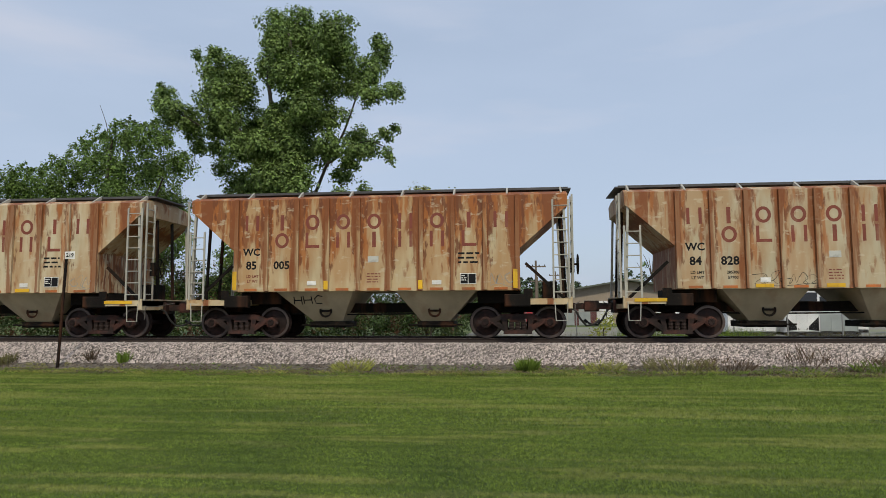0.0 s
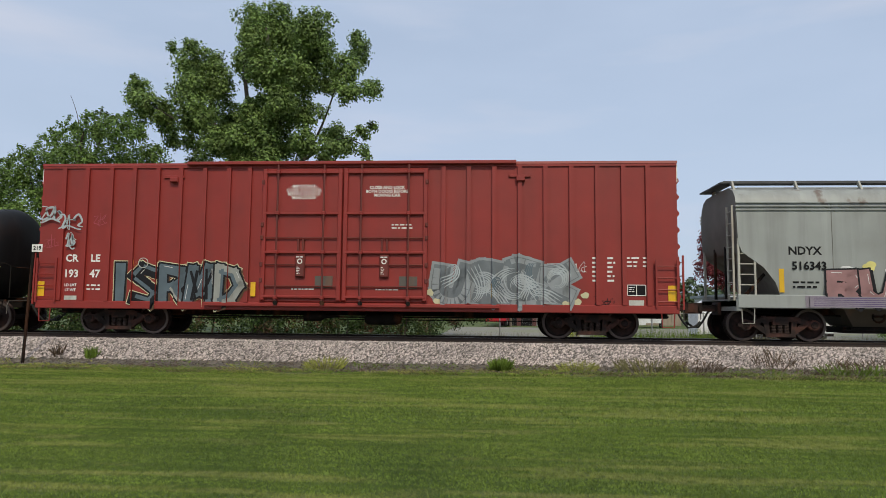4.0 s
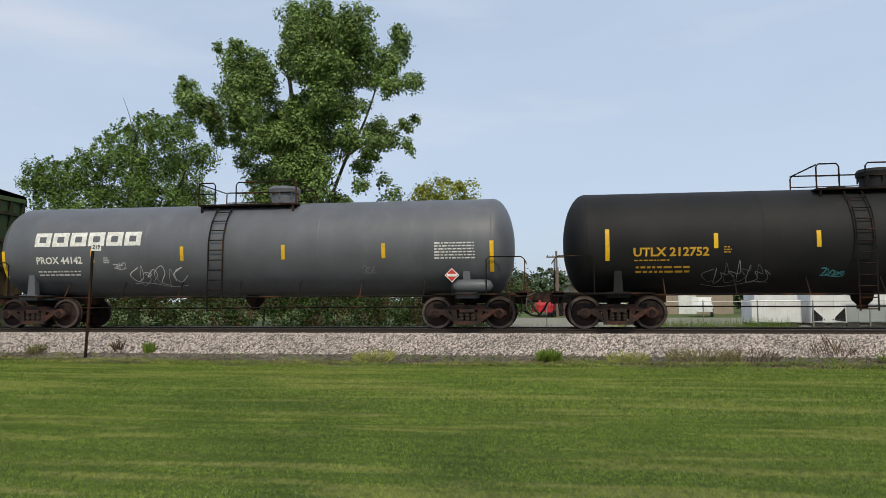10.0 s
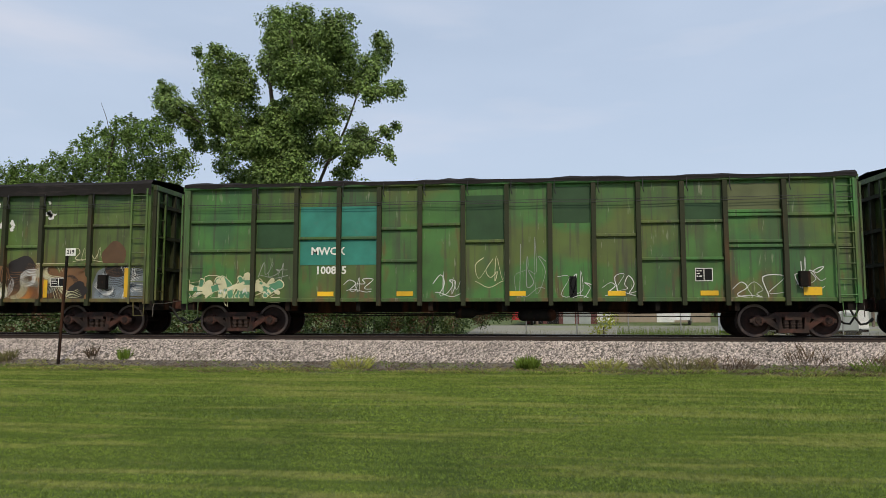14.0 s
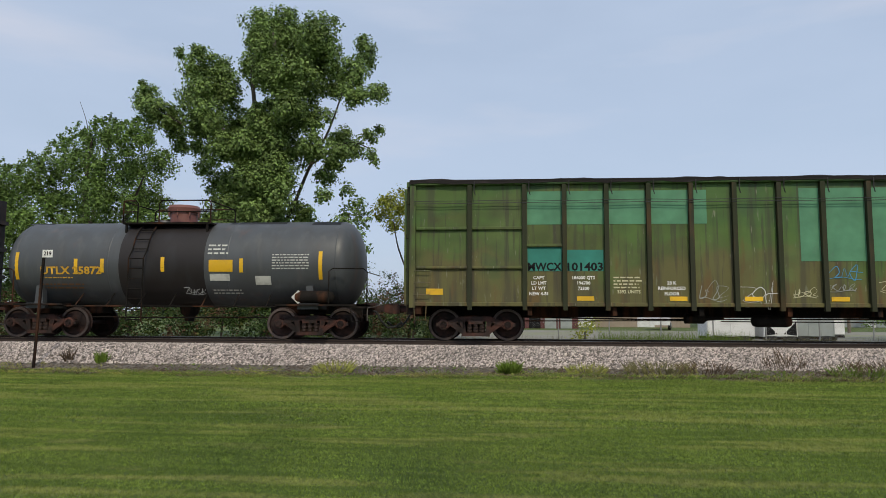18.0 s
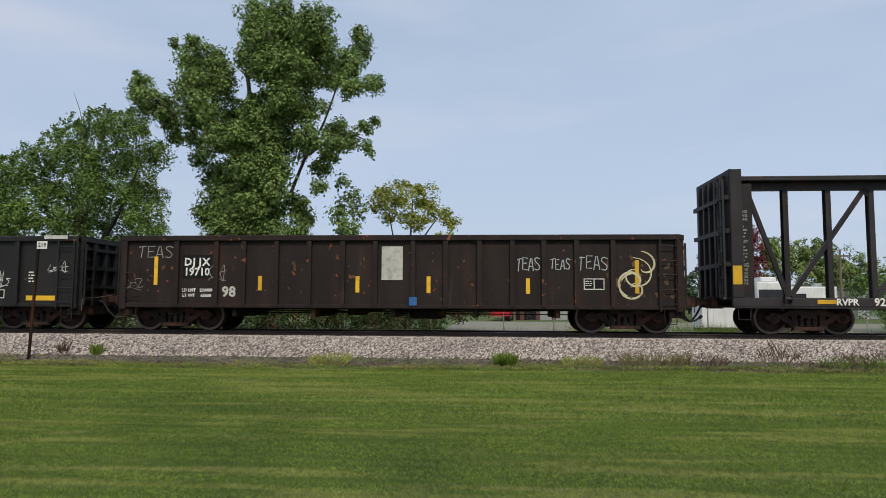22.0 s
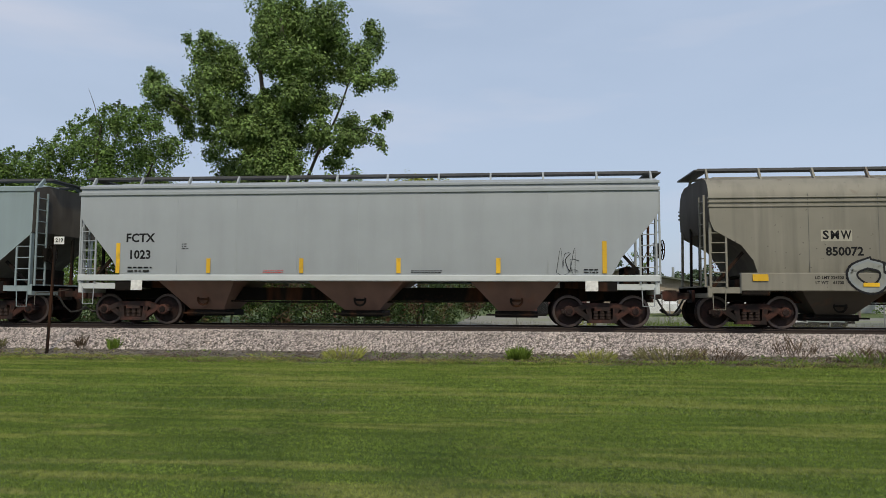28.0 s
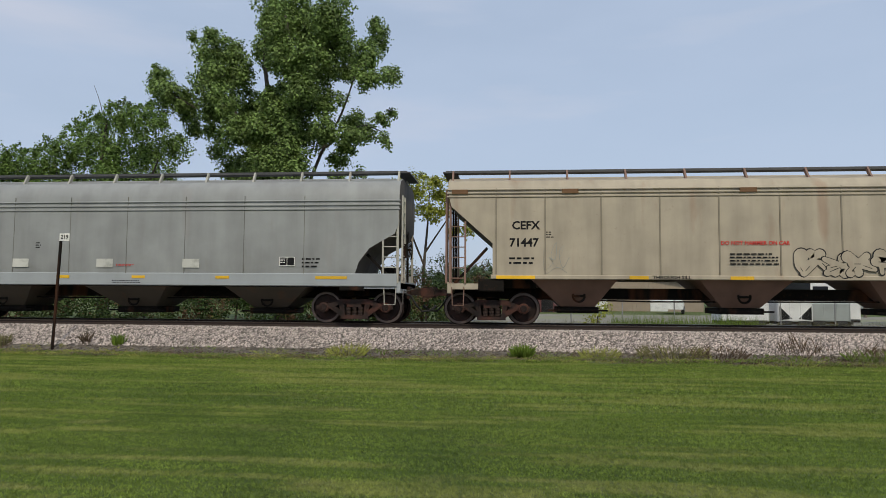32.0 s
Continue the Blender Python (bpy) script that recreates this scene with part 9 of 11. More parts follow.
car, w = covered_hopper("covered_hopper", "beige covered hopper with thin ribs and rust-red roof brackets", -352.85, 6.89, M_BEIGE, [(1.38, 6.85, 1.52), (2.24, 6.85, 1.53), (3.25, 7.98, 1.53), (3.52, 8.05, 1.53), (3.75, 8.08, 1.50), (3.98, 8.08, 1.38), (4.12, 8.08, 0.95)],
                        [(-5.9, -3.4, -4.95, -4.0, 1.36, 0.34), (-1.4, 1.2, -0.55, 0.45, 1.36, 0.34), (2.9, 5.5, 3.8, 4.8, 1.36, 0.34)], M_CHUTE[2],
                        sill=(1.26, 1.38, 6.9, 1.555), walk=4.34, end_half=8.10, plat_z=1.14, brackets=10, ribs=VR, rib=(0.035, 0.018), rib_mat=M_SEAMTAN, bands=((3.50, 0.05, 0.03), (3.60, 0.05, 0.035), (3.70, 0.04, 0.03)), ladder_mat=M_CHUTE[2], dust_shade=M_DUSTSHADE)
y = -w - 0.004
lettering(car, "CEFX", -5.95, 2.72, 0.22, M_BLACK, y)
lettering(car, "71447", -6.0, 2.25, 0.22, M_BLACK, y)
stencil(car, -6.4, -5.6, 1.65, 1.90, 2, M_BLACK, y, 3)
stencil(car, -5.4, -5.2, 2.38, 2.58, 3, M_BLACK, y, 4)
lettering(car, "DO NOT HAMMER ON CAR", 0.05, 2.24, 0.10, M_REDTXT, y - 0.018, width=1.75)
stencil(car, -0.6, 0.65, 1.65, 2.0, 4, M_BLACK, y - 0.018, 5, 0.6)
lettering(car, "THROUGH SILL", -2.1, 1.32, 0.085, M_BLACK, -1.562, width=1.0)
mural(car, 1.25, 4.7, 1.40, 2.0, 6, [M_BEIGE], S_BLACK, None, y - 0.018, 15, 0.42, S_BLACK, "bubble outlines sprayed in black")
tag(car, -5.45, -4.85, 1.55, 2.4, S_GREY, y, 281, 0.014, 3)
tag(car, 5.4, 6.0, 1.85, 2.25, S_GREY, y, 282, 0.014)
label_box(car, 4.75, 5.3, 1.62, 1.92, y, 2)
stencil(car, 5.5, 7.2, 2.55, 2.70, 2, M_BLACK, y, 6)
for x, x1 in ((-6.75, -5.7), (-3.2, -2.7), (-0.6, 0.0), (5.3, 6.3)):
    plate(car, x, x1, 1.27, 1.36, -1.562, M_YELLOW)
for x in (-7.75, -4.75, -0.1, 4.0, 7.7):
    plate(car, x - 0.22, x + 0.22, 3.60, 3.72, -w - 0.035, S_BROWN, "roof_bracket_patch", "rust-red patch under the roof edge", d=0.01)

# mid-grey hopper at the tail
car, w = covered_hopper("covered_hopper", "mid-grey curve-sided covered hopper with a pale sill", -370.24, 6.62, M_STEELGREY, CURVED(7.95, 1.36, 4.14, 6.70),
                        [(-5.4, -3.0, -4.75, -3.75, 1.02, 0.24), (-1.35, 1.15, -0.6, 0.45, 1.02, 0.24), (2.9, 5.3, 3.5, 4.5, 1.02, 0.24)], M_CHUTE[1],
                        sill=(1.04, 1.40, 7.9, 1.545), sill_mat=M_PALE, walk=4.36, end_half=8.0, plat_z=1.14, brackets=11, bands=((3.18, 0.05, 0.03), (3.30, 0.05, 0.035), (3.42, 0.04, 0.03)), ladder_mat=M_LADDERLIGHT, seams=[-5.25 + 1.75 * k for k in range(7)], dust_shade=M_DUSTSHADE)
y = -w - 0.004
label_box(car, 4.55, 5.0, 1.60, 1.86, y, 2)
stencil(car, 5.2, 5.8, 1.55, 1.86, 3, M_BLACK, y, 7)
for x, x1 in ((-2.1, -1.7), (0.2, 0.6), (2.7, 3.1), (5.6, 6.5), (-5.0, -4.6)):
    plate(car, x, x1, 1.24, 1.32, -1.55, M_YELLOW)
stencil(car, -2.8, -2.6, 2.1, 2.3, 3, M_BLACK, y, 8)
stencil(car, -0.3, 0.3, 1.58, 1.66, 2, M_REDTXT, y, 9)
stencil(car, -0.4, 0.5, 1.10, 1.20, 2, M_BLACK, -1.55, 10)
for x in (-0.9, 1.7, -3.5):
    plate(car, x, x + 0.5, 1.55, 1.8, y, M_PLATE, "paint_patch", "pale repainted patch", d=0.003)


# ---- ground ----
rng = np.random.default_rng(5)


def np_mesh(name, verts, faces, mat, smooth=False):
    """A mesh from arrays; faces all with the same number of corners."""
    me = bpy.data.meshes.new(name)
    n, k = faces.shape
    me.vertices.add(len(verts))
    me.vertices.foreach_set("co", verts.astype(np.float32).ravel())
    me.loops.add(n * k)
    me.loops.foreach_set("vertex_index", faces.astype(np.int32).ravel())
    me.polygons.add(n)
    me.polygons.foreach_set("loop_start", np.arange(0, n * k, k, dtype=np.int32))
    me.update(calc_edges=True)
    me.materials.append(mat)
    return me


def ground_height(x, y):
    """The lawn, a shallow trench at the foot of the ballast, the ballast shoulder and the lot behind."""
    toe, top = 16.75, 18.35
    if y < toe:
        return LAWN + 0.02 * math.sin(0.31 * x + 0.2) * min(1, y / 10 if y > 0 else 0)
    if y < top:
        return LAWN + (y - toe) / (top - toe) * 0.56
    if y < 19.15:
        return -0.14 if y < 18.97 else -0.20
    if y < 21.8:
        return -0.20
    if y < 23.6:
        return -0.20 - (y - 21.8) / 1.8 * 0.55
    return -0.75


LIGHT_STREAK, DARK_STREAK, DRY_PATCH = ((0.34, 2.5, 1), 0.525, 0.595), ((0.16, 1.15, 1), 0.50, 0.60), ((0.8, 3.2, 1), 0.60, 0.68)
DARK_LINE = ((0.55, 5.5, 1), 0.53, 0.61)
M_SOIL = mk("grass_thatch", (0.072, 0.110, 0.018), 0.9, layers=(((0.060, 0.096, 0.016), *DARK_STREAK, 0.4), ((0.150, 0.165, 0.045), *LIGHT_STREAK, 0.7), ((0.22, 0.20, 0.09), *DRY_PATCH, 0.4), ((0.03, 0.05, 0.010), (22, 16, 1), 0.50, 0.62, 0.6)), bump=0.9, bscale=35, vary=0.3, vscale=14)
M_GRASS = mk("mown_grass", (0.210, 0.292, 0.050), 0.7, layers=(((0.158, 0.236, 0.036), *DARK_STREAK, 0.45), ((0.375, 0.395, 0.108), *LIGHT_STREAK, 0.80), ((0.105, 0.165, 0.028), *DARK_LINE, 0.6), ((0.40, 0.37, 0.15), *DRY_PATCH, 0.5), ((0.085, 0.135, 0.020), (15, 9, 1), 0.52, 0.62, 0.6), ((0.085, 0.135, 0.020), (46, 30, 1), 0.54, 0.64, 0.55), ((0.30, 0.37, 0.09), (24, 14, 1), 0.56, 0.66, 0.5)), bump=0, vary=0.15, vscale=0.6, island=0.9)
M_LOT = mk("pale_gravel_lot", (0.215, 0.205, 0.17), 0.9, layers=(((0.20, 0.22, 0.10), (0.12, 0.2, 1), 0.5, 0.62, 0.7), ((0.25, 0.22, 0.17), (1.5, 1.5, 1), 0.45, 0.7, 0.5)), bump=0.4, bscale=20)
M_DIRT = mk("bare_dirt_edge", (0.080, 0.060, 0.038), 0.95, layers=(((0.070, 0.100, 0.022), (1.1, 2.6, 1), 0.44, 0.58, 0.85), ((0.16, 0.14, 0.11), (9, 9, 9), 0.58, 0.68, 0.6), ((0.025, 0.02, 0.014), (3, 5, 3), 0.54, 0.66, 0.7)), bump=0.9, bscale=30, vary=0.3, vscale=7)
M_BALLASTBED = mk("ballast_bed", (0.15, 0.13, 0.112), 0.9, layers=(((0.05, 0.045, 0.04), (6, 6, 6), 0.45, 0.6, 0.7),), bump=0.9, bscale=22, vary=0.3, vscale=9)
M_STONE = mk("pinkish_granite_ballast", (0.40, 0.345, 0.320), 0.85, bump=0.2, bscale=60, vary=0.12, island=0.75)
M_TOE = mk("dusty_toe_stones", (0.118, 0.096, 0.074), 0.9, bump=0.2, bscale=60, vary=0.12, island=0.85)

xs = [-900, -300, -120, -60, -40] + [-30 + 1.0 * k for k in range(66)] + [45, 70, 130, 300, 900]
ys = [-300, -60, -20, -8, -3] + [0.5 * k for k in range(33)] + [16.5, 16.75, 17.1, 17.5, 17.95, 18.35, 18.95, 19.14, 19.2, 20.5, 21.8, 22.4, 23.0, 23.6, 25, 28, 32, 38, 46, 60, 90, 160, 320, 700, 1600]
gv = np.array([(x, y, ground_height(x, y)) for y in ys for x in xs])
nx = len(xs)
gf = np.array([(j * nx + i, j * nx + i + 1, (j + 1) * nx + i + 1, (j + 1) * nx + i) for j in range(len(ys) - 1) for i in range(nx - 1)])
me = np_mesh("ground", gv, gf, M_SOIL)
me.materials.append(M_BALLASTBED)
me.materials.append(M_LOT)
me.materials.append(M_DIRT)
mid_y = gv[gf].mean(1)[:, 1]
mid_x = gv[gf].mean(1)[:, 0]
me.polygons.foreach_set("material_index", np.where((mid_y > 15.5) & (mid_y < 16.75), 3, np.where((mid_y > 16.75) & (mid_y < 23.6), 1, np.where((mid_y > 23.6) & (mid_y < 75) & (mid_x > -3), 2, 0))).astype(np.int32))
tagged(new("ground", me), "mown green lawn rising to a ballasted railway bank", "ground", kind="structure")


def blades(name, label, n, xr, yr, h, w, mat, zf, lean=0.5, kind="stuff", category="grass", dens=None):
    """n upright blades of three corners each."""
    x, y = rng.uniform(*xr, n), rng.uniform(0, 1, n)
    y = yr[0] + (yr[1] - yr[0]) * y ** 1.0
    if dens:
        keep = dens(x, y)
        x, y = x[keep], y[keep]
    n = len(x)
    z = zf(x, y)
    a, hh, ww = rng.uniform(0, math.pi, n), rng.uniform(0.5, 1.15, n) * h, rng.uniform(0.6, 1.2, n) * w
    b0 = np.stack([x - np.cos(a) * ww, y - np.sin(a) * ww, z - 0.01], 1)
    b1 = np.stack([x + np.cos(a) * ww, y + np.sin(a) * ww, z - 0.01], 1)
    tip = np.stack([x + rng.normal(0, lean, n) * hh, y + rng.normal(0, lean, n) * hh, z + hh], 1)
    v = np.stack([b0, b1, tip], 1).reshape(-1, 3)
    ob = new(name, np_mesh(name, v, np.arange(3 * n).reshape(-1, 3), mat))
    return tagged(ob, label, category, kind=kind)


LAWN_AT = lambda x, y: LAWN + 0.02 * np.sin(0.31 * x + 0.2) * np.minimum(1, y / 10)
blades("lawn_grass", "short mown lawn grass in faint stripes", 640000, (-9.5, 7.0), (4.6, 9.0), 0.021, 0.0046, M_GRASS, LAWN_AT, 0.9, dens=lambda x, y: (x > -0.95 * y - 1.0) & (x < 0.66 * y + 0.8))
blades("lawn_grass", "short mown lawn grass in faint stripes", 560000, (-16.5, 11.5), (9.0, 16.3), 0.030, 0.0080, M_GRASS, LAWN_AT, 0.8,
       dens=lambda x, y: (x > -0.95 * y - 1.0) & (x < 0.66 * y + 0.8) & (rng.uniform(0, 1, len(x)) < np.clip((16.0 + 0.22 * np.sin(1.9 * x) + 0.16 * np.sin(4.7 * x + 1) - y) / 0.8, 0, 1)))


def stones(name, label, n, xr, yr, size, mat, dens=None):
    """Loose broken stones: irregular eight-faced lumps, joined."""
    x, y = rng.uniform(*xr, n), rng.uniform(*yr, n)
    z = np.array([ground_height(a, b) for a, b in zip(x, y)])
    base = np.array([(1, 0, 0), (0, 1, 0), (-1, 0, 0), (0, -1, 0), (0, 0, 1), (0, 0, -1)], float)
    r = rng.uniform(0.6, 1.4, (n, 6, 1)) * size * rng.uniform(0.7, 1.3, (n, 1, 1))
    ang = rng.uniform(0, 6.28, n)
    v = base[None] * r
    c, s = np.cos(ang)[:, None], np.sin(ang)[:, None]
    vx, vy = v[..., 0] * c - v[..., 1] * s + v[..., 2] * 0.4, v[..., 0] * s + v[..., 1] * c
    v = np.stack([vx + x[:, None], vy + y[:, None], v[..., 2] * 0.85 + z[:, None] + size * 0.25], -1)
    f = np.array([(0, 1, 4), (1, 2, 4), (2, 3, 4), (3, 0, 4), (1, 0, 5), (2, 1, 5), (3, 2, 5), (0, 3, 5)])
    ff = (f[None] + 6 * np.arange(n)[:, None, None]).reshape(-1, 3)
    return tagged(new(name, np_mesh(name, v.reshape(-1, 3), ff, mat)), label, "ballast", kind="stuff")


stones("ballast", "pinkish grey crushed-stone ballast of the track", 44000, (-19, 15), (17.1, 19.1), 0.031, M_STONE)
stones("ballast", "pinkish grey crushed-stone ballast between the rails", 9000, (-19, 15), (19.1, 22.5), 0.030, M_STONE)
stones("scattered_stones", "dusty dark stones scattered at the foot of the ballast", 15000, (-19, 15), (16.1, 17.6), 0.022, M_TOE)

# ---- track ----
RAIL_PROFILE = [(-0.07, -0.17), (0.07, -0.17), (0.07, -0.155), (0.012, -0.135), (0.010, -0.045), (0.036, -0.035), (0.036, -0.004), (0.030, 0.0), (-0.030, 0.0), (-0.036, -0.004), (-0.036, -0.035), (-0.010, -0.045), (-0.012, -0.135), (-0.07, -0.155)]
for sgn in (-1, 1):
    s = Shape()
    yc, n = YC + sgn * 0.755, len(RAIL_PROFILE)
    vs = [(x, yc + a, b) for x in (-420.0, 420.0) for a, b in RAIL_PROFILE]
    s.add(vs, [(i, (i + 1) % n, (i + 1) % n + n, i + n) for i in range(n)])
    for i in range(n):
        s.k[-n + i] = 1 if i in (6, 7, 8) else 0
    tagged(part("rail", s, [M_RAIL, M_RAILTOP]), "brown steel rail with a polished head", "rail", "the two rails of the track", kind="structure")
M_TIE = mk("weathered_tie_wood", (0.09, 0.07, 0.055), 0.9, layers=(((0.16, 0.13, 0.10), (1, 9, 9), 0.5, 0.7, 0.6),), own=0.25)
me_tie = Shape().slab(-0.11, 0.11, YC - 1.30, YC + 1.30, -0.34, -0.172, 0.015).mesh("railway_tie", M_TIE)
for k in range(70):
    t = tagged(new("railway_tie", me_tie), "grey weathered wooden railway tie bedded in ballast", "railway tie", "ties of the track", kind="structure")
    t.location.x = -19.5 + 0.52 * k

# ---- plants beside the track ----
M_WEED = mk("green_weed", (0.13, 0.20, 0.03), 0.7, bump=0, vary=0.2, island=0.35)
M_DRYWEED = mk("dry_weed", (0.135, 0.125, 0.045), 0.8, bump=0, vary=0.2, island=0.35)
M_YELLOWWEED = mk("yellow_green_weed", (0.235, 0.25, 0.045), 0.7, bump=0, vary=0.2, island=0.4)
M_RUSSET = mk("russet_weed", (0.085, 0.055, 0.030), 0.8, bump=0, vary=0.2, island=0.35)


def weed(label, x, y, n, h, r, mat, wide=0.008, flat=1.0):
    a, d = rng.uniform(0, 6.28, n), r * np.sqrt(rng.uniform(0, 1, n))
    px, py = x + d * np.cos(a) * flat, y + d * np.sin(a)
    z = np.array([ground_height(u, v) for u, v in zip(px, py)])
    hh, b = h * rng.uniform(0.4, 1.1, n), rng.uniform(0, 3.14, n)
    dx, dy = np.cos(b) * wide, np.sin(b) * wide
    lx, ly = (px - x) * 0.5 / flat + rng.normal(0, 0.25, n) * hh, (py - y) * 0.4 + rng.normal(0, 0.25, n) * hh
    v = np.stack([np.stack([px - dx, py - dy, z - 0.02], 1), np.stack([px + dx, py + dy, z - 0.02], 1), np.stack([px + dx * 1.1 + lx * 0.5, py + dy * 1.1 + ly * 0.5, z + hh * 0.6], 1), np.stack([px + lx, py + ly, z + hh], 1)], 1).reshape(-1, 3)
    f = np.arange(4 * n).reshape(-1, 4)
    return tagged(new("weed", np_mesh("weed", v, f, mat)), label, "weed", "weeds along the ballast", "stuff")


weed("small bushy dark green weed in the ballast", -10.35, 17.2, 130, 0.30, 0.13, M_WEED, 0.012)
weed("leafy bright green weed on the ballast", 0.28, 16.75, 420, 0.30, 0.22, M_WEED, 0.016)
weed("low yellow-green grassy weed patch", -4.05, 16.85, 320, 0.17, 0.34, M_YELLOWWEED, 0.006, 1.4)
weed("low yellow-green grassy weed patch", 2.15, 16.9, 220, 0.16, 0.28, M_YELLOWWEED, 0.008, 1.6)
weed("low tangled green weed patch", 3.9, 16.95, 300, 0.22, 0.35, M_DRYWEED, 0.007, 2.2)
weed("low tangled green weed patch", 5.0, 17.0, 200, 0.22, 0.3, M_RUSSET, 0.006, 2.0)
weed("tall thin brown weed stalks", 6.9, 17.2, 60, 0.52, 0.30, M_RUSSET, 0.0035, 1.6)
weed("tall thin brown weed stalks", 7.9, 17.2, 50, 0.30, 0.35, M_RUSSET, 0.004, 2.0)
weed("russet grassy weed strip", 9.6, 17.1, 300, 0.24, 0.34, M_RUSSET, 0.005, 3.4)
weed("green grassy weed strip", 8.6, 16.9, 260, 0.2, 0.3, M_WEED, 0.007, 2.6)
weed("thin dry weed stalks", -11.3, 17.3, 80, 0.30, 0.12, M_RUSSET, 0.006)
weed("thin dry weed stalks", -13.6, 17.1, 160, 0.26, 0.2, M_DRYWEED, 0.008)
for k in range(250):
    weed("short ragged grass tuft at the lawn's edge", rng.uniform(-15, 11), 15.65 + 1.35 * rng.uniform(0, 1) ** 1.3, 70, 0.065, 0.22, (M_WEED, M_DRYWEED, M_YELLOWWEED, M_RUSSET, M_WEED)[k % 5], 0.008, 2.6)

# ---- milepost ----
post = thing("milepost", "thin leaning steel post with a small white number sign", "milepost", x=-11.96, y=16.83, z=ground_height(-11.96, 16.83) - 0.15)
part("post", Shape().bar((0, 0, 0), (0.12, 0, 3.16), 0.06, 0.045, up=(0, 1, 0)), M_UNDER, post)
sg = part("sign", Shape().slab(0.09, 0.37, -0.035, -0.025, 3.00, 3.20, 0.003), M_WHITE, post, "small white sign with black numerals")
lettering(sg, "219", 0.235, 3.10, 0.10, M_BLACK, -0.037)

# ---- trees ----
M_LEAF = mk("cottonwood_leaves", (0.168, 0.250, 0.074), 0.55, bump=0, vary=0.25, vscale=0.6, island=0.62, shine=0.3)
M_LEAF2 = mk("cool_green_leaves", (0.140, 0.222, 0.056), 0.55, bump=0, vary=0.25, vscale=0.6, island=0.62, shine=0.3)
M_FARLEAF = mk("far_dark_leaves", (0.055, 0.090, 0.034), 0.6, bump=0, vary=0.25, vscale=0.2, island=0.5)
M_LEAFY = mk("yellowing_leaves", (0.29, 0.315, 0.055), 0.6, bump=0, vary=0.25, vscale=1.2, island=0.5)
M_LEAFY2 = mk("olive_green_leaves", (0.145, 0.205, 0.050), 0.6, bump=0, vary=0.25, vscale=0.5, island=0.5)
M_LEAFRED = mk("wine_red_leaves", (0.165, 0.034, 0.040), 0.6, bump=0, vary=0.25, island=0.5)
M_HEDGE = mk("hedge_leaves", (0.044, 0.076, 0.022), 0.6, shine=0.15, layers=(((0.135, 0.062, 0.042), (0.8, 0.8, 0.8), 0.52, 0.58, 0.8), ((0.16, 0.185, 0.040), (0.4, 0.4, 0.4), 0.55, 0.62, 0.7)), bump=0, vary=0.3, vscale=2.0, island=0.6)
M_BARK = mk("furrowed_bark", (0.075, 0.060, 0.048), 0.9, layers=(((0.03, 0.025, 0.02), (6, 6, 1), 0.45, 0.65, 0.7),), bump=0.8, bscale=9)
for m in (M_LEAF, M_LEAF2, M_LEAFY, M_LEAFRED, M_HEDGE, M_GRASS, M_WEED):
    n = m.node_tree.nodes
    n["Principled BSDF"].inputs["Specular IOR Level"].default_value = 0.25
    # thin leaves let light through
    lk = m.node_tree.links
    glow, both = n.new("ShaderNodeBsdfTranslucent"), n.new("ShaderNodeMixShader")
    both.inputs[0].default_value = 0.28
    lk.new(n["Principled BSDF"].inputs["Base Color"].links[0].from_socket, glow.inputs[0])
    lk.new(n["Principled BSDF"].outputs[0], both.inputs[1])
    lk.new(glow.outputs[0], both.inputs[2])
    lk.new(both.outputs[0], n["Material Output"].inputs[0])


def leaf_mesh(name, blobs, per, size, mat, depth=0.8, fill=0.25, tuft=0.36, tall=0.85, loose=0.10):
    """Leaves in rounded tufts that stud lumpy clumps; blobs: (x, z, rx, rz, y); per: leaves to a square metre of a clump's face."""
    vs, out = [], []
    for x, z, rx, rz, y in blobs:
        ry = depth * (rx + rz) / 2
        n = int(per * math.pi * rx * rz * 1.7)
        k = max(5, n // 48)
        d = rng.normal(0, 1, (k, 3))
        d /= np.linalg.norm(d, axis=1)[:, None]
        rad = np.where(rng.uniform(0, 1, k) < fill, rng.uniform(0.1, 0.6, k), rng.uniform(0.66, 1.08, k))
        c = d * rad[:, None] * np.array([rx, ry, rz]) + np.array([x, y, z])
        tr = min(tuft, 0.9 * min(rx, rz)) * rng.uniform(0.6, 1.25, k)
        idx = rng.integers(0, k, n)
        e = rng.normal(0, 1, (n, 3)) + np.array([0, 0, 0.35])
        e /= np.linalg.norm(e, axis=1)[:, None]
        p = c[idx] + e * (tr[idx] * rng.uniform(0.55, 1.05, n))[:, None] * np.array([1, 1, tall]) + rng.normal(0, loose, (n, 3))
        vs.append(p)
        out.append(e * 0.85 + d[idx] * 0.35)
    p, facing = np.concatenate(vs), np.concatenate(out)
    n = len(p)
    # leaf faces lean upwards and out of their tuft
    face = facing + np.array([0.0, 0.0, 0.35]) + rng.normal(0, 0.40, (n, 3))
    u = np.cross(face, rng.normal(0, 1, (n, 3)))
    u /= np.linalg.norm(u, axis=1)[:, None]
    w = np.cross(face, u)
    w /= np.linalg.norm(w, axis=1)[:, None]
    sz = size * rng.uniform(0.6, 1.3, (n, 1))
    v = np.stack([p - u * sz, p + w * sz * 0.66, p + u * sz, p - w * sz * 0.66], 1).reshape(-1, 3)
    return np_mesh(name, v, np.arange(4 * n).reshape(-1, 4), mat)


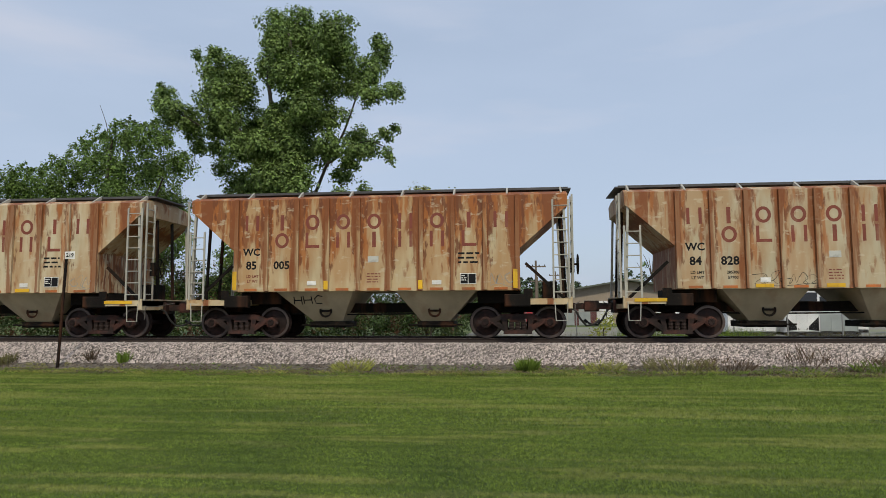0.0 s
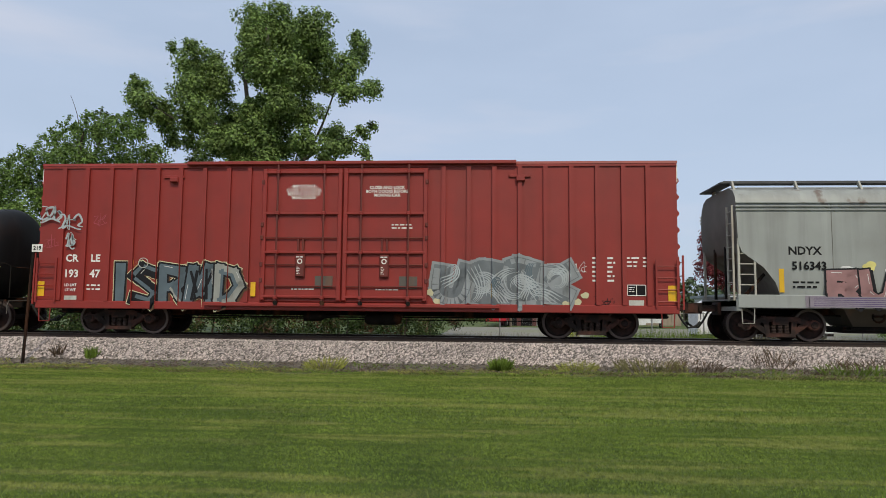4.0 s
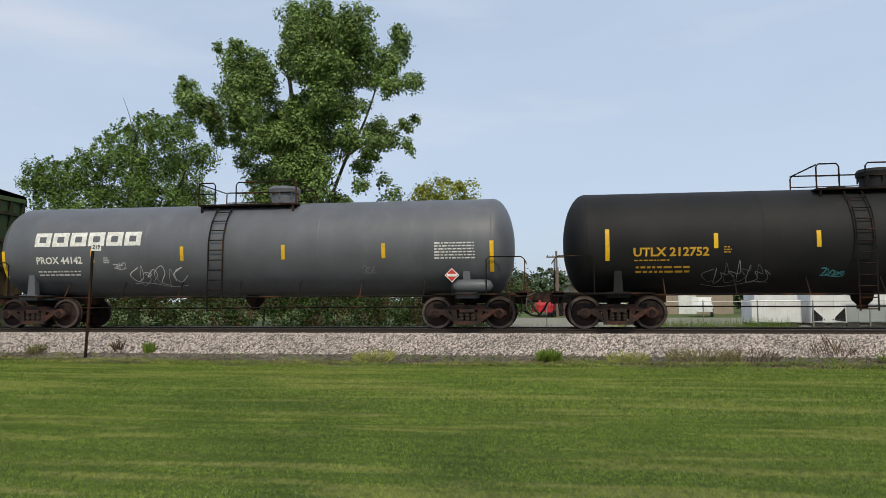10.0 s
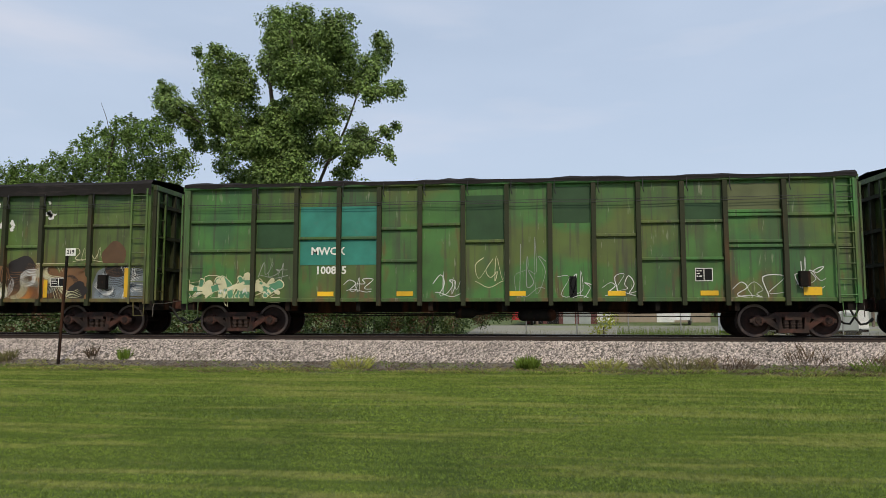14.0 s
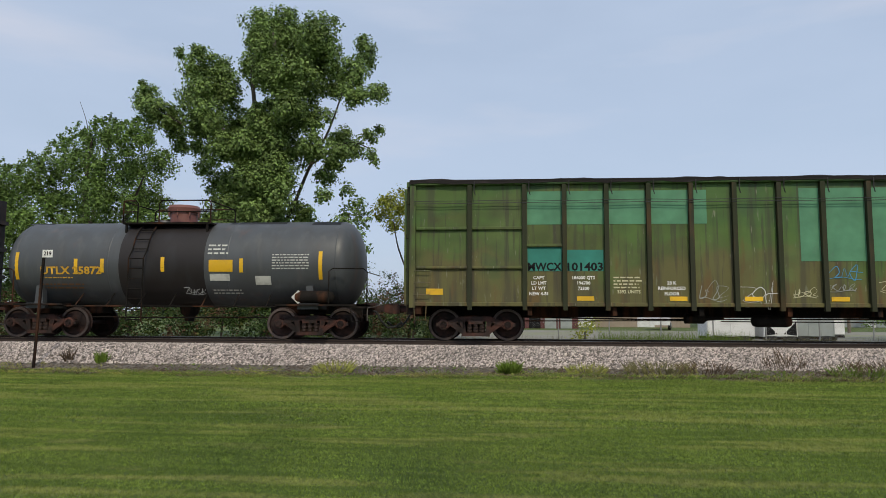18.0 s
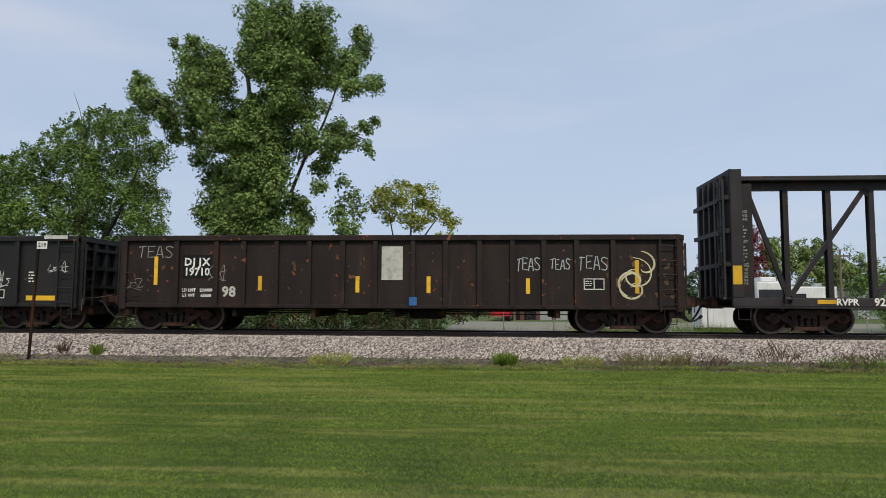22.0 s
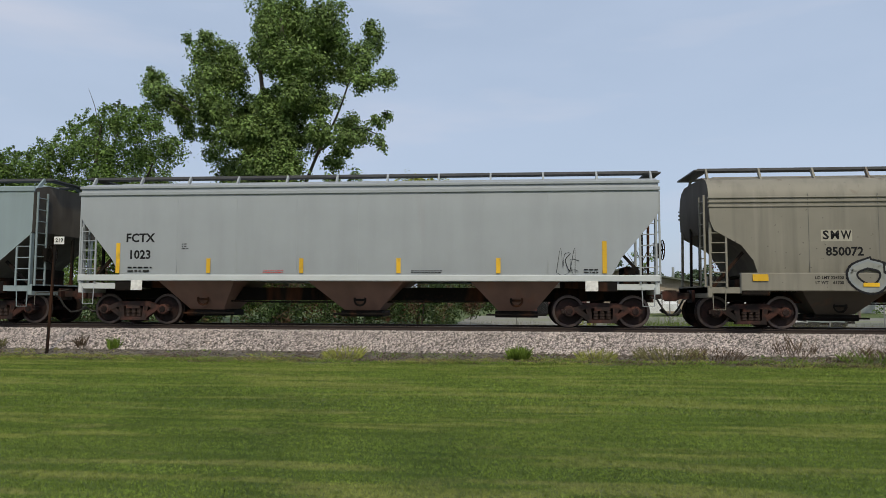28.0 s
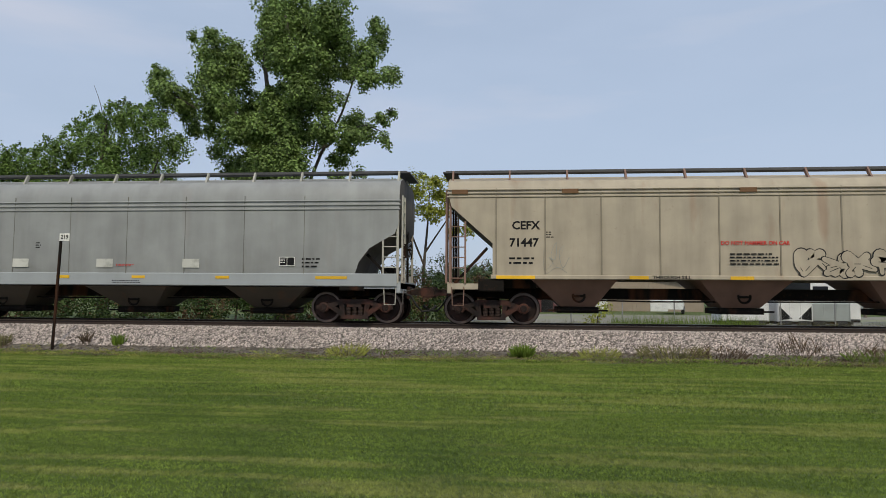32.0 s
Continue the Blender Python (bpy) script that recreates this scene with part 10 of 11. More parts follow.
def tree(name, label, category, base, trunk_r, limbs, blobs, per, size, mat, **kw):
    """limbs: lists of points that start on the trunk; each tapers."""
    t = thing(name, label, category, x=base[0], y=base[1], z=base[2])
    off = Vector(base)
    for i, (pts, r0, r1) in enumerate(limbs):
        q = smooth_path([(p[0], p[2]) for p in pts], 4)
        yy = smooth_path([(p[1], 0) for p in pts], 4)
        path = [(a[0] - off.x, b[0] - off.y, a[1] - off.z) for a, b in zip(q, yy)]
        part("trunk" if i == 0 else "limb", Shape().tube(path, [r0 + (r1 - r0) * k / (len(path) - 1) for k in range(len(path))], 9), M_BARK, t, smooth=60)
    crown = part("crown", leaf_mesh("crown", [(x - off.x, z - off.z, rx, rz, y - off.y) for x, z, rx, rz, y in blobs], per, size, mat, **kw), None, t)
    return t


PX = 0.0317     # metres to a step of the tree's outline grid at 36 m


def from_outline(rows, y=36.0, spread=2.2):
    """Clumps from a coarse outline grid (across, down, half width, half height)."""
    out = []
    for i, (a, b, c, d) in enumerate(rows):
        k = (y + spread * math.sin(i * 2.4)) / 36.0
        out.append(((-20.6 + (a - 205) * PX) * k, 0.81 + (17.7 - (b - 5) * 0.0318 - 0.81) * k, c * PX * k * 1.05, d * PX * k * 1.05, 36.0 * k))
    return out


BIG = from_outline([
    (432, 45, 25, 39), (470, 45, 40, 36), (545, 55, 34, 36), (500, 85, 60, 50), (434, 106, 27, 38), (556, 100, 32, 34), (625, 95, 16, 26), (603, 125, 23, 24), (618, 70, 10, 12),
    (650, 162, 18, 14), (612, 165, 26, 16), (566, 151, 27, 25), (500, 150, 50, 36), (330, 110, 30, 36), (372, 112, 17, 19), (322, 76, 9, 12), (290, 80, 7, 10), (372, 150, 34, 34), (325, 160, 30, 30),
    (232, 160, 18, 22), (225, 140, 6, 10), (250, 190, 34, 26), (285, 210, 20, 22), (345, 200, 34, 26), (405, 215, 50, 34), (470, 205, 50, 34), (530, 205, 34, 26), (588, 241, 25, 19), (541, 250, 31, 22),
    (490, 265, 50, 30), (425, 270, 44, 32), (375, 255, 34, 28), (300, 250, 14, 14), (330, 218, 22, 20), (338, 255, 16, 16), (346, 292, 14, 14), (585, 262, 20, 14), (560, 308, 18, 12), (605, 260, 22, 14), (630, 236, 16, 8), (652, 224, 8, 8), (642, 273, 9, 11), (570, 285, 18, 14),
    (420, 320, 44, 34), (470, 315, 36, 30), (378, 320, 26, 24), (400, 365, 44, 36), (445, 370, 40, 36), (370, 380, 30, 26), (410, 420, 50, 40), (460, 425, 40, 40), (520, 375, 16, 28), (515, 425, 22, 34), (535, 395, 14, 16), (560, 340, 12, 14), (380, 455, 40, 34), (440, 480, 50, 36), (500, 480, 30, 30), (550, 470, 22, 26), (345, 500, 40, 30), (420, 530, 60, 30), (520, 530, 40, 26)])
BIG += from_outline([(460, 120, 32, 26), (446, 208, 26, 18), (490, 180, 30, 24), (420, 250, 32, 24), (430, 310, 30, 24), (440, 370, 34, 26), (400, 410, 30, 24), (470, 420, 26, 22), (462, 245, 26, 22), (468, 290, 24, 26), (478, 340, 22, 26), (475, 385, 22, 26), (505, 120, 30, 30), (440, 60, 24, 28)], 33.6, 0.5)
tx = lambda a: -20.6 + (a - 205) * PX
tz = lambda b: 17.7 - (b - 5) * 0.0318
tree("cottonwood_tree", "tall open-crowned cottonwood with ragged green clumps", "tree", (-12.3, 36, -0.75), 0.5, [
    ([(-12.3, 36, -0.9), (-12.2, 36, 4.0), (-12.4, 36, 8.5), (-12.0, 36, 12.5), (-12.6, 36, 16.5)], 0.55, 0.08),
    ([(tx(468), 36, tz(420)), (tx(500), 35.8, tz(370)), (tx(535), 35.6, tz(290)), (tx(570), 35.4, tz(225)), (tx(600), 35.2, tz(140))], 0.13, 0.03),
    ([(-12.3, 36, 6.0), (tx(400), 36.4, tz(260)), (tx(340), 36.6, tz(180)), (tx(325), 36.8, tz(100))], 0.26, 0.04),
    ([(-12.4, 36, 8.0), (tx(440), 35.2, tz(190)), (tx(430), 35, tz(60))], 0.2, 0.04),
    ([(-12.2, 36, 9.0), (tx(500), 36.8, tz(150)), (tx(540), 37, tz(50))], 0.2, 0.04),
    ([(tx(540), 35.6, tz(285)), (tx(600), 35.5, tz(250)), (tx(640), 35.4, tz(262))], 0.06, 0.02),
    ([(tx(480), 35.8, tz(400)), (tx(495), 35.6, tz(350)), (tx(520), 35.5, tz(330))], 0.05, 0.02),
    ([(tx(400), 36.4, tz(270)), (tx(310), 36.2, tz(215)), (tx(235), 36, tz(170))], 0.06, 0.02)],
    BIG, 560, 0.084, M_LEAF, fill=0.35, tuft=0.42, loose=0.06)
SECOND = from_outline([
    (150, 228, 34, 18), (110, 255, 34, 22), (190, 238, 34, 24), (225, 228, 22, 20), (70, 285, 34, 24), (150, 285, 60, 34), (215, 290, 44, 34), (265, 280, 24, 30), (25, 310, 34, 28), (90, 335, 60, 36),
    (170, 345, 60, 36), (240, 345, 44, 34), (20, 370, 44, 40), (90, 400, 60, 36), (180, 405, 70, 36), (250, 400, 40, 36), (-30, 340, 44, 50), (-60, 310, 30, 30), (-40, 410, 60, 40), (40, 455, 60, 34), (130, 460, 60, 34), (220, 455, 50, 34), (0, 510, 60, 34), (90, 515, 60, 30), (170, 515, 44, 30), (270, 510, 40, 26)], 34.0)
RIM = ((-60, 292), (0, 285), (45, 265), (75, 240), (105, 222), (140, 210), (195, 204), (220, 216), (250, 240))
SHOOTS = from_outline([(x, z0 + (z1 - z0) * (x - x0) / (x1 - x0) - 4 - 7 * math.sin(x * 1.7), 2.6, 13 + 4 * math.sin(x * 2.9)) for (x0, z0), (x1, z1) in zip(RIM, RIM[1:]) for x in range(x0, x1, 8)], 34.0)
k2 = 34 / 36
tree("locust_tree", "broad feathery grey-green tree with upright shoots", "tree", (-21.4, 34, -0.75), 0.35, [
    ([(-21.4, 34, -0.9), (-21.4, 34, 3.0), (-21.8, 34, 7.0), (-21.6, 34, 10.0)], 0.34, 0.05),
    ([(-21.4, 34, 2.0), (-23.4, 34.2, 5.0), (-24.8, 34.4, 7.8)], 0.18, 0.03), ([(-21.4, 34, 2.4), (-19.6, 33.8, 5.2), (-18.4, 33.6, 7.8)], 0.18, 0.03),
    ([(-21.6, 34, 4.0), (-20.8, 33.6, 7.5), (-20.2, 33.4, 9.8)], 0.12, 0.02), ([(-21.9, 34, 9), (-21.9, 34, 10.6), (-22.4, 34, 12.0)], 0.03, 0.008), ([(-21.2, 34, 9), (-20.6, 34, 11.4)], 0.025, 0.008)],
    SECOND + SHOOTS, 420, 0.072, M_LEAF2, tuft=0.30, tall=1.5, loose=0.05)
tree("poplar_sapling", "slim leafy sapling beside the track", "tree", (-7.8, 35, -0.75), 0.1, [([(-7.8, 35, -0.9), (-7.9, 35, 3.0), (-7.8, 35, 6.0)], 0.09, 0.02)],
     from_outline([(598, 335, 9, 16), (605, 365, 16, 18), (590, 395, 18, 18), (625, 385, 14, 16), (610, 425, 26, 22), (600, 470, 34, 30)], 35.0), 190, 0.10, M_LEAF)
tree("yellowing_tree", "small tree with yellowing leaves and a bare trunk", "tree", (-5.0, 40, -0.75), 0.12, [
    ([(-5.2, 40, -0.9), (-5.1, 40, 2.5), (-4.9, 40, 5.0), (-4.8, 40, 7.0)], 0.13, 0.02), ([(-5.1, 40, 2.6), (-5.9, 40, 4.6), (-6.2, 40, 6.3)], 0.07, 0.02), ([(-5.0, 40, 3.4), (-3.8, 40, 5.2), (-3.2, 40, 6.0)], 0.06, 0.02)],
     from_outline([(675, 350, 22, 12), (660, 372, 18, 14), (705, 362, 24, 14), (740, 365, 20, 12), (760, 385, 22, 14), (720, 395, 26, 14), (782, 402, 14, 12), (770, 425, 20, 10), (690, 395, 20, 10), (735, 345, 18, 10), (700, 340, 14, 10)], 40.0), 330, 0.085, M_LEAFY)
# the tall yard tree whose thin shade lies across the lawn
tree("yard_tree", "tall thin-leaved tree at the edge of the yard", "tree", (4.2, -8.2, LAWN), 0.4, [
    ([(4.2, -8.2, LAWN - 0.2), (4.1, -8.1, 5.0), (3.6, -7.6, 10.0), (3.0, -7.0, 14.5)], 0.36, 0.06), ([(4.0, -8.0, 7.0), (1.0, -5.4, 11.5), (-1.8, -3.2, 13.8)], 0.16, 0.03), ([(4.0, -8.0, 8.0), (5.6, -8.6, 12.0), (6.4, -8.8, 14.4)], 0.14, 0.03)],
     [(-2.0, 14.0, 1.7, 1.0, -2.9), (0.2, 14.2, 1.7, 1.1, -4.6), (2.0, 14.3, 1.8, 1.2, -6.2), (3.8, 14.4, 1.8, 1.2, -7.4), (5.6, 14.2, 1.6, 1.1, -8.4)], 13, 0.12, M_LEAF)
# the hedge behind the track
HEDGE = []
for k in range(44):
    x = -34 + k * 0.72
    HEDGE.append((x, 0.2 + 0.5 * math.sin(k * 1.7), 0.9, 1.2 + 0.4 * math.sin(k * 0.9), 29.5 + 1.2 * math.sin(k * 2.1)))
for k in range(11):
    HEDGE.append((-19.5 + 1.25 * k, 2.2 + 0.5 * math.sin(k * 1.3), 1.0, 1.4, 33))
for k in range(8):
    HEDGE.append((-7.6 + 0.95 * k, 0.4 + 0.35 * math.sin(k * 2.2), 0.8, 0.9 - 0.04 * k, 32))
for k in range(9):
    HEDGE.append((-7.6 + 0.85 * k, 1.0 + 0.5 * math.sin(k * 1.9), 1.0, 1.9 - 0.08 * k, 40 + 1.5 * math.sin(k * 1.3)))
for i in range(0, len(HEDGE), 6):
    b = HEDGE[i:i + 6]
    cx, cy = b[0][0], b[0][4]
    s = thing("shrub", "dense dark green trackside shrub with russet patches", "shrub", "shrubs of the hedge behind the track", cx, cy, -0.75)
    part("crown", leaf_mesh("crown", [(x - cx, z + 0.75, rx, rz, y - cy) for x, z, rx, rz, y in b], 190, 0.062, M_HEDGE, fill=0.3), None, s)
    part("trunk", Shape().tube([(0, 0, -0.1), (0.1, 0, 0.8), (0.15, 0, 1.5)], 0.05, 6), M_BARK, s)

# ---- the lot and buildings across the track ----
M_TANWALL = mk("tan_ribbed_steel", (0.30, 0.245, 0.19), 0.6, bump=0.05, vary=0.08)
M_SHEDROOF = mk("dark_shed_roof", (0.10, 0.115, 0.09), 0.6)
M_WHITEWALL = mk("white_painted_panel", (0.66, 0.67, 0.67), 0.5, layers=((GRIME, (2, 2, 0.4), 0.55, 0.85, 0.25),), bump=0.03)
M_GREYWALL = mk("grey_ribbed_panel", (0.28, 0.31, 0.31), 0.5, bump=0.03)
M_GLASS = mk("dark_window_glass", (0.02, 0.022, 0.025), 0.08, bump=0)
M_WOOD = mk("grey_pole_wood", (0.15, 0.12, 0.095), 0.9, bump=0.3, bscale=12)
M_TRUCK = mk("red_truck_paint", (0.42, 0.02, 0.03), 0.3, bump=0)
M_TYRE = mk("black_tyre", (0.02, 0.02, 0.02), 0.8, bump=0)
M_WIRE = mk("galvanised_wire", (0.30, 0.30, 0.30), 0.5, 0.6, bump=0)


def gabled_shed(x0, x1, y, z0, eave, peak, depth, label):
    t = thing("shed", label, "shed", x=(x0 + x1) / 2, y=y, z=z0)
    w, h, p = (x1 - x0) / 2, eave - z0, peak - z0
    s = Shape().prism([(-w, 0), (w, 0), (w, h), (0, p), (-w, h)], 0, depth)
    part("wall", s, M_TANWALL, t)
    n = int(2 * w / 0.42)
    me_rib = Shape().prism([(-0.05, 0), (0.05, 0), (0.05, 1), (-0.05, 1)], -0.04, 0).mesh("wall_rib", M_TANWALL)
    for k in range(n + 1):
        x = -w + 0.1 + (2 * w - 0.2) * k / n
        o = part("wall_rib", me_rib, None, t)
        o.location.x, o.scale.z = x, h + (p - h) * (1 - abs(x) / w)
    for e in (-1, 1):
        part("roof", Shape().bar((e * (w + 0.4), depth / 2 - 0.3, h - 0.10), (0, depth / 2 - 0.3, p + 0.12), 0.16, depth + 1.2, up=(0, 1, 0)), M_SHEDROOF, t)
    part("vent_pipe", Shape().tube([(w * 0.75, 2, h), (w * 0.75, 2, p + 0.5)], 0.14, 8), M_GREYWALL, t)
    for x in (-w * 0.3, w * 0.45):
        part("door", Shape().slab(x - 0.9, x + 0.9, -0.08, -0.01, 0, 2.4, 0.02), M_WHITEWALL, t)
    return t


gabled_shed(3.6, 20.3, 74, -0.75, 2.55, 3.75, 16, "low tan steel shed with a shallow gabled roof")


def box_trailer(x0, x1, y, z1, depth, mat, label, name="trailer", dark=False):
    t = thing(name, label, name, x=(x0 + x1) / 2, y=y, z=-0.75)
    w = (x1 - x0) / 2
    part("body", Shape().slab(-w, w, 0, depth, 0.35, z1 + 0.75, 0.06), mat, t)
    n = max(2, int(2 * w / 0.55))
    for k in range(n + 1):
        x = -w + 0.05 + (2 * w - 0.1) * k / n
        part("panel_seam", Shape().slab(x - 0.02, x + 0.02, -0.02, 0.0, 0.38, z1 + 0.72, 0.006), mat, t)
    for x in (-w * 0.55, w * 0.55):
        part("wheel", Shape().lathe([(0, 0.02), (0.18, 0.02), (0.32, 0.04), (0.33, 0.2), (0, 0.2)], 16, "y", c=(x, 0, 0.33)), M_TYRE, t)
    part("frame", Shape().box(-w, w, 0.1, depth - 0.1, 0.22, 0.36), M_UNDER, t)
    return t


box_trailer(10.7, 13.1, 36, 0.75, 1.6, M_WHITEWALL, "white box trailer parked across the track")
box_trailer(15.28, 17.25, 36.5, 0.55, 2.2, M_GREYWALL, "low grey-green ribbed container", "container")
t = box_trailer(13.5, 15.2, 36, 2.0, 1.6, M_WHITEWALL, "white camper trailer with black swoosh graphics", "camper")
part("window", Shape().slab(-0.75, 0.75, -0.03, -0.005, 1.75, 2.35, 0.01), M_GLASS, t)
for e in (-1, 1):
    part("graphic", Shape().prism([(e * 0.15, 0.50), (e * 0.80, 0.42), (e * 0.80, 1.15)][::e], -0.012, -0.003), M_BLACK, t)
part("air_conditioner", Shape().slab(-0.5, 0.3, 0.4, 1.2, 2.75, 3.0, 0.05), M_WHITEWALL, t)
t = box_trailer(16.2, 19.2, 39.5, 1.85, 2.4, M_WHITEWALL, "long white travel trailer with a flat roof")
part("window", Shape().slab(-1.0, -0.2, -0.03, -0.005, 1.75, 2.2, 0.01), M_GLASS, t)
part("vent_hood", Shape().slab(0.5, 0.9, 0.5, 0.9, 2.6, 2.8, 0.03), M_GREYWALL, t)
t = thing("covered_boat", "boat under a white cover", "boat", x=13.4, y=40, z=-0.75)
part("cover", Shape().prism([(-1.3, 1.3), (1.2, 1.3), (1.4, 1.9), (0.8, 2.45), (-0.6, 2.25), (-1.3, 1.85)], 0, 2.0), M_WHITEWALL, t)
part("trailer_frame", Shape().box(-1.2, 1.1, 0.4, 1.6, 0.0, 1.3), M_UNDER, t)
t = thing("warehouse", "long low white metal warehouse", "warehouse", x=36, y=80, z=-0.75)
part("wall", Shape().box(-9, 9, 0, 12, 0, 3.2), M_WHITEWALL, t)
part("roof", Shape().slab(-9.4, 9.4, -0.5, 12.5, 3.2, 3.5, 0.05), M_GREYWALL, t)
for k in range(5):
    part("door", Shape().slab(-7.4 + k * 3.4, -5.2 + k * 3.4, -0.06, -0.01, 0.0, 2.5, 0.02), M_GREYWALL, t)
t = thing("long_shed", "long low maroon storage shed", "shed", x=4.5, y=66, z=-0.75)
part("wall", Shape().box(-3.5, 3.2, 0, 8, 0, 1.9), mk("maroon_panel", (0.10, 0.03, 0.03), 0.6), t)
part("roof", Shape().slab(-3.8, 3.5, -0.4, 8.4, 1.9, 2.1, 0.04), M_SHEDROOF, t)
for k in range(4):
    part("door", Shape().slab(-3.0 + 1.5 * k, -1.9 + 1.5 * k, -0.05, -0.01, 0, 1.6, 0.02), M_GREYWALL if k > 1 else M_BLACK, t)


def pickup(x, y, mat, label):
    t = thing("pickup_truck", label, "pickup truck", x=x, y=y, z=-0.75)
    part("body", Shape().prism([(-2.4, 0.45), (2.4, 0.45), (2.45, 0.95), (1.3, 1.08), (-2.4, 1.08)], 0, 1.8), mat, t)
    part("cab", Shape().prism([(-0.7, 1.08), (1.25, 1.08), (0.65, 1.72), (-0.5, 1.74)], 0.1, 1.7), mat, t)
    part("window", Shape().prism([(-0.5, 1.14), (0.95, 1.14), (0.55, 1.62), (-0.42, 1.64)], 0.08, 0.11), M_GLASS, t)
    for e in (-1.5, 1.55):
        wl = part("wheel", Shape().lathe([(0, -0.05), (0.2, -0.05), (0.36, -0.02), (0.37, 0.2), (0, 0.2)], 18, "y", c=(e, 0, 0.37)), M_TYRE, t)
        part("hub", Shape().lathe([(0, -0.07), (0.19, -0.07), (0.2, -0.04)], 12, "y", c=(e, 0, 0.37)), M_WIRE, wl)
    return t


pickup(1.7, 63, M_TRUCK, "red pickup truck parked in the lot").rotation_euler.z = radians(84)
pickup(15.8, 64, M_WHITEWALL, "white pickup truck parked by the sheds").rotation_euler.z = radians(75)
# chain-link fence along the lot
fence = thing("chain_link_fence", "thin grey chain-link fence along the gravel lot", "fence", x=0, y=33, z=-0.75)
for k in range(9):
    part("fence_post", Shape().tube([(0.5 + 2.4 * k, 0, -0.1), (0.5 + 2.4 * k, 0, 1.5)], 0.03, 6), M_WIRE, fence)
part("top_rail", Shape().tube([(0.5, 0, 1.45), (19.7, 0, 1.45)], 0.018, 5), M_WIRE, fence)
s = Shape()
for k in range(170):
    x = 0.5 + 0.113 * k
    s.tube([(x, 0, 0.05), (x + 0.7, 0.005, 0.75), (x, 0, 1.45)], 0.0025, 3, caps=False)
part("mesh_wire", s, M_WIRE, fence)
blades("tall_grass", "rank pale-green grass along the fence", 5200, (-2.0, 18), (24.5, 32.5), 0.55, 0.012, M_DRYWEED, lambda x, y: -0.75 + 0 * x, 0.25)
blades("tall_grass", "green reedy grass behind the ballast", 2600, (4.0, 9.5), (26, 29), 0.85, 0.014, M_WEED, lambda x, y: -0.75 + 0 * x, 0.18)
t = thing("shrub", "bright yellow-green bush by the fence", "shrub", x=3.9, y=31, z=-0.75)
part("crown", leaf_mesh("crown", [(0, 0.7, 0.5, 0.7, 0), (0.2, 1.1, 0.35, 0.45, 0.1)], 140, 0.06, M_LEAFY), None, t)
part("trunk", Shape().tube([(0, 0, -0.1), (0, 0, 0.7)], 0.03, 6), M_BARK, t)
# the red tree and its neighbours
tree("red_maple", "round wine-red ornamental maple", "tree", (25.4, 75, -0.75), 0.3, [([(25.4, 75, -0.9), (25.4, 75, 3), (25.5, 75, 7)], 0.3, 0.06), ([(25.4, 75, 2.5), (23.8, 75, 5.5)], 0.15, 0.04), ([(25.4, 75, 2.5), (27.2, 75, 5.5)], 0.15, 0.04)],
     [(25.4, 6.6, 2.9, 3.2, 75), (24.2, 7.2, 1.9, 2.2, 74), (26.8, 7.0, 1.9, 2.3, 74), (25.5, 8.8, 1.6, 1.2, 75), (23.4, 5.2, 1.5, 1.8, 74.5), (27.6, 5.2, 1.4, 1.8, 74.5), (25.4, 4.4, 2.6, 1.6, 74), (25.4, 9.6, 1.3, 1.0, 75), (24.0, 8.6, 1.3, 1.2, 75), (26.9, 8.4, 1.3, 1.2, 75)], 120, 0.12, M_LEAFRED, tuft=0.5)
tree("shade_tree", "rounded mid-green tree behind the camper", "tree", (34.0, 78, -0.75), 0.3, [([(34, 78, -0.9), (34, 78, 3), (34, 78, 6)], 0.25, 0.06)],
     [(34, 6.4, 3.6, 2.2, 78), (31.6, 5.2, 2.0, 2.0, 77), (36.4, 5.2, 2.2, 2.0, 77), (34.5, 4.2, 3.5, 1.6, 76), (37.6, 3.8, 1.6, 1.4, 77), (30.6, 7.0, 1.6, 1.4, 77), (39.0, 5.2, 1.8, 1.8, 78), (41.5, 4.0, 2.2, 2.2, 78)], 95, 0.14, M_LEAFY2, tuft=0.5)
tree("shade_tree", "broad green tree at the edge of the lot", "tree", (27.5, 42, -0.75), 0.25, [([(27.5, 42, -0.9), (27.5, 42, 3), (27.6, 42, 5)], 0.22, 0.05)],
     [(27.5, 2.6, 2.2, 1.9, 42), (24.6, 1.8, 1.6, 1.7, 41), (29.5, 3.6, 2.6, 2.6, 43), (26.0, 0.8, 2.6, 1.2, 41), (22.6, 1.4, 1.3, 1.5, 42), (22.4, 0.2, 1.3, 0.9, 40), (24.5, 3.0, 1.2, 1.2, 43), (29.5, 0.8, 2.6, 1.4, 41)], 150, 0.09, M_LEAF2)
for k in range(52):
    x = -60 + k * 3.6 + 2 * math.sin(k * 3.1)
    if -30 < x < -14:
        continue
    h = 2.3 + 1.5 * abs(math.sin(k * 1.73))
    yy = 118 + 14 * math.sin(k * 1.1)
    s = thing("far_tree", "dark green tree of the distant tree line", "tree", "the distant tree line", x, yy, -0.75)
    part("crown", leaf_mesh("crown", [(0, h, 3.6, h * 0.85, 0), (2.2, h * 0.8, 2.4, h * 0.7, -1), (-2.4, h * 0.75, 2.4, h * 0.7, 1)], 42, 0.26, M_FARLEAF, tuft=0.8), None, s)
    part("trunk", Shape().tube([(0, 0, -0.2), (0, 0, h)], 0.2, 6), M_BARK, s)
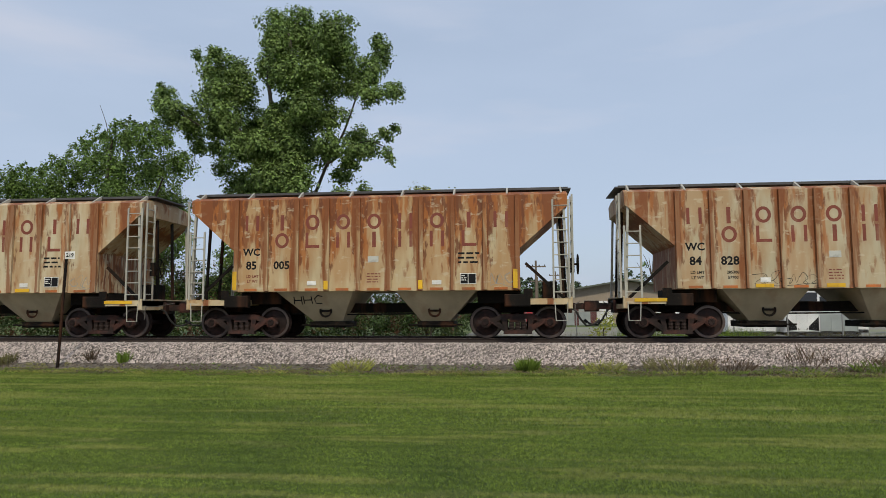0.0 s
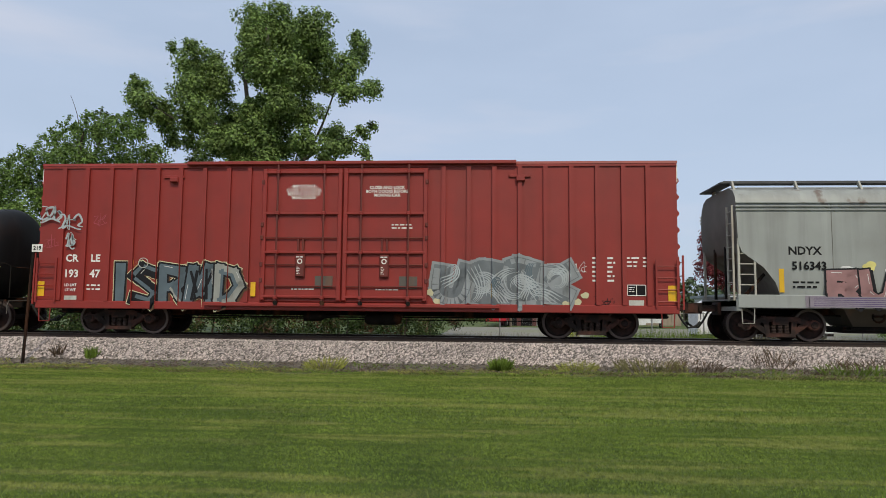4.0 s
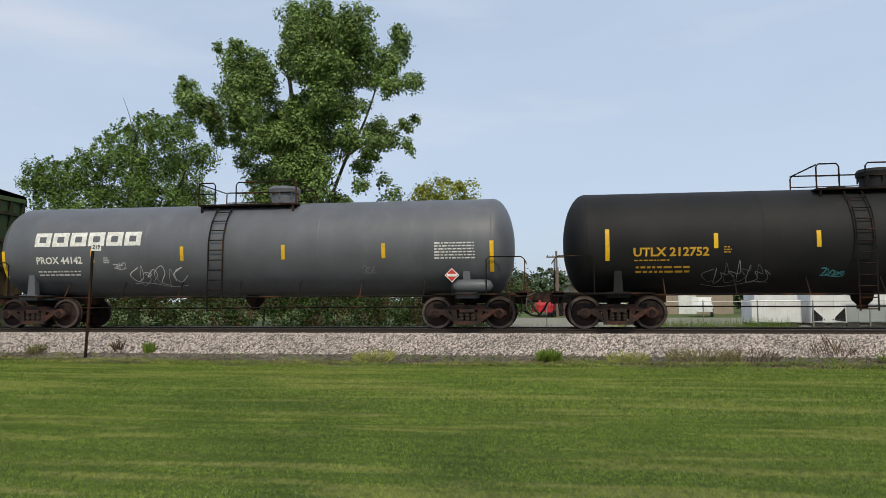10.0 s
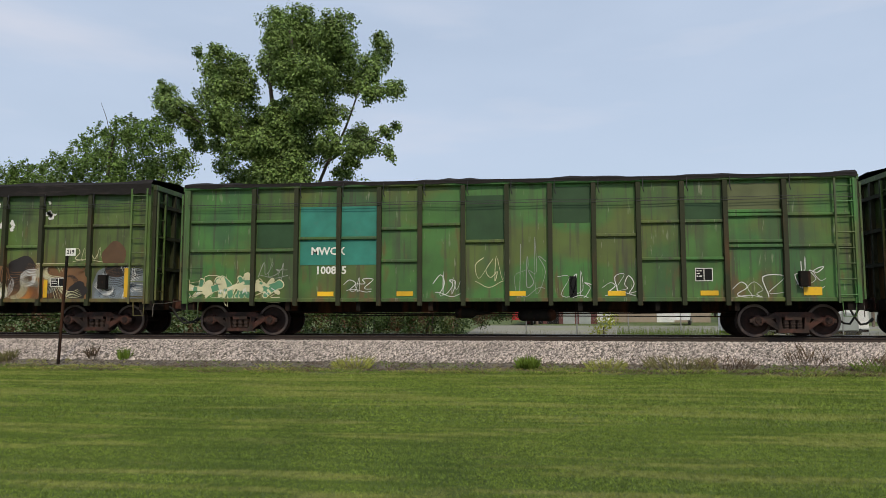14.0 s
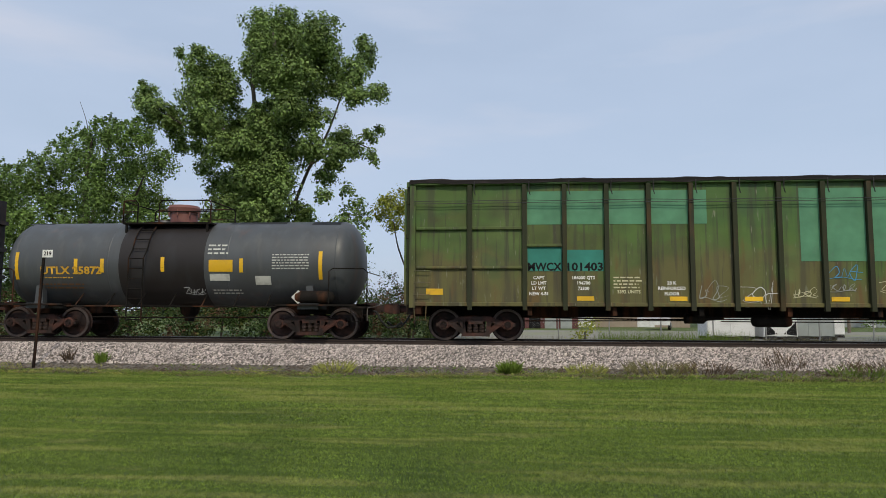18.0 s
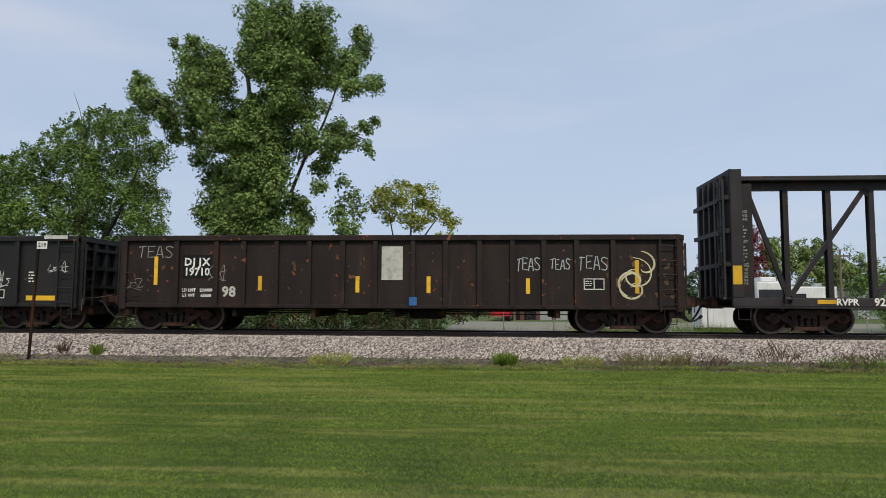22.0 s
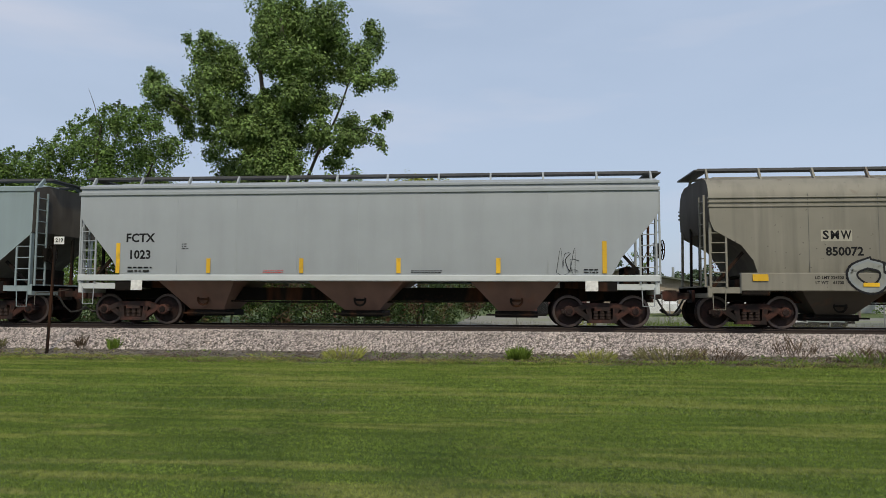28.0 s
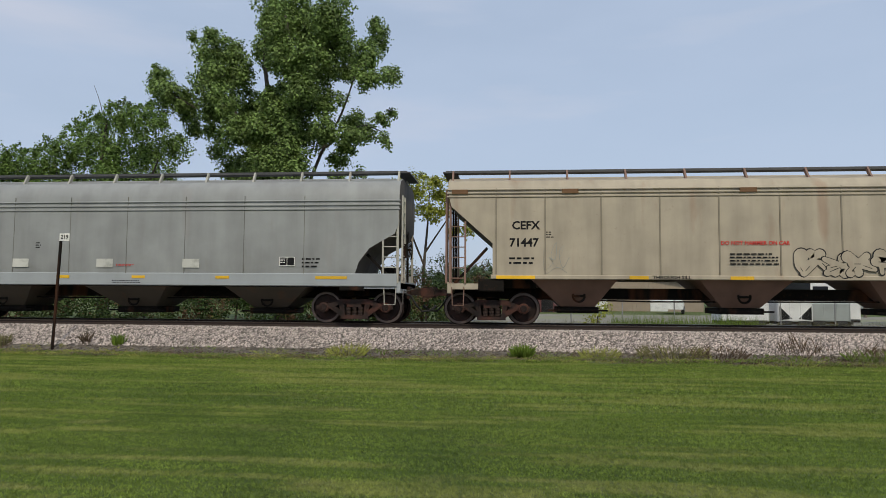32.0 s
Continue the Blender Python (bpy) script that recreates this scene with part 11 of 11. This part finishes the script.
tree("bare_tree", "sparse half-bare tree behind the shed", "tree", (18, 92, -0.75), 0.2, [([(18, 92, -0.9), (18, 92, 3), (18.2, 92, 7.5)], 0.2, 0.03)] + [([(18, 92, 2.5 + 0.5 * k), (18 + 1.1 * math.sin(k * 2.4), 92, 4.6 + 0.5 * k), (18 + 1.9 * math.sin(k * 2.4), 92, 6.2 + 0.35 * k)], 0.07, 0.015) for k in range(7)],
     [(18, 5.5, 2.2, 2.0, 92)], 9, 0.12, M_LEAF2)
for x, y, h in ((1.9, 62, 5.2), (5.6, 95, 6.0), (2.6, 80, 4.6), (28.5, 58, 5.4)):
    t = thing("utility_pole", "weathered wooden utility pole with a crossarm", "utility pole", "utility poles across the lot", x, y, -0.75)
    part("pole", Shape().tube([(0, 0, -0.3), (0, 0, h + 0.75)], [0.13, 0.09], 8), M_WOOD, t)
    part("crossarm", Shape().box(-0.9, 0.9, -0.06, 0.06, h + 0.15, h + 0.27), M_WOOD, t)
    for e in (-0.8, -0.3, 0.3, 0.8):
        part("insulator", Shape().lathe([(0.04, 0), (0.05, 0.06), (0.02, 0.12), (0, 0.12)], 8, "z", c=(e, 0, h + 0.27)), M_GLASS, t)
    part("guy_wire", Shape().tube([(0, 0, h), (2.6, 1, 0)], 0.012, 4), M_WIRE, t)


# ---- motion of the train ----
def motions():
    def rolled(t):
        i = min(int(t * 2), len(TRAVEL) - 2)
        (t0, s0), (t1, s1) = TRAVEL[i], TRAVEL[i + 1]
        return s0 + (s1 - s0) * (t - t0) / (t1 - t0)
    for car, mid in CARS:
        walk(car, [(t, pose(mid + s, YC, 0)) for t, s in TRAVEL])
    # the wheels roll without slip while their car is near
    for wheel, x, mid in WHEELS:
        near = [k / 30 for k in range(961) if abs(mid + x + rolled(k / 30)) < 27]
        rows = [(t, pose(x, 0, 0.45, 0, math.degrees(rolled(t) / 0.45) % 360, 0)) for t in near]
        if near[0] > 0:
            rows.insert(0, (0.0, rows[0][1]))
        if near[-1] < 32:
            rows.append((32.0, rows[-1][1]))
        walk(wheel, rows)


motions()
